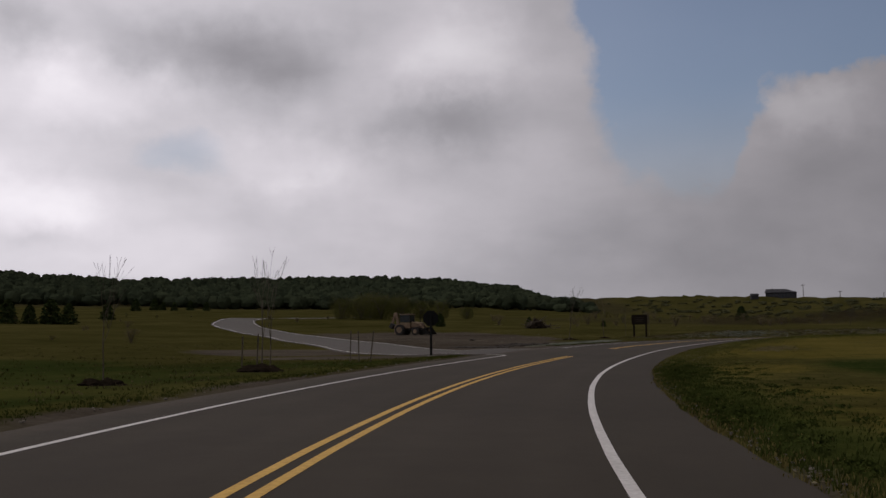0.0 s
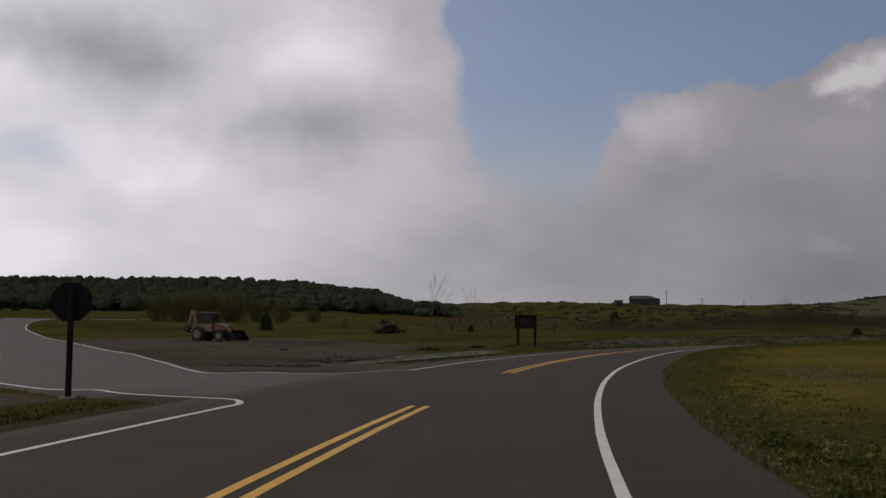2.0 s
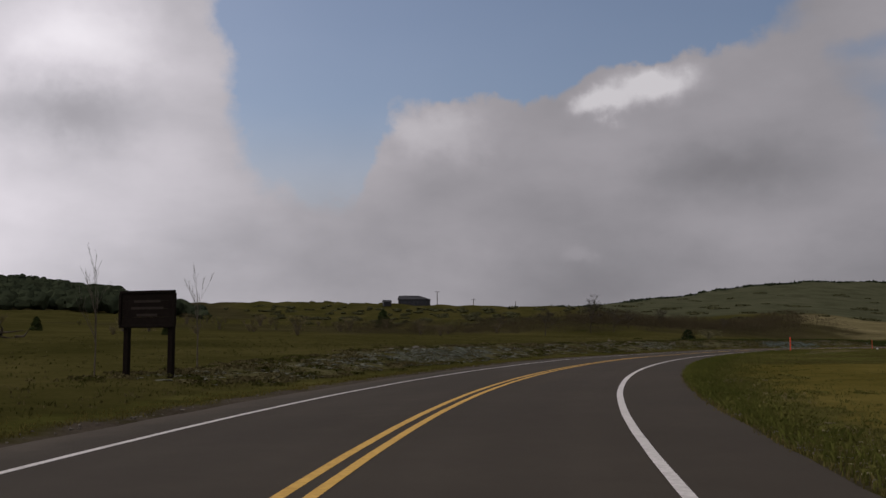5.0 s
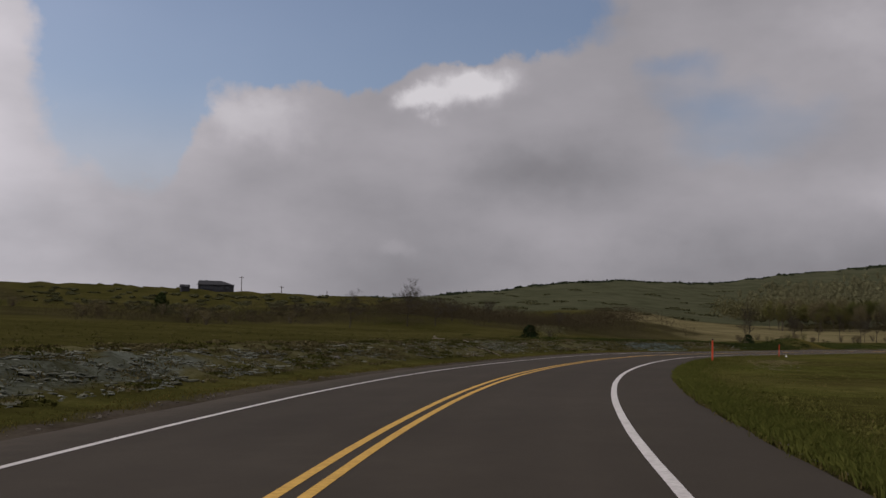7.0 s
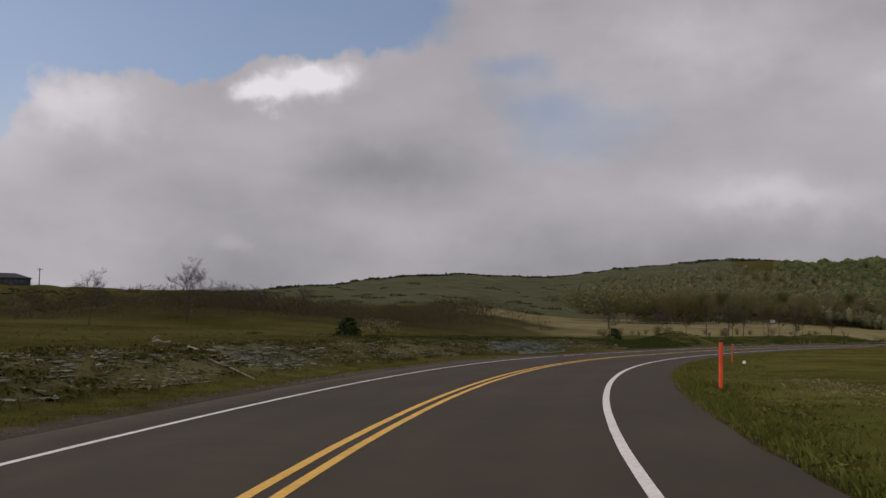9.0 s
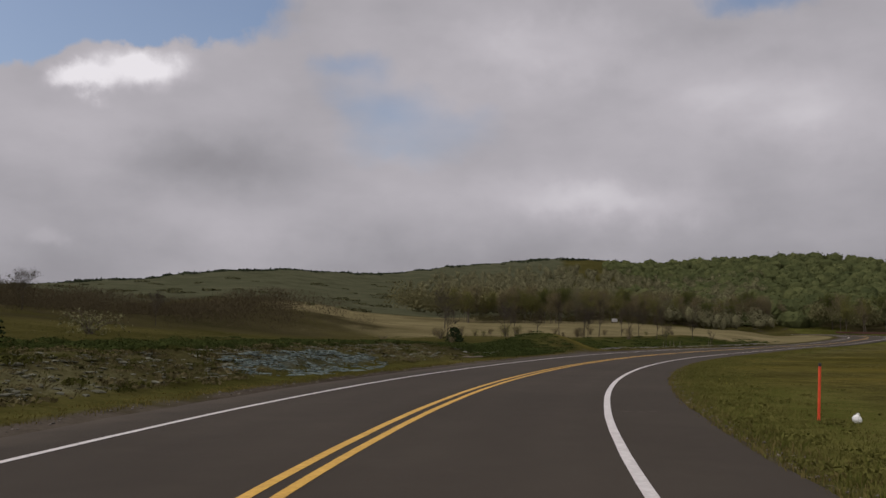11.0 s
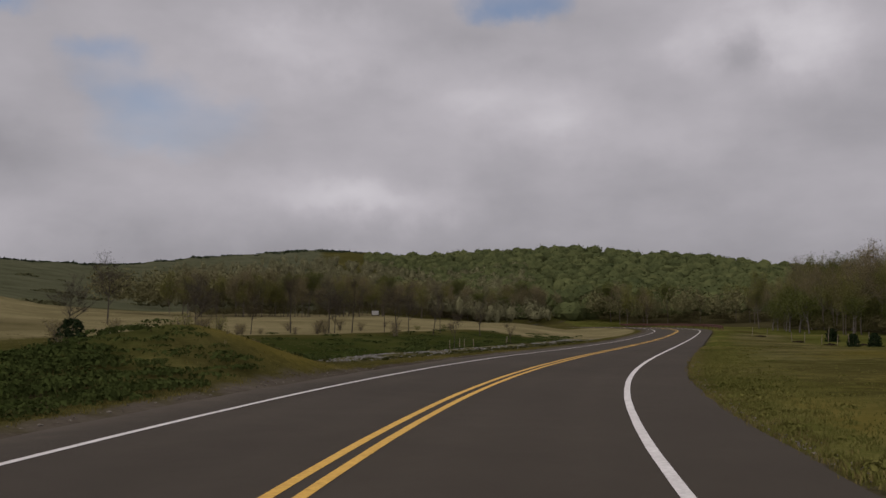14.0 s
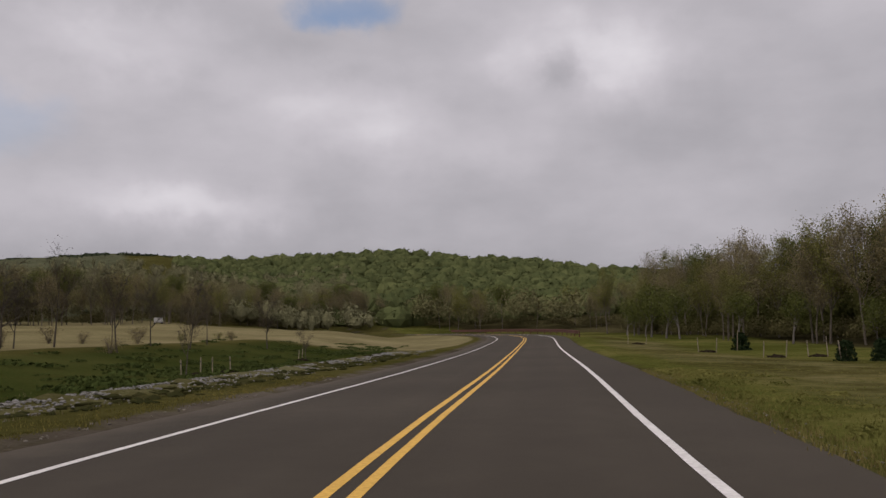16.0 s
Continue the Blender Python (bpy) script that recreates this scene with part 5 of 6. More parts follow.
def clods(name, x, y, size, mat, gen, label, category, flat=0.6, sink=0.3, stretch=1.0, way=None):
    """Loose lumps: irregular low stones or clods lying on the ground."""
    bm = bmesh.new()
    bmesh.ops.create_icosphere(bm, subdivisions=1, radius=1.0)
    iv = np.array([v.co[:] for v in bm.verts])
    ifc = np.array([[v.index for v in f.verts] for f in bm.faces])
    bm.free()
    n = len(x)
    z = land(x, y)[0]
    q = gen.uniform(0, 2 * math.pi, n) if way is None else way + gen.normal(size=n) * 0.8
    sx = size * gen.uniform(0.7, 1.6, n) * stretch
    sy = size * gen.uniform(0.6, 1.1, n)
    sz = size * flat * gen.uniform(0.5, 1.2, n)
    v = iv[None] * gen.uniform(0.7, 1.25, (n, len(iv), 1)) * np.stack([sx, sy, sz], 1)[:, None]
    cx, cy = np.cos(q)[:, None], np.sin(q)[:, None]
    vx, vy = v[:, :, 0] * cx - v[:, :, 1] * cy, v[:, :, 0] * cy + v[:, :, 1] * cx
    V = np.stack([vx + x[:, None], vy + y[:, None], v[:, :, 2] + (z + sz * (1 - sink) * 0.6)[:, None]], 2).reshape(-1, 3)
    F = (ifc[None] + (np.arange(n) * len(iv))[:, None, None]).reshape(-1, 3)
    return tagged(new(name, mesh_from(name, V, F, mat)), label, category, kind="stuff")


def set_ground_cover():
    gen = np.random.default_rng(31)
    n = 20000
    s, d = gen.uniform(-14, 262, n), -5.12 - np.abs(gen.normal(size=n)) * 1.3
    tall = gen.uniform(0.03, 0.085, n) * (1 - 0.35 * ease(s, 225, 260))
    early = s < 24 + gen.normal(size=n) * 7
    blades("verge_grass", s[early], d[early], tall[early], DEEP_BLADE, gen, "deep green grass along the road's inner edge", wide=0.009)
    blades("verge_grass", s[~early], d[~early], tall[~early], GRASS_BLADE, gen, "olive green grass along the road's inner edge", wide=0.009)
    n = 9000
    s, d = 112 + gen.normal(size=n) * 17, -5.15 - np.abs(gen.normal(size=n)) * 0.42
    blades("verge_fringe", s, d, gen.uniform(0.06, 0.17, n), FRINGE_BLADE, gen, "taller bright green grass fringing the road", wide=0.008)
    n = 6000
    s, d = gen.uniform(-14, 262, n), -5.03 - np.abs(gen.normal(size=n)) * 0.4
    blades("verge_straw", s, d, gen.uniform(0.02, 0.06, n), DRY_BLADE, gen, "short dry straw at the asphalt's edge", wide=0.009)
    n = 30000
    s, d = gen.uniform(-14, 300, n), -6.0 - gen.uniform(0, 1, n) ** 1.6 * 22
    x, y, _ = on_line(s, d)
    keep = gen.random(n) > 0.8 * np.clip(zones(x, y, 0 * x, s, d)["dry"], 0, 1)
    s, d = s[keep], d[keep]
    early = s < 24 + gen.normal(size=len(s)) * 7
    for sel, mat, lab in ((early, DEEP_BLADE, "uneven deep green meadow grass"), (~early, GRASS_BLADE, "uneven short olive meadow grass")):
        blades("meadow_grass", s[sel], d[sel], gen.uniform(0.015, 0.045, int(sel.sum())), mat, gen, lab, per=4, wide=0.012)
    n = 14000
    s, d = gen.uniform(-14, 300, n), -7.0 - gen.uniform(0, 1, n) ** 1.4 * 26
    x, y, _ = on_line(s, d)
    keep = (np.sin(s * 0.31) + np.sin(d * 0.9 + s * 0.13) > 0.9) | (zones(x, y, 0 * x, s, d)["dry"] > gen.uniform(0.2, 0.8, n))
    s, d = s[keep], d[keep]
    blades("meadow_straw", s, d, gen.uniform(0.02, 0.06, len(s)), DRY_BLADE, gen, "dry tan meadow grass", per=4, wide=0.012)
    n = 9000
    s, d = gen.uniform(-14, 262, n), 5.3 + np.abs(gen.normal(size=n)) * 0.7
    keep = ~((s > 33) & (s < 53))
    s, d = s[keep], d[keep]
    early = s < 70
    for sel, mat, lab in ((early, DEEP_BLADE, "short green grass along the outer verge"), (~early, OLIVE_BLADE, "short yellowish olive grass along the outer verge")):
        blades("verge_grass", s[sel], d[sel], gen.uniform(0.025, 0.07, int(sel.sum())), mat, gen, lab, wide=0.009)
    n = 16000
    s, d = gen.uniform(-14, 262, n), 7.0 + gen.uniform(0, 1, n) ** 1.5 * 34
    x, y, _ = on_line(s, d)
    zs = zones(x, y, 0 * x, s, d)
    keep = (zs["soil"] < 0.3) & ~side_road_holds(x, y) & (zs["mulch"] < 0.8)
    s, d = s[keep], d[keep]
    green = gen.random(len(s)) < 0.6
    blades("field_grass", s[green], d[green], gen.uniform(0.03, 0.11, green.sum()), FIELD_BLADE, gen, "rough olive field grass", per=4, wide=0.018)
    blades("field_straw", s[~green], d[~green], gen.uniform(0.03, 0.10, (~green).sum()), BROWN_BLADE, gen, "rough dry field grass", per=4, wide=0.016)
    # straw lying on the cut bank
    n = 16000
    s, d = gen.uniform(84, 214, n), gen.uniform(6.6, 11.6, n)
    x, y, _ = on_line(s, d)
    keep = zones(x, y, 0 * x, s, d)["mulch"] > gen.uniform(0.1, 0.9, n)
    blades("bank_straw", s[keep], d[keep], gen.uniform(0.02, 0.06, keep.sum()), BROWN_BLADE, gen, "trampled straw and dead stalks on the cut bank", "straw", per=4, wide=0.01, flat=3.0)
    n = 4000
    s, d = gen.uniform(84, 214, n), gen.uniform(6.6, 11.6, n)
    blades("bank_grass", s, d, gen.uniform(0.03, 0.09, n), FIELD_BLADE, gen, "thin new grass on the cut bank", per=4, wide=0.01)
    # coarse weeds with yellow heads on the inner verge
    n = 9
    s, d = gen.normal(size=n) * 2.5 + 187, -6.2 - np.abs(gen.normal(size=n)) * 0.5
    blades("yellow_weeds", s, d, gen.uniform(0.03, 0.06, n), WEED, gen, "yellow flowering weeds in the verge", "weeds", per=3, wide=0.012)
    # dark leafy weeds on top of the bank and round the heap
    n = 1500
    s, d = gen.uniform(176, 242, n), 7.4 + np.abs(gen.normal(size=n)) * 4.0
    d = np.where(s > 219, d + 4.0, np.where(s > 208, d - 1.6, d + 2.2))
    x, y, _ = on_line(s, d)
    z = land(x, y)[0]
    crown_mass("bank_weeds", np.stack([x, y, z], 1), gen.uniform(0.4, 1.3, n), gen.uniform(0.06, 0.28, n), WEED_LEAF, gen, 70, "dark green leafy weeds on the bank", "weeds", 0.0, 0.05)
    n = 300
    s, d = gen.uniform(246, 330, n), 12 + np.abs(gen.normal(size=n)) * 6
    x, y, _ = on_line(s, d)
    z = land(x, y)[0]
    crown_mass("ditch_weeds", np.stack([x, y, z], 1), gen.uniform(0.5, 1.8, n), gen.uniform(0.06, 0.22, n), WEED_LEAF, gen, 50, "dark green weeds along the wet ditch", "weeds", 0.0, 0.07)
    n = 420
    s, d = gen.uniform(205, 223, n), gen.uniform(5.9, 13.5, n)
    keep = np.hypot((s - 225.5) / 3.4, (d - 7.4) / 2.4) > 1
    x, y, _ = on_line(s[keep], d[keep])
    n = len(x)
    crown_mass("heap_weeds", np.stack([x, y, land(x, y)[0]], 1), gen.uniform(0.4, 1.4, n), gen.uniform(0.06, 0.26, n), WEED_LEAF, gen, 70, "dark green leafy weeds covering the spoil heap", "weeds", 0.0, 0.05)
    # sprayed patches along the bank and beside the lot: torn, overlapping crusts that run with the road
    for mat, s0, d0, a, c, n, lab in ((SHEET, 67, 8.5, 11, 2.1, 2600, "pale grey-green sprayed crusts spread beside the lot"), (SHEET, 112, 8.3, 14, 1.5, 2600, "pale grey-green sprayed crusts on the cut bank"),
                                 (MAT_PALE, 153.5, 8.2, 3.6, 1.4, 300, "pale grey-green sprayed crusts on the cut bank"), (TEAL_SHEET, 185.5, 7.7, 7.0, 1.4, 2600, "pale teal sprayed crusts on the cut bank"),
                                 (MAT_PALE, 209, 8.2, 3.5, 1.2, 300, "pale grey-green sprayed crusts on the cut bank")):
        q, r = gen.uniform(0, 2 * math.pi, n), np.sqrt(gen.uniform(0, 1, n))
        s, d = s0 + a * r * np.cos(q), d0 + c * r * np.sin(q)
        keep = np.sin(s * 2.1 + d * 3.0) + np.sin(d * 5.2 - s * 0.7) > -0.7
        s, d, n = s[keep], d[keep], int(keep.sum())
        x, y, _ = on_line(s, d)
        clods("sprayed_crusts", x, y, gen.uniform(0.025, 0.11, n) * (0.8 if 100 < s0 < 120 else 1.0), mat, gen, lab, "rubble", 0.28, 0.5, 2.0, np.interp(s, LS, LPSI) + math.pi / 2)
    # mats of straw and torn turf that lie in ragged rows along the cut bank
    for mat, n, lab in ((MAT_PALE, 4600, "pale olive straw mats and clods on the cut bank"), (MAT_DARK, 900, "dark torn turf clods on the cut bank")):
        s, d = gen.uniform(84, 206, n), gen.uniform(6.9, 10.8, n)
        x, y, _ = on_line(s, d)
        zs = zones(x, y, 0 * x, s, d)
        keep = (zs["mulch"] > gen.uniform(0.1, 0.8, n)) & (zs["spray"] < 0.35)
        x, y, s, n = x[keep], y[keep], s[keep], int(keep.sum())
        clods("bank_mats", x, y, gen.uniform(0.03, 0.13, n), mat, gen, lab, "rubble", 0.36, 0.4, 1.5, np.interp(s, LS, LPSI) + math.pi / 2)
    # rough tussocks all over the cut bank
    for mat, n, lab in ((BROWN_BLADE, 620, "brown matted tussocks on the cut bank"), (FIELD_BLADE, 380, "olive matted tussocks on the cut bank")):
        s, d = gen.uniform(86, 212, n), gen.uniform(6.7, 11.8, n)
        x, y, _ = on_line(s, d)
        keep = zones(x, y, 0 * x, s, d)["spray"] < 0.3
        x, y, n = x[keep], y[keep], int(keep.sum())
        crown_mass("tussocks", np.stack([x, y, land(x, y)[0]], 1), gen.uniform(0.3, 1.1, n), gen.uniform(0.05, 0.2, n), mat, gen, 60, lab, "grass", 0.0, 0.06)
    # uneven tussocks that make the inner verge rough
    for mat, s0, s1, n, lab in ((DEEP_BLADE, -14, 30, 260, "deep green tussocks of the inner verge"), (GRASS_BLADE, 22, 262, 940, "olive green tussocks of the inner verge")):
        s, d = gen.uniform(s0, s1, n), -5.25 - np.abs(gen.normal(size=n)) * 1.7
        x, y, _ = on_line(s, d)
        near = 1 - 0.45 * ease(-d, 5.6, 7.5)
        crown_mass("verge_tussocks", np.stack([x, y, land(x, y)[0] - 0.02], 1), gen.uniform(0.2, 0.6, n), gen.uniform(0.05, 0.16, n) * near, mat, gen, 46, lab, "grass", 0.0, 0.075)
    # pale straw clods scattered over worn places of the inner verge
    q = []
    for s0, s1, d0, d1, n in ((24, 37, -5.3, -7.0, 150), (54, 78, -5.2, -6.5, 700), (45, 54, -8.9, -10.9, 260), (135, 154, -8.0, -10.4, 330), (-12, 30, -5.05, -5.4, 50), (84, 200, -5.05, -5.4, 260)):
        q.append(np.stack([gen.uniform(s0, s1, n), d0 + (d1 - d0) * gen.beta(1.6, 2.2, n)], 1))
    q = np.concatenate(q)
    x, y, _ = on_line(q[:, 0], q[:, 1])
    clods("verge_clods", x, y, gen.uniform(0.012, 0.042, len(x)), CRUST, gen, "pale straw clods in the inner verge", "rubble", 0.4, 0.4, 1.5)
    # dead pale tufts in the inner verge near the junction
    n = 420
    s, d = gen.uniform(22, 92, n), -5.5 - np.abs(gen.normal(size=n)) * 1.0
    s[:200], d[:200] = gen.normal(size=200) * 3 + 50, gen.normal(size=200) * 0.7 - 10
    s[200:330], d[200:330] = gen.normal(size=130) * 3 + 147, gen.normal(size=130) * 0.6 - 8.8
    blades("pale_tufts", s, d, gen.uniform(0.04, 0.11, n), PALE_BLADE, gen, "pale dead tufts in the verge", "grass", per=7, wide=0.012, flat=1.6)
    # straw clods on the bank
    n = 2600
    s, d = gen.uniform(86, 212, n), gen.uniform(6.7, 11.6, n)
    x, y, _ = on_line(s, d)
    zs = zones(x, y, 0 * x, s, d)["mulch"]
    keep = zs > gen.uniform(0.15, 0.9, n)
    clods("straw_clods", x[keep], y[keep], gen.uniform(0.02, 0.075, n)[keep], STRAW, gen, "pale grey-green clods and straw on the cut bank", "rubble", 0.45)
    n = 5000
    s = gen.uniform(236, 312, n)
    x, y, _ = on_line(s, 9.3 + gen.normal(size=n) * 0.8)
    clods("riprap", x, y, gen.uniform(0.02, 0.07, n), RIPRAP, gen, "grey riprap stones heaped along the ditch", "stones", 0.6)
    n = 900
    u = gen.beta(1.3, 1.3, n)
    x, y = -13.4 + 4.6 * u + gen.normal(size=n) * 0.35, 58.2 - 2.6 * u + gen.normal(size=n) * 0.3
    x[600:], y[600:] = -8.9 + gen.normal(size=300) * 1.1, 64.0 + gen.normal(size=300) * 1.6
    clods("earth_ridge", x, y, gen.uniform(0.03, 0.16, n), EARTH, gen, "ragged low ridge of dark earth on the bare lot", "soil", 0.6, 0.3, 1.4)
    n = 420
    s = gen.uniform(236, 296, n)
    x, y, _ = on_line(s, 7.9 + gen.normal(size=n) * 0.6)
    clods("torn_turf", x, y, gen.uniform(0.05, 0.2, n), MAT_DARK, gen, "dark torn turf lumps below the riprap", "rubble", 0.45, 0.4, 1.6, np.interp(s, LS, LPSI) + math.pi / 2)
    n = 800
    q, r = gen.uniform(0, 2 * math.pi, n), np.sqrt(gen.uniform(0, 1, n))
    x, y = -23 + 16 * r * np.cos(q), 86 + 28 * r * np.sin(q)
    keep = ~side_road_holds(x, y) & (to_line(x, y)[1] > 6)
    clods("lot_gravel", x[keep], y[keep], gen.uniform(0.015, 0.06, n)[keep], GRAVEL, gen, "loose gravel on the bare lot", "gravel", 0.6)
    n = 2200
    s = gen.uniform(-14, 262, n)
    x, y, _ = on_line(s, -5.12 - np.abs(gen.normal(size=n)) * 0.16)
    clods("edge_gravel", x, y, gen.uniform(0.010, 0.03, n), GRAVEL, gen, "pale gravel and crumbs along the asphalt edge", "gravel", 0.6)
    n = 900
    s = gen.uniform(-14, 262, n)
    keep = ~((s > 33) & (s < 53))
    x, y, _ = on_line(s[keep], 4.85 + np.abs(gen.normal(size=keep.sum())) * 0.3)
    clods("edge_gravel", x, y, gen.uniform(0.012, 0.04, keep.sum()), GRAVEL, gen, "pale gravel along the outer shoulder", "gravel", 0.6)


set_ground_cover()


# ---- signs, posts, machines and buildings ----
def stop_sign():
    x, y = -9.25, 35.9
    z = ground_z(x, y)
    t = thing("stop_sign", pose(x, y, z, 0, 0, 22), "octagonal stop sign seen from behind on a post, backlit shade in its colour", "sign")
    bm = bmesh.new()
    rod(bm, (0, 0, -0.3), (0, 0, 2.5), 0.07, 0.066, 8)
    part("post", bm, BACKLIT_STEEL, t)
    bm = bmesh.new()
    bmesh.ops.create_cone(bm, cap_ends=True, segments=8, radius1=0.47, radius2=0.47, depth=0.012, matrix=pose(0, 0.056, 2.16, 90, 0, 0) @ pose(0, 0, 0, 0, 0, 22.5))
    part("plate", bm, BACKLIT_STEEL, t, "octagonal metal plate with backlit shade in its colour")
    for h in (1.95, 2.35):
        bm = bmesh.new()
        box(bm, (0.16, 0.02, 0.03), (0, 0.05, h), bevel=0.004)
        part("bracket", bm, BACKLIT_STEEL, t)
    bm = bmesh.new()
    box(bm, (0.34, 0.3, 0.08), (0, 0, 0.02), bevel=0.02)
    part("footing", bm, STONE, t, "pale concrete footing")


def park_sign():
    x, y, half = -0.1, 90.6, 0.76
    t = thing("notice_board", pose(x, y, ground_z(x, y), 0, 0, -26), "near-black wooden notice board on two square posts", "sign")
    for u in (-1, 1):
        bm = bmesh.new()
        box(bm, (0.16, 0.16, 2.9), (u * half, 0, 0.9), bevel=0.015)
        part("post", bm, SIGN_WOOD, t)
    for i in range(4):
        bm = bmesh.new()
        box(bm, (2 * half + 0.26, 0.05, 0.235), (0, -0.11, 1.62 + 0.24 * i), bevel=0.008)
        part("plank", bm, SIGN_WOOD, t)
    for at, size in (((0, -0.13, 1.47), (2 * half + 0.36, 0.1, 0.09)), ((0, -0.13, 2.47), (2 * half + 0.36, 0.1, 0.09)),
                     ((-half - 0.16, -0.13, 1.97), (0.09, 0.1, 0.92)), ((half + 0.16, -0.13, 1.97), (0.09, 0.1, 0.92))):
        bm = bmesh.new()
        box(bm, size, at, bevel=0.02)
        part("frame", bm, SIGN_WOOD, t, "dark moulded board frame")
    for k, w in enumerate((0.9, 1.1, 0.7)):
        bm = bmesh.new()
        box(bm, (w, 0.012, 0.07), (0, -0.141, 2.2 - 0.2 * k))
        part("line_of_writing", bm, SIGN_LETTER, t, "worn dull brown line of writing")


def delineator(x, y, label, lean=2.0, tall=1.13, r=0.048):
    t = thing("delineator_post", pose(x, y, ground_z(x, y), lean, -lean * 0.6, 10), label, "marker post", "orange marker posts")
    bm = bmesh.new()
    rod(bm, (0, 0, -0.2), (0, 0, tall), r, r * 0.92, 10)
    part("tube", bm, ORANGE, t)
    bm = bmesh.new()
    rod(bm, (0, 0, tall - 0.01), (0, 0, tall + 0.05), r * 1.05, r * 0.96, 10)
    part("cap", bm, BLACK_CAP, t, "black cap")


def white_bucket(x, y):
    t = thing("white_marker", pose(x, y, ground_z(x, y), 8, 5, 0), "crumpled white plastic marker lying in the grass", "marker")
    bm = bmesh.new()
    bmesh.ops.create_icosphere(bm, subdivisions=2, radius=0.085)
    for v in bm.verts:
        v.co *= 1 + 0.22 * noise.noise(v.co * 9)
        v.co.z = max(v.co.z * 0.95 + 0.06, -0.02)
    part("shell", bm, WHITE_PLASTIC, t)
    bm = bmesh.new()
    rod(bm, (0, 0, 0.12), (0.012, 0, 0.16), 0.025, 0.03, 8)
    part("neck", bm, WHITE_PLASTIC, t)


def guard_rail():
    """Rusty beam rail on posts, along the outside of the bend ahead."""
    runs = [np.arange(344.0, 424.0, 1.0)]
    for s in runs:
        t = thing("guard_rail", pose(0, 0, 0), "rusty weathered-steel guard rail on posts beside the road", "guard rail")
        d = -6.3 - 1.2 * ease(s, 346, 338)
        d = np.where(s < 346, -6.3 - 0.12 * (346 - s), -6.3)
        x, y, z = on_line(s, d)
        prof = [(0.0, 0.34), (0.06, 0.41), (0.0, 0.50), (0.0, 0.58), (0.06, 0.67), (0.0, 0.76)]
        p = np.interp(s, LS, LPSI)
        V = []
        for k, (a, b, c, q) in enumerate(zip(x, y, z, p)):
            for o, h in prof:
                V.append((a - math.cos(q) * o, b - math.sin(q) * o, c + h))
        w = len(prof)
        i = (np.arange(len(s) - 1)[:, None] * w + np.arange(w - 1)[None, :]).ravel()
        part("beam", mesh_from("beam", np.array(V), np.stack([i, i + 1, i + 1 + w, i + w], 1), RUST), RUST, t)
        bm = bmesh.new()
        box(bm, (0.12, 0.16, 1.1), (0, 0, 0.2), bevel=0.01)
        first = None
        for a, b, c, q in list(zip(x, y, z, p))[::4]:
            m = pose(a + math.cos(q) * 0.1, b + math.sin(q) * 0.1, c, 0, 0, math.degrees(q))
            if first is None:
                first = part("post", bm, RUST, t)
                first.matrix_basis = m
            else:
                o = new("post", first.data)
                o.parent, o.matrix_basis = t, m


def stake(x, y, h, lean=(0, 0), group="planting stakes", label="pale wooden planting stake"):
    t = thing("planting_stake", pose(x, y, ground_z(x, y), lean[0], lean[1], 20), label, "stake", group)
    bm = bmesh.new()
    box(bm, (0.05, 0.05, h + 0.25), (0, 0, h / 2 - 0.12), bevel=0.006)
    part("shaft", bm, TIMBER if "pale" in label else BARK, t)
    bm = bmesh.new()
    box(bm, (0.058, 0.058, 0.05), (0, 0, h * 0.78), bevel=0.004)
    part("tie", bm, BLACK_CAP, t)


def mulch_ring(x, y, r, gen):
    """A low dark heap of turned soil at the foot of a planted tree."""
    t = thing("mulch_heap", pose(x, y, ground_z(x, y)), "low dark heap of turned soil round a planted tree", "soil heap", "soil heaps at planted trees")
    bm = bmesh.new()
    bmesh.ops.create_icosphere(bm, subdivisions=3, radius=1.0)
    for v in bm.verts:
        k = 1 + 0.35 * noise.noise(v.co * 2.3 + Vector((x, y, 0))) + 0.2 * noise.noise(v.co * 6)
        v.co.x *= r * k
        v.co.y *= r * 0.6 * k
        v.co.z = max(v.co.z, -0.2) * 0.2 * k * (0.7 + 0.6 * noise.noise(v.co * 3.0))
    part("soil", bm, DARK_SOIL, t)


DARK_SOIL = material("turned_soil", (0.009, 0.007, 0.005), (0.028, 0.021, 0.014), 12, 0.95, bump=0.6)
DARK_SOIL.node_tree.nodes["Principled BSDF"].inputs["Specular IOR Level"].default_value = 0.0


def planted_tree(gen, x, y, h, label, group):
    t = make_tree("planted_sapling", gen, h, BARK, LEAF_BUD, 0, 0.04, spread=0.2, depth=3, fork=2, trunk=0.45, thick=0.0065, fine=0.0009, label=label, category="tree", group=group)
    t.matrix_basis = pose(x, y, ground_z(x, y) - 0.05, gen.normal() * 1.2, gen.normal() * 1.2, gen.uniform(0, 360))


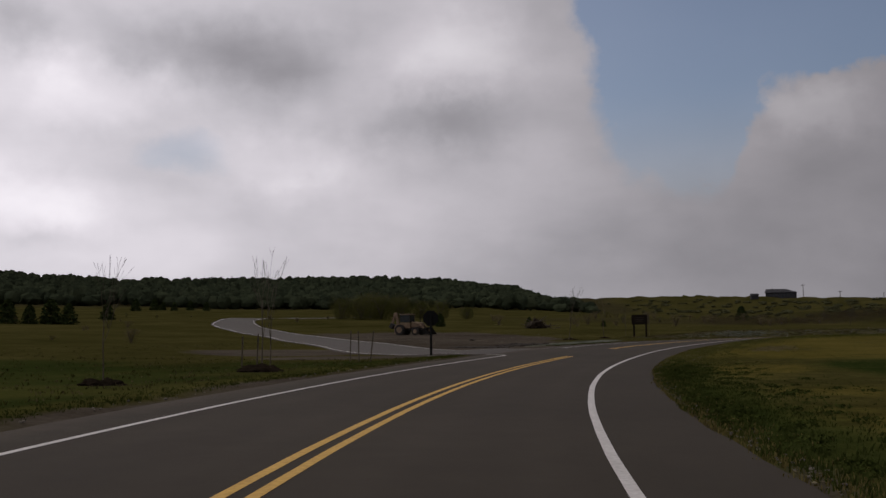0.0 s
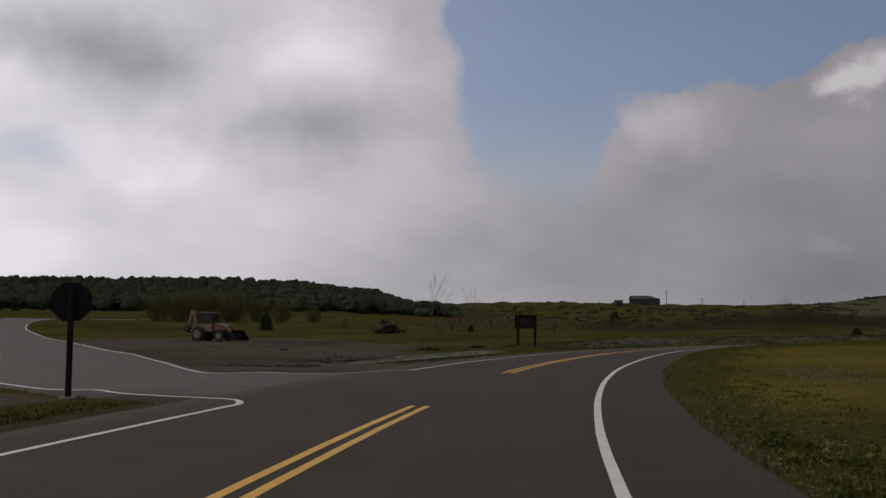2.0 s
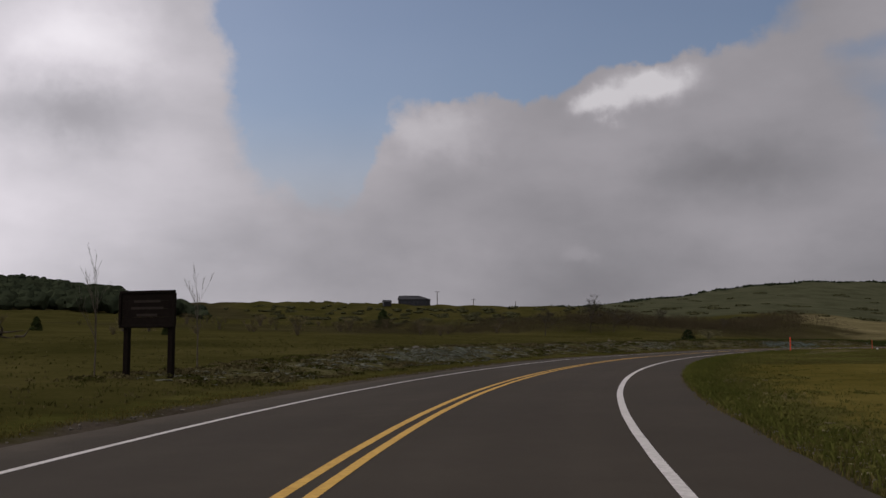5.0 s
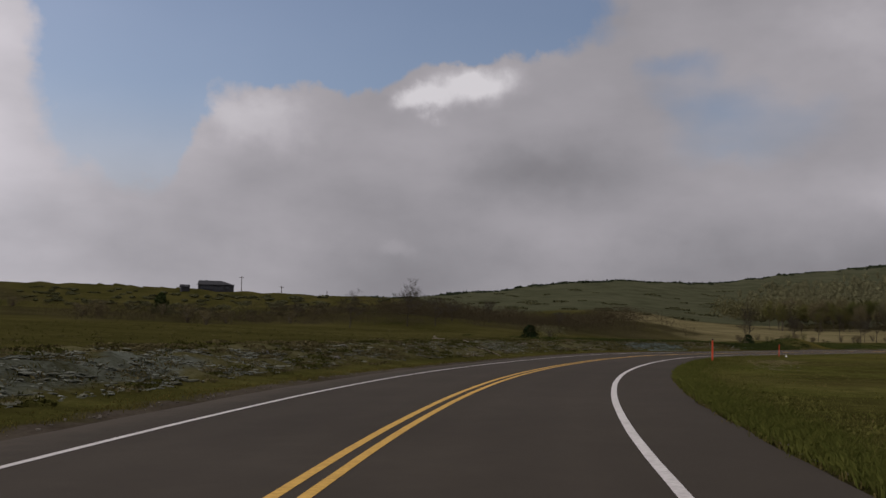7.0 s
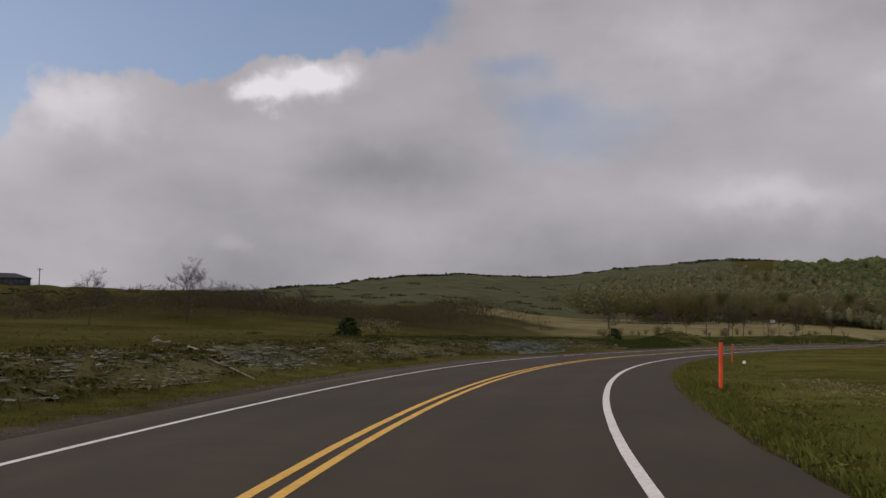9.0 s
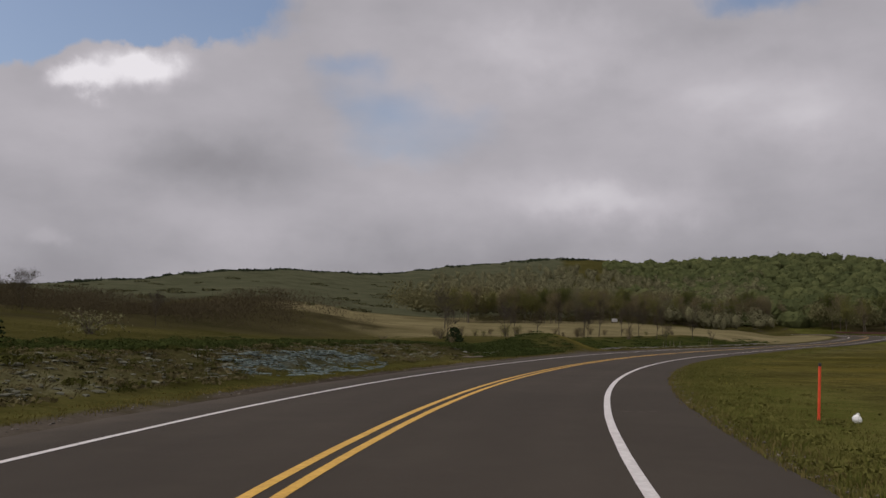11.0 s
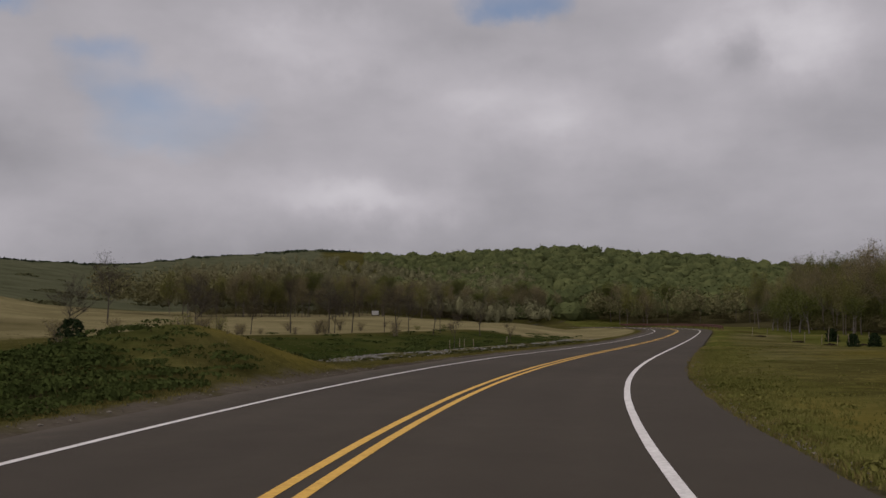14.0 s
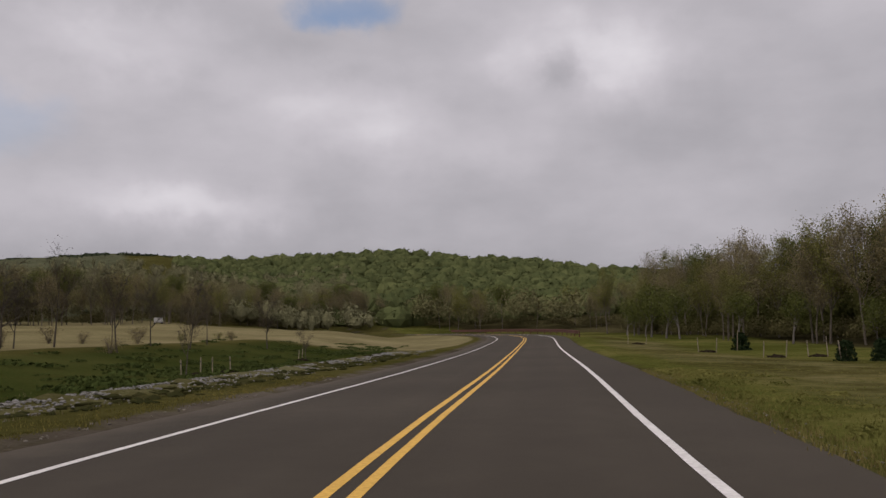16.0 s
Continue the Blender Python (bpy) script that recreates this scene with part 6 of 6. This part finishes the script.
def backhoe():
    """Backhoe loader, its shovel towards local +x."""
    x, y = -31.1, 104.3
    t = thing("backhoe_loader", pose(x, y, ground_z(x, y) - 0.03, 0, 0, -10), "dirty yellow backhoe loader parked on the bare lot", "vehicle")
    bm = bmesh.new()
    box(bm, (3.6, 0.9, 0.35), (0.1, 0, 0.85), bevel=0.05)
    part("chassis", bm, DARK_STEEL, t)
    bm = bmesh.new()
    box(bm, (1.55, 0.95, 0.72), (1.25, 0, 1.36), (0, 4, 0), 0.1)
    part("engine_hood", bm, YELLOW_STEEL, t)
    cab = part("cab", (lambda b: (box(b, (1.5, 1.5, 0.75), (-0.3, 0, 1.3), bevel=0.06), b)[1])(bmesh.new()), YELLOW_STEEL, t, "boxy operator's cab")
    for u, v in ((-1.0, -0.7), (-1.0, 0.7), (0.4, -0.7), (0.4, 0.7)):
        bm = bmesh.new()
        box(bm, (0.09, 0.09, 1.1), (u, v, 2.2), bevel=0.015)
        part("pillar", bm, DARK_STEEL, cab)
    bm = bmesh.new()
    box(bm, (1.7, 1.65, 0.12), (-0.3, 0, 2.78), bevel=0.05)
    part("roof", bm, YELLOW_STEEL, cab, "pale cab roof")
    for size, at in (((1.3, 0.03, 0.95), (-0.3, -0.71, 2.2)), ((1.3, 0.03, 0.95), (-0.3, 0.71, 2.2)), ((0.03, 1.3, 0.95), (0.41, 0, 2.2)), ((0.03, 1.3, 0.95), (-1.01, 0, 2.2))):
        bm = bmesh.new()
        box(bm, size, at)
        part("pane", bm, CAB_GLASS, cab)
    for nm, px, r, w in (("rear_wheel", -0.95, 0.72, 0.46), ("front_wheel", 1.35, 0.5, 0.34)):
        for side in (-1, 1):
            a = Vector((px, side * 0.92, r))
            bm = bmesh.new()
            bmesh.ops.create_cone(bm, cap_ends=True, segments=24, radius1=r, radius2=r, depth=w, matrix=Matrix.Translation(a) @ pose(0, 0, 0, 90, 0, 0))
            bmesh.ops.bevel(bm, geom=[e for e in bm.edges if len(e.link_faces) == 2 and e.calc_face_angle(0) > 1.0], offset=0.08, segments=2, affect="EDGES")
            wheel = part(nm, bm, TYRE, t)
            bm = bmesh.new()
            bmesh.ops.create_cone(bm, cap_ends=True, segments=16, radius1=r * 0.55, radius2=r * 0.48, depth=w * 0.5, matrix=Matrix.Translation(a + Vector((0, side * w * 0.3, 0))) @ pose(0, 0, 0, 90 * side, 0, 0))
            part("rim", bm, YELLOW_STEEL, wheel)
    for side in (-1, 1):
        bm = bmesh.new()
        rod(bm, (0.7, side * 0.6, 1.75), (2.0, side * 0.6, 1.35), 0.11, 0.1, 6)
        rod(bm, (2.0, side * 0.6, 1.35), (2.75, side * 0.6, 0.55), 0.1, 0.09, 6)
        part("loader_arm", bm, YELLOW_STEEL, t)
        bm = bmesh.new()
        rod(bm, (1.1, side * 0.5, 1.0), (2.15, side * 0.6, 1.2), 0.05, 0.04, 6)
        part("ram", bm, DARK_STEEL, t)
    bm = bmesh.new()
    curve = [(2.85, 1.05), (2.55, 0.7), (2.6, 0.28), (2.9, 0.1), (3.55, 0.08)]
    vs = [[bm.verts.new((px, s, pz)) for px, pz in curve] for s in (-1.2, 1.2)]
    for i in range(4):
        bm.faces.new((vs[0][i], vs[0][i + 1], vs[1][i + 1], vs[1][i]))
    for v in vs:
        bm.faces.new(v)
    bmesh.ops.solidify(bm, geom=bm.faces[:], thickness=0.05)
    part("front_bucket", bm, DARK_STEEL, t, "dark front loader bucket")
    bm = bmesh.new()
    box(bm, (0.25, 0.9, 0.9), (-1.75, 0, 1.0), bevel=0.03)
    part("swing_frame", bm, YELLOW_STEEL, t)
    bm = bmesh.new()
    box(bm, (0.34, 0.3, 1.9), (-1.8, 0, 2.1), (0, -12, 0), 0.05)
    part("boom", bm, YELLOW_STEEL, t)
    bm = bmesh.new()
    box(bm, (0.28, 0.26, 1.7), (-2.35, 0, 2.2), (0, 16, 0), 0.04)
    part("dipper", bm, YELLOW_STEEL, t)
    bm = bmesh.new()
    box(bm, (0.65, 0.75, 0.7), (-2.55, 0, 1.25), (0, 30, 0), 0.12)
    part("digging_bucket", bm, DARK_STEEL, t)
    for side in (-1, 1):
        bm = bmesh.new()
        box(bm, (0.16, 0.16, 1.1), (-1.75, side * 0.75, 0.65), bevel=0.02)
        part("stabiliser", bm, YELLOW_STEEL, t)
    bm = bmesh.new()
    rod(bm, (1.5, 0.3, 1.7), (1.5, 0.3, 2.35), 0.05, 0.05, 8)
    part("exhaust", bm, DARK_STEEL, t)


def root_pile():
    gen = np.random.default_rng(5)
    x, y = -17.2, 125.6
    t = thing("root_pile", pose(x, y, ground_z(x, y)) @ Matrix.Scale(1.25, 4), "heap of uprooted stumps and branches on the field", "wood heap")
    bm = bmesh.new()
    bmesh.ops.create_icosphere(bm, subdivisions=3, radius=1.0)
    for v in bm.verts:
        k = 1 + 0.5 * noise.noise(v.co * 2.2)
        v.co = Vector((v.co.x * 1.15 * k, v.co.y * 1.0 * k, max(v.co.z, -0.1) * 0.85 * k * (1.3 - 0.6 * abs(v.co.x))))
    part("earth", bm, DARK_SOIL, t, "dark earth clinging to the roots")
    for i in range(46):
        a = np.array([gen.normal() * 0.85, gen.normal() * 0.6, 0.0])
        a[2] = gen.uniform(0.05, 1.0) * max(0.1, 1.1 - 0.55 * abs(a[0]))
        w = np.array([gen.normal(), gen.normal() * 0.6, gen.uniform(0.0, 0.8)])
        w /= np.linalg.norm(w)
        V, F = [], []
        L = gen.uniform(0.5, 1.5)
        tube(V, F, [a, a + w * L * 0.5 + gen.normal(size=3) * 0.1, a + w * L], [gen.uniform(0.05, 0.11), 0.05, 0.015], 6)
        part("root", mesh_from("root", np.array(V), F, BARK, True), BARK, t)


def log(s, d, turn, length, r, gen, tilt=0.0, name="log", label="bleached dead branch lying on the bank"):
    x, y, _ = (float(v) for v in on_line(s, d))
    t = thing(name, pose(x, y, ground_z(x, y) + r * 0.7, 0, tilt, turn), label, "log", "logs on the bank")
    V, F = [], []
    n = 7
    pts = [(length * (i / (n - 1) - 0.5), gen.normal() * 0.05 * length * 0.4, abs(gen.normal()) * 0.03) for i in range(n)]
    tube(V, F, pts, [r * (1 - 0.55 * i / (n - 1)) for i in range(n)], 7)
    part("stem", mesh_from("stem", np.array(V), F, DEAD_WOOD, True), DEAD_WOOD, t)
    for j in range(2):
        V, F = [], []
        a = np.array(pts[2 + 2 * j])
        tube(V, F, [a, a + np.array([0.3, gen.normal() * 0.3, 0.12]), a + np.array([0.7, gen.normal() * 0.5, 0.2])], [r * 0.5, r * 0.35, r * 0.12], 5)
        part("branch", mesh_from("branch", np.array(V), F, DEAD_WOOD, True), DEAD_WOOD, t)


def log_between(a, b, r, gen):
    """A dead branch lying from one place to another."""
    za, zb = ground_z(*a), ground_z(*b)
    run = math.hypot(b[0] - a[0], b[1] - a[1])
    s, d = (float(v[0]) for v in to_line((a[0] + b[0]) / 2, (a[1] + b[1]) / 2))
    log(s, d, math.degrees(math.atan2(b[1] - a[1], b[0] - a[0])), math.hypot(run, zb - za), r, gen, -math.degrees(math.atan2(zb - za, run)))


def boulder(s, d, size, gen, label, flat=0.5, mat=None):
    x, y, _ = (float(v) for v in on_line(s, d))
    t = thing("boulder", pose(x, y, ground_z(x, y), 0, 0, gen.uniform(0, 360)), label, "stone", "stones on the bank")
    bm = bmesh.new()
    bmesh.ops.create_icosphere(bm, subdivisions=3, radius=1.0)
    o = Vector((s, d, 0))
    for v in bm.verts:
        k = 1 + 0.35 * noise.noise(v.co * 1.6 + o) + 0.12 * noise.noise(v.co * 5 + o)
        v.co = Vector((v.co.x * size * 1.3 * k, v.co.y * size * k, (v.co.z * flat + 0.15) * size * k))
    part("rock", bm, mat or STONE, t)


def house():
    x, y = 59.5, 561.0
    z = ground_z(x, y)
    t = thing("house", pose(x, y, z, 0, 0, -4), "long dark single-storey house with a slate roof on the ridge", "house")
    L, W, H = 17.0, 9.0, 3.3
    bm = bmesh.new()
    box(bm, (L, W, H + 2.0), (0, 0, H / 2 - 1.0), bevel=0.03)
    part("wall", bm, HOUSE_WALL, t)
    bm = bmesh.new()
    e, r = 0.5, 2.2
    pts = [(-L / 2 - e, -W / 2 - e, H), (L / 2 + e, -W / 2 - e, H), (L / 2 + e, W / 2 + e, H), (-L / 2 - e, W / 2 + e, H), (-L / 2 + 0.2, 0, H + r), (L / 2 - 6.0, 0, H + r)]
    v = [bm.verts.new(p) for p in pts]
    for f in ((0, 1, 5, 4), (2, 3, 4, 5), (1, 2, 5), (3, 0, 4), (3, 2, 1, 0)):
        bm.faces.new([v[i] for i in f])
    roof = part("roof", bm, HOUSE_ROOF, t, "grey slate roof")
    bm = bmesh.new()
    box(bm, (0.8, 0.8, 1.0), (-4.5, 0.6, H + r - 0.2), bevel=0.03)
    part("chimney", bm, STONE, roof)
    for i, u in enumerate((-6.3, -3.8, -1.2, 2.6, 5.4)):
        win = part("window", (lambda b: (box(b, (1.5, 0.12, 1.5), (u, -W / 2 - 0.02, 1.9), bevel=0.02), b)[1])(bmesh.new()), HOUSE_ROOF, t)
        bm = bmesh.new()
        box(bm, (1.25, 0.05, 1.25), (u, -W / 2 - 0.09, 1.9))
        part("pane", bm, WINDOW_DARK, win)
    bm = bmesh.new()
    box(bm, (1.1, 0.1, 2.1), (0.8, -W / 2 - 0.03, 1.05), bevel=0.02)
    part("door", bm, WINDOW_DARK, t)
    t2 = thing("shed", pose(44.0, 552.0, ground_z(44, 552), 0, 0, 10), "low dark shed beside the house", "shed")
    bm = bmesh.new()
    box(bm, (4.0, 3.0, 3.2), (0, 0, 0.6), bevel=0.03)
    part("wall", bm, HOUSE_WALL, t2)
    bm = bmesh.new()
    v = [bm.verts.new(p) for p in ((-2.3, -1.8, 2.15), (2.3, -1.8, 2.15), (2.3, 1.8, 2.15), (-2.3, 1.8, 2.15), (-2.3, 0, 3.2), (2.3, 0, 3.2))]
    for f in ((0, 1, 5, 4), (2, 3, 4, 5), (1, 2, 5), (3, 0, 4), (3, 2, 1, 0)):
        bm.faces.new([v[i] for i in f])
    part("roof", bm, HOUSE_ROOF, t2)


def utility_pole(x, y, h, label="tall dark utility pole on the ridge", arm=True):
    t = thing("utility_pole", pose(x, y, ground_z(x, y)), label, "pole", "utility poles")
    bm = bmesh.new()
    rod(bm, (0, 0, -1), (0, 0, h), 0.22, 0.15, 8)
    part("pole", bm, BARK, t)
    if arm:
        bm = bmesh.new()
        box(bm, (2.2, 0.16, 0.18), (0, 0, h - 0.7), bevel=0.02)
        part("crossarm", bm, BARK, t)
        for u in (-0.9, 0.0, 0.9):
            bm = bmesh.new()
            rod(bm, (u, 0, h - 0.6), (u, 0, h - 0.3), 0.09, 0.06, 6)
            part("insulator", bm, BACKLIT_STEEL, t)


def mast(x, y, h):
    z = ground_z(x, y)
    t = thing("radio_mast", pose(x, y, z), "thin grey lattice radio mast on the far hill", "mast")
    for k in range(3):
        q = 2 * math.pi * k / 3
        bm = bmesh.new()
        rod(bm, (0.5 * math.cos(q), 0.5 * math.sin(q), -1), (0.2 * math.cos(q), 0.2 * math.sin(q), h), 0.07, 0.05, 5)
        part("leg", bm, BACKLIT_STEEL, t)
    for i in range(9):
        bm = bmesh.new()
        u = h * i / 9
        r0 = 0.5 - 0.3 * i / 9
        for k in range(3):
            q, w = 2 * math.pi * k / 3, 2 * math.pi * (k + 1) / 3
            rod(bm, (r0 * math.cos(q), r0 * math.sin(q), u), (r0 * 0.95 * math.cos(w), r0 * 0.95 * math.sin(w), u + h / 9), 0.05, 0.05, 4)
        part("brace", bm, BACKLIT_STEEL, t)


def car(x, y, turn):
    t = thing("parked_car", pose(x, y, ground_z(x, y), 0, 0, turn) @ Matrix.Diagonal((0.8, 0.75, 0.55, 1)), "pale car parked at the wood's edge", "vehicle")
    bm = bmesh.new()
    side = [(-2.3, 0.45), (2.3, 0.45), (2.35, 0.95), (1.75, 1.15), (1.15, 1.95), (-2.3, 2.0)]
    a = [bm.verts.new((px, -0.95, pz)) for px, pz in side]
    b = [bm.verts.new((px, 0.95, pz)) for px, pz in side]
    bm.faces.new(a)
    bm.faces.new(b[::-1])
    for i in range(6):
        bm.faces.new((a[i], b[i], b[(i + 1) % 6], a[(i + 1) % 6]))
    bmesh.ops.bevel(bm, geom=bm.edges[:], offset=0.07, segments=2, affect="EDGES")
    part("body", bm, CAR_PAINT, t)
    for s in (-1, 1):
        bm = bmesh.new()
        box(bm, (0.8, 0.02, 0.55), (0.75, s * 0.96, 1.5), bevel=0.005)
        part("side_window", bm, WINDOW_DARK, t)
        for px in (-1.5, 1.5):
            bm = bmesh.new()
            bmesh.ops.create_cone(bm, cap_ends=True, segments=18, radius1=0.36, radius2=0.36, depth=0.24, matrix=pose(px, s * 0.86, 0.36, 90, 0, 0))
            wheel = part("wheel", bm, TYRE, t)
            bm = bmesh.new()
            bmesh.ops.create_cone(bm, cap_ends=True, segments=14, radius1=0.2, radius2=0.18, depth=0.1, matrix=pose(px, s * 0.95, 0.36, 90, 0, 0))
            part("rim", bm, BACKLIT_STEEL, wheel)
    bm = bmesh.new()
    box(bm, (0.03, 1.5, 0.75), (1.5, 0, 1.56), (0, -37, 0), 0.005)
    part("windscreen", bm, WINDOW_DARK, t)


def patch(s, d, length, width, gen, label):
    """Chips of light paint and mortar stuck to the paving."""
    bm = bmesh.new()
    for i in range(14):
        u, v = s + gen.normal() * 0.12, d + (i / 13 - 0.5) * length + gen.normal() * 0.05
        x, y, z = (float(q) for q in on_line(u, v))
        r = width * gen.uniform(0.4, 1.0)
        ring = [bm.verts.new((x + r * gen.uniform(0.6, 1.2) * math.cos(a), y + 0.5 * r * gen.uniform(0.6, 1.2) * math.sin(a), z + 0.005)) for a in np.linspace(0, 2 * math.pi, 8)[:-1]]
        bm.faces.new(ring)
    me = bpy.data.meshes.new("paint_chips")
    bm.to_mesh(me)
    bm.free()
    me.materials.append(GRAVEL)
    tagged(new("paint_chips", me), label, "stain", kind="stuff")


def set_made():
    gen = np.random.default_rng(41)
    stop_sign()
    park_sign()
    delineator(42.56, 132.22, "bright orange marker post with a black cap in the grass")
    delineator(60.05, 148.37, "thin faded orange marker post beside a white marker", 3.0, 0.95, 0.026)
    white_bucket(60.18, 147.76)
    guard_rail()
    # planted saplings, their stakes and soil heaps
    for x, y, h in ((-11.2, 18.1, 4.8), (-10.8, 18.0, 4.4), (-6.8, 80.2, 5.7), (-3.8, 86.8, 4.7), (-1.7, 91.0, 4.0), (0.7, 95.6, 3.8), (-9.6, 5.6, 3.4)):
        planted_tree(gen, x, y, h, "newly planted bare sapling on the verge", "planted saplings on the verge")
    for x, y in ((-9.0, 13.4), (-9.6, 5.6), (-6.7, 80.3), (-3.8, 86.9), (-10.2, 15.8)):
        mulch_ring(x, y, gen.uniform(0.6, 0.95), gen)
    for x, y, h, a in ((-11.5, 18.3, 1.3, 4), (-11.9, 17.8, 1.2, 3), (-9.76, 24.1, 1.35, 2), (-9.34, 24.1, 1.35, -3), (-8.74, 23.9, 1.35, 10)):
        stake(x, y, h, (a, a * 0.6), "dark planting stakes", "dark weathered planting stake")
    for x, y, h in ((140.0, 211.6, 0.77), (141.2, 211.5, 0.85), (142.9, 212.2, 0.81), (144.3, 212.2, 0.81), (161.2, 219.5, 0.81), (165.3, 221.9, 0.73),
                    (174.7, 194.7, 0.99), (174.3, 193.4, 1.03), (163.0, 189.1, 0.90), (163.2, 187.9, 0.99), (166.3, 186.9, 0.95), (165.6, 185.8, 1.20), (182.1, 193.0, 1.55),
                    (152.8, 184.7, 0.95), (192.3, 204.0, 1.12), (193.0, 202.5, 1.03)):
        stake(x, y, h, (gen.normal() * 3, gen.normal() * 3))
    for x, y in ((140.6, 211.3), (143.7, 212.0), (161.7, 219.5), (174.4, 194.0), (163.1, 188.4), (165.9, 186.3), (192.7, 203.2)):
        mulch_ring(x, y, 0.9, gen)
    backhoe()
    root_pile()
    # fallen wood and stones on the bank
    log_between((33.8, 145.8), (34.7, 142.0), 0.045, gen)
    log_between((31.0, 138.3), (33.2, 140.8), 0.035, gen)
    log_between((34.8, 152.3), (34.5, 153.8), 0.05, gen)
    log(157.0, 8.5, 95, 2.0, 0.035, gen, 6)
    log(203.0, 6.9, 160, 2.0, 0.045, gen, 2)
    for s, d, z in ((207.5, 7.2, 0.27), (208.9, 7.4, 0.2), (206.5, 7.0, 0.16), (205.6, 7.9, 0.13)):
        boulder(s, d, z, gen, "pale flat stone at the foot of the bank", 0.45, STONE_PALE)
    for i in range(7):
        s, d = gen.uniform(98, 205), gen.uniform(7.2, 10.5)
        boulder(s, d, gen.uniform(0.08, 0.2), gen, "grey-brown stone half sunk in the bank", 0.5)
    boulder(74.3, 22.9, 0.3, gen, "clod of dark earth on the bare lot", 0.4, EARTH)
    house()
    utility_pole(70.2, 547.0, 7.8)
    utility_pole(90.0, 549.0, 5.5)
    utility_pole(112.0, 545.0, 4.0, "short pole on the far ridge", False)
    mast(-445.0, 640.0, 26.0)
    car(237.0, 300.0, 38.5)
    patch(171.0, -3.9, 0.7, 0.05, gen, "pale mortar chips on the road's shoulder")
    patch(61.5, -1.6, 1.2, 0.05, gen, "pale specks on the asphalt")
    patch(63.5, -1.2, 0.9, 0.05, gen, "pale specks on the asphalt")


STONE_PALE = material("pale_stone", (0.22, 0.205, 0.18), (0.42, 0.40, 0.37), 5, 0.9, bump=0.4)
set_made()
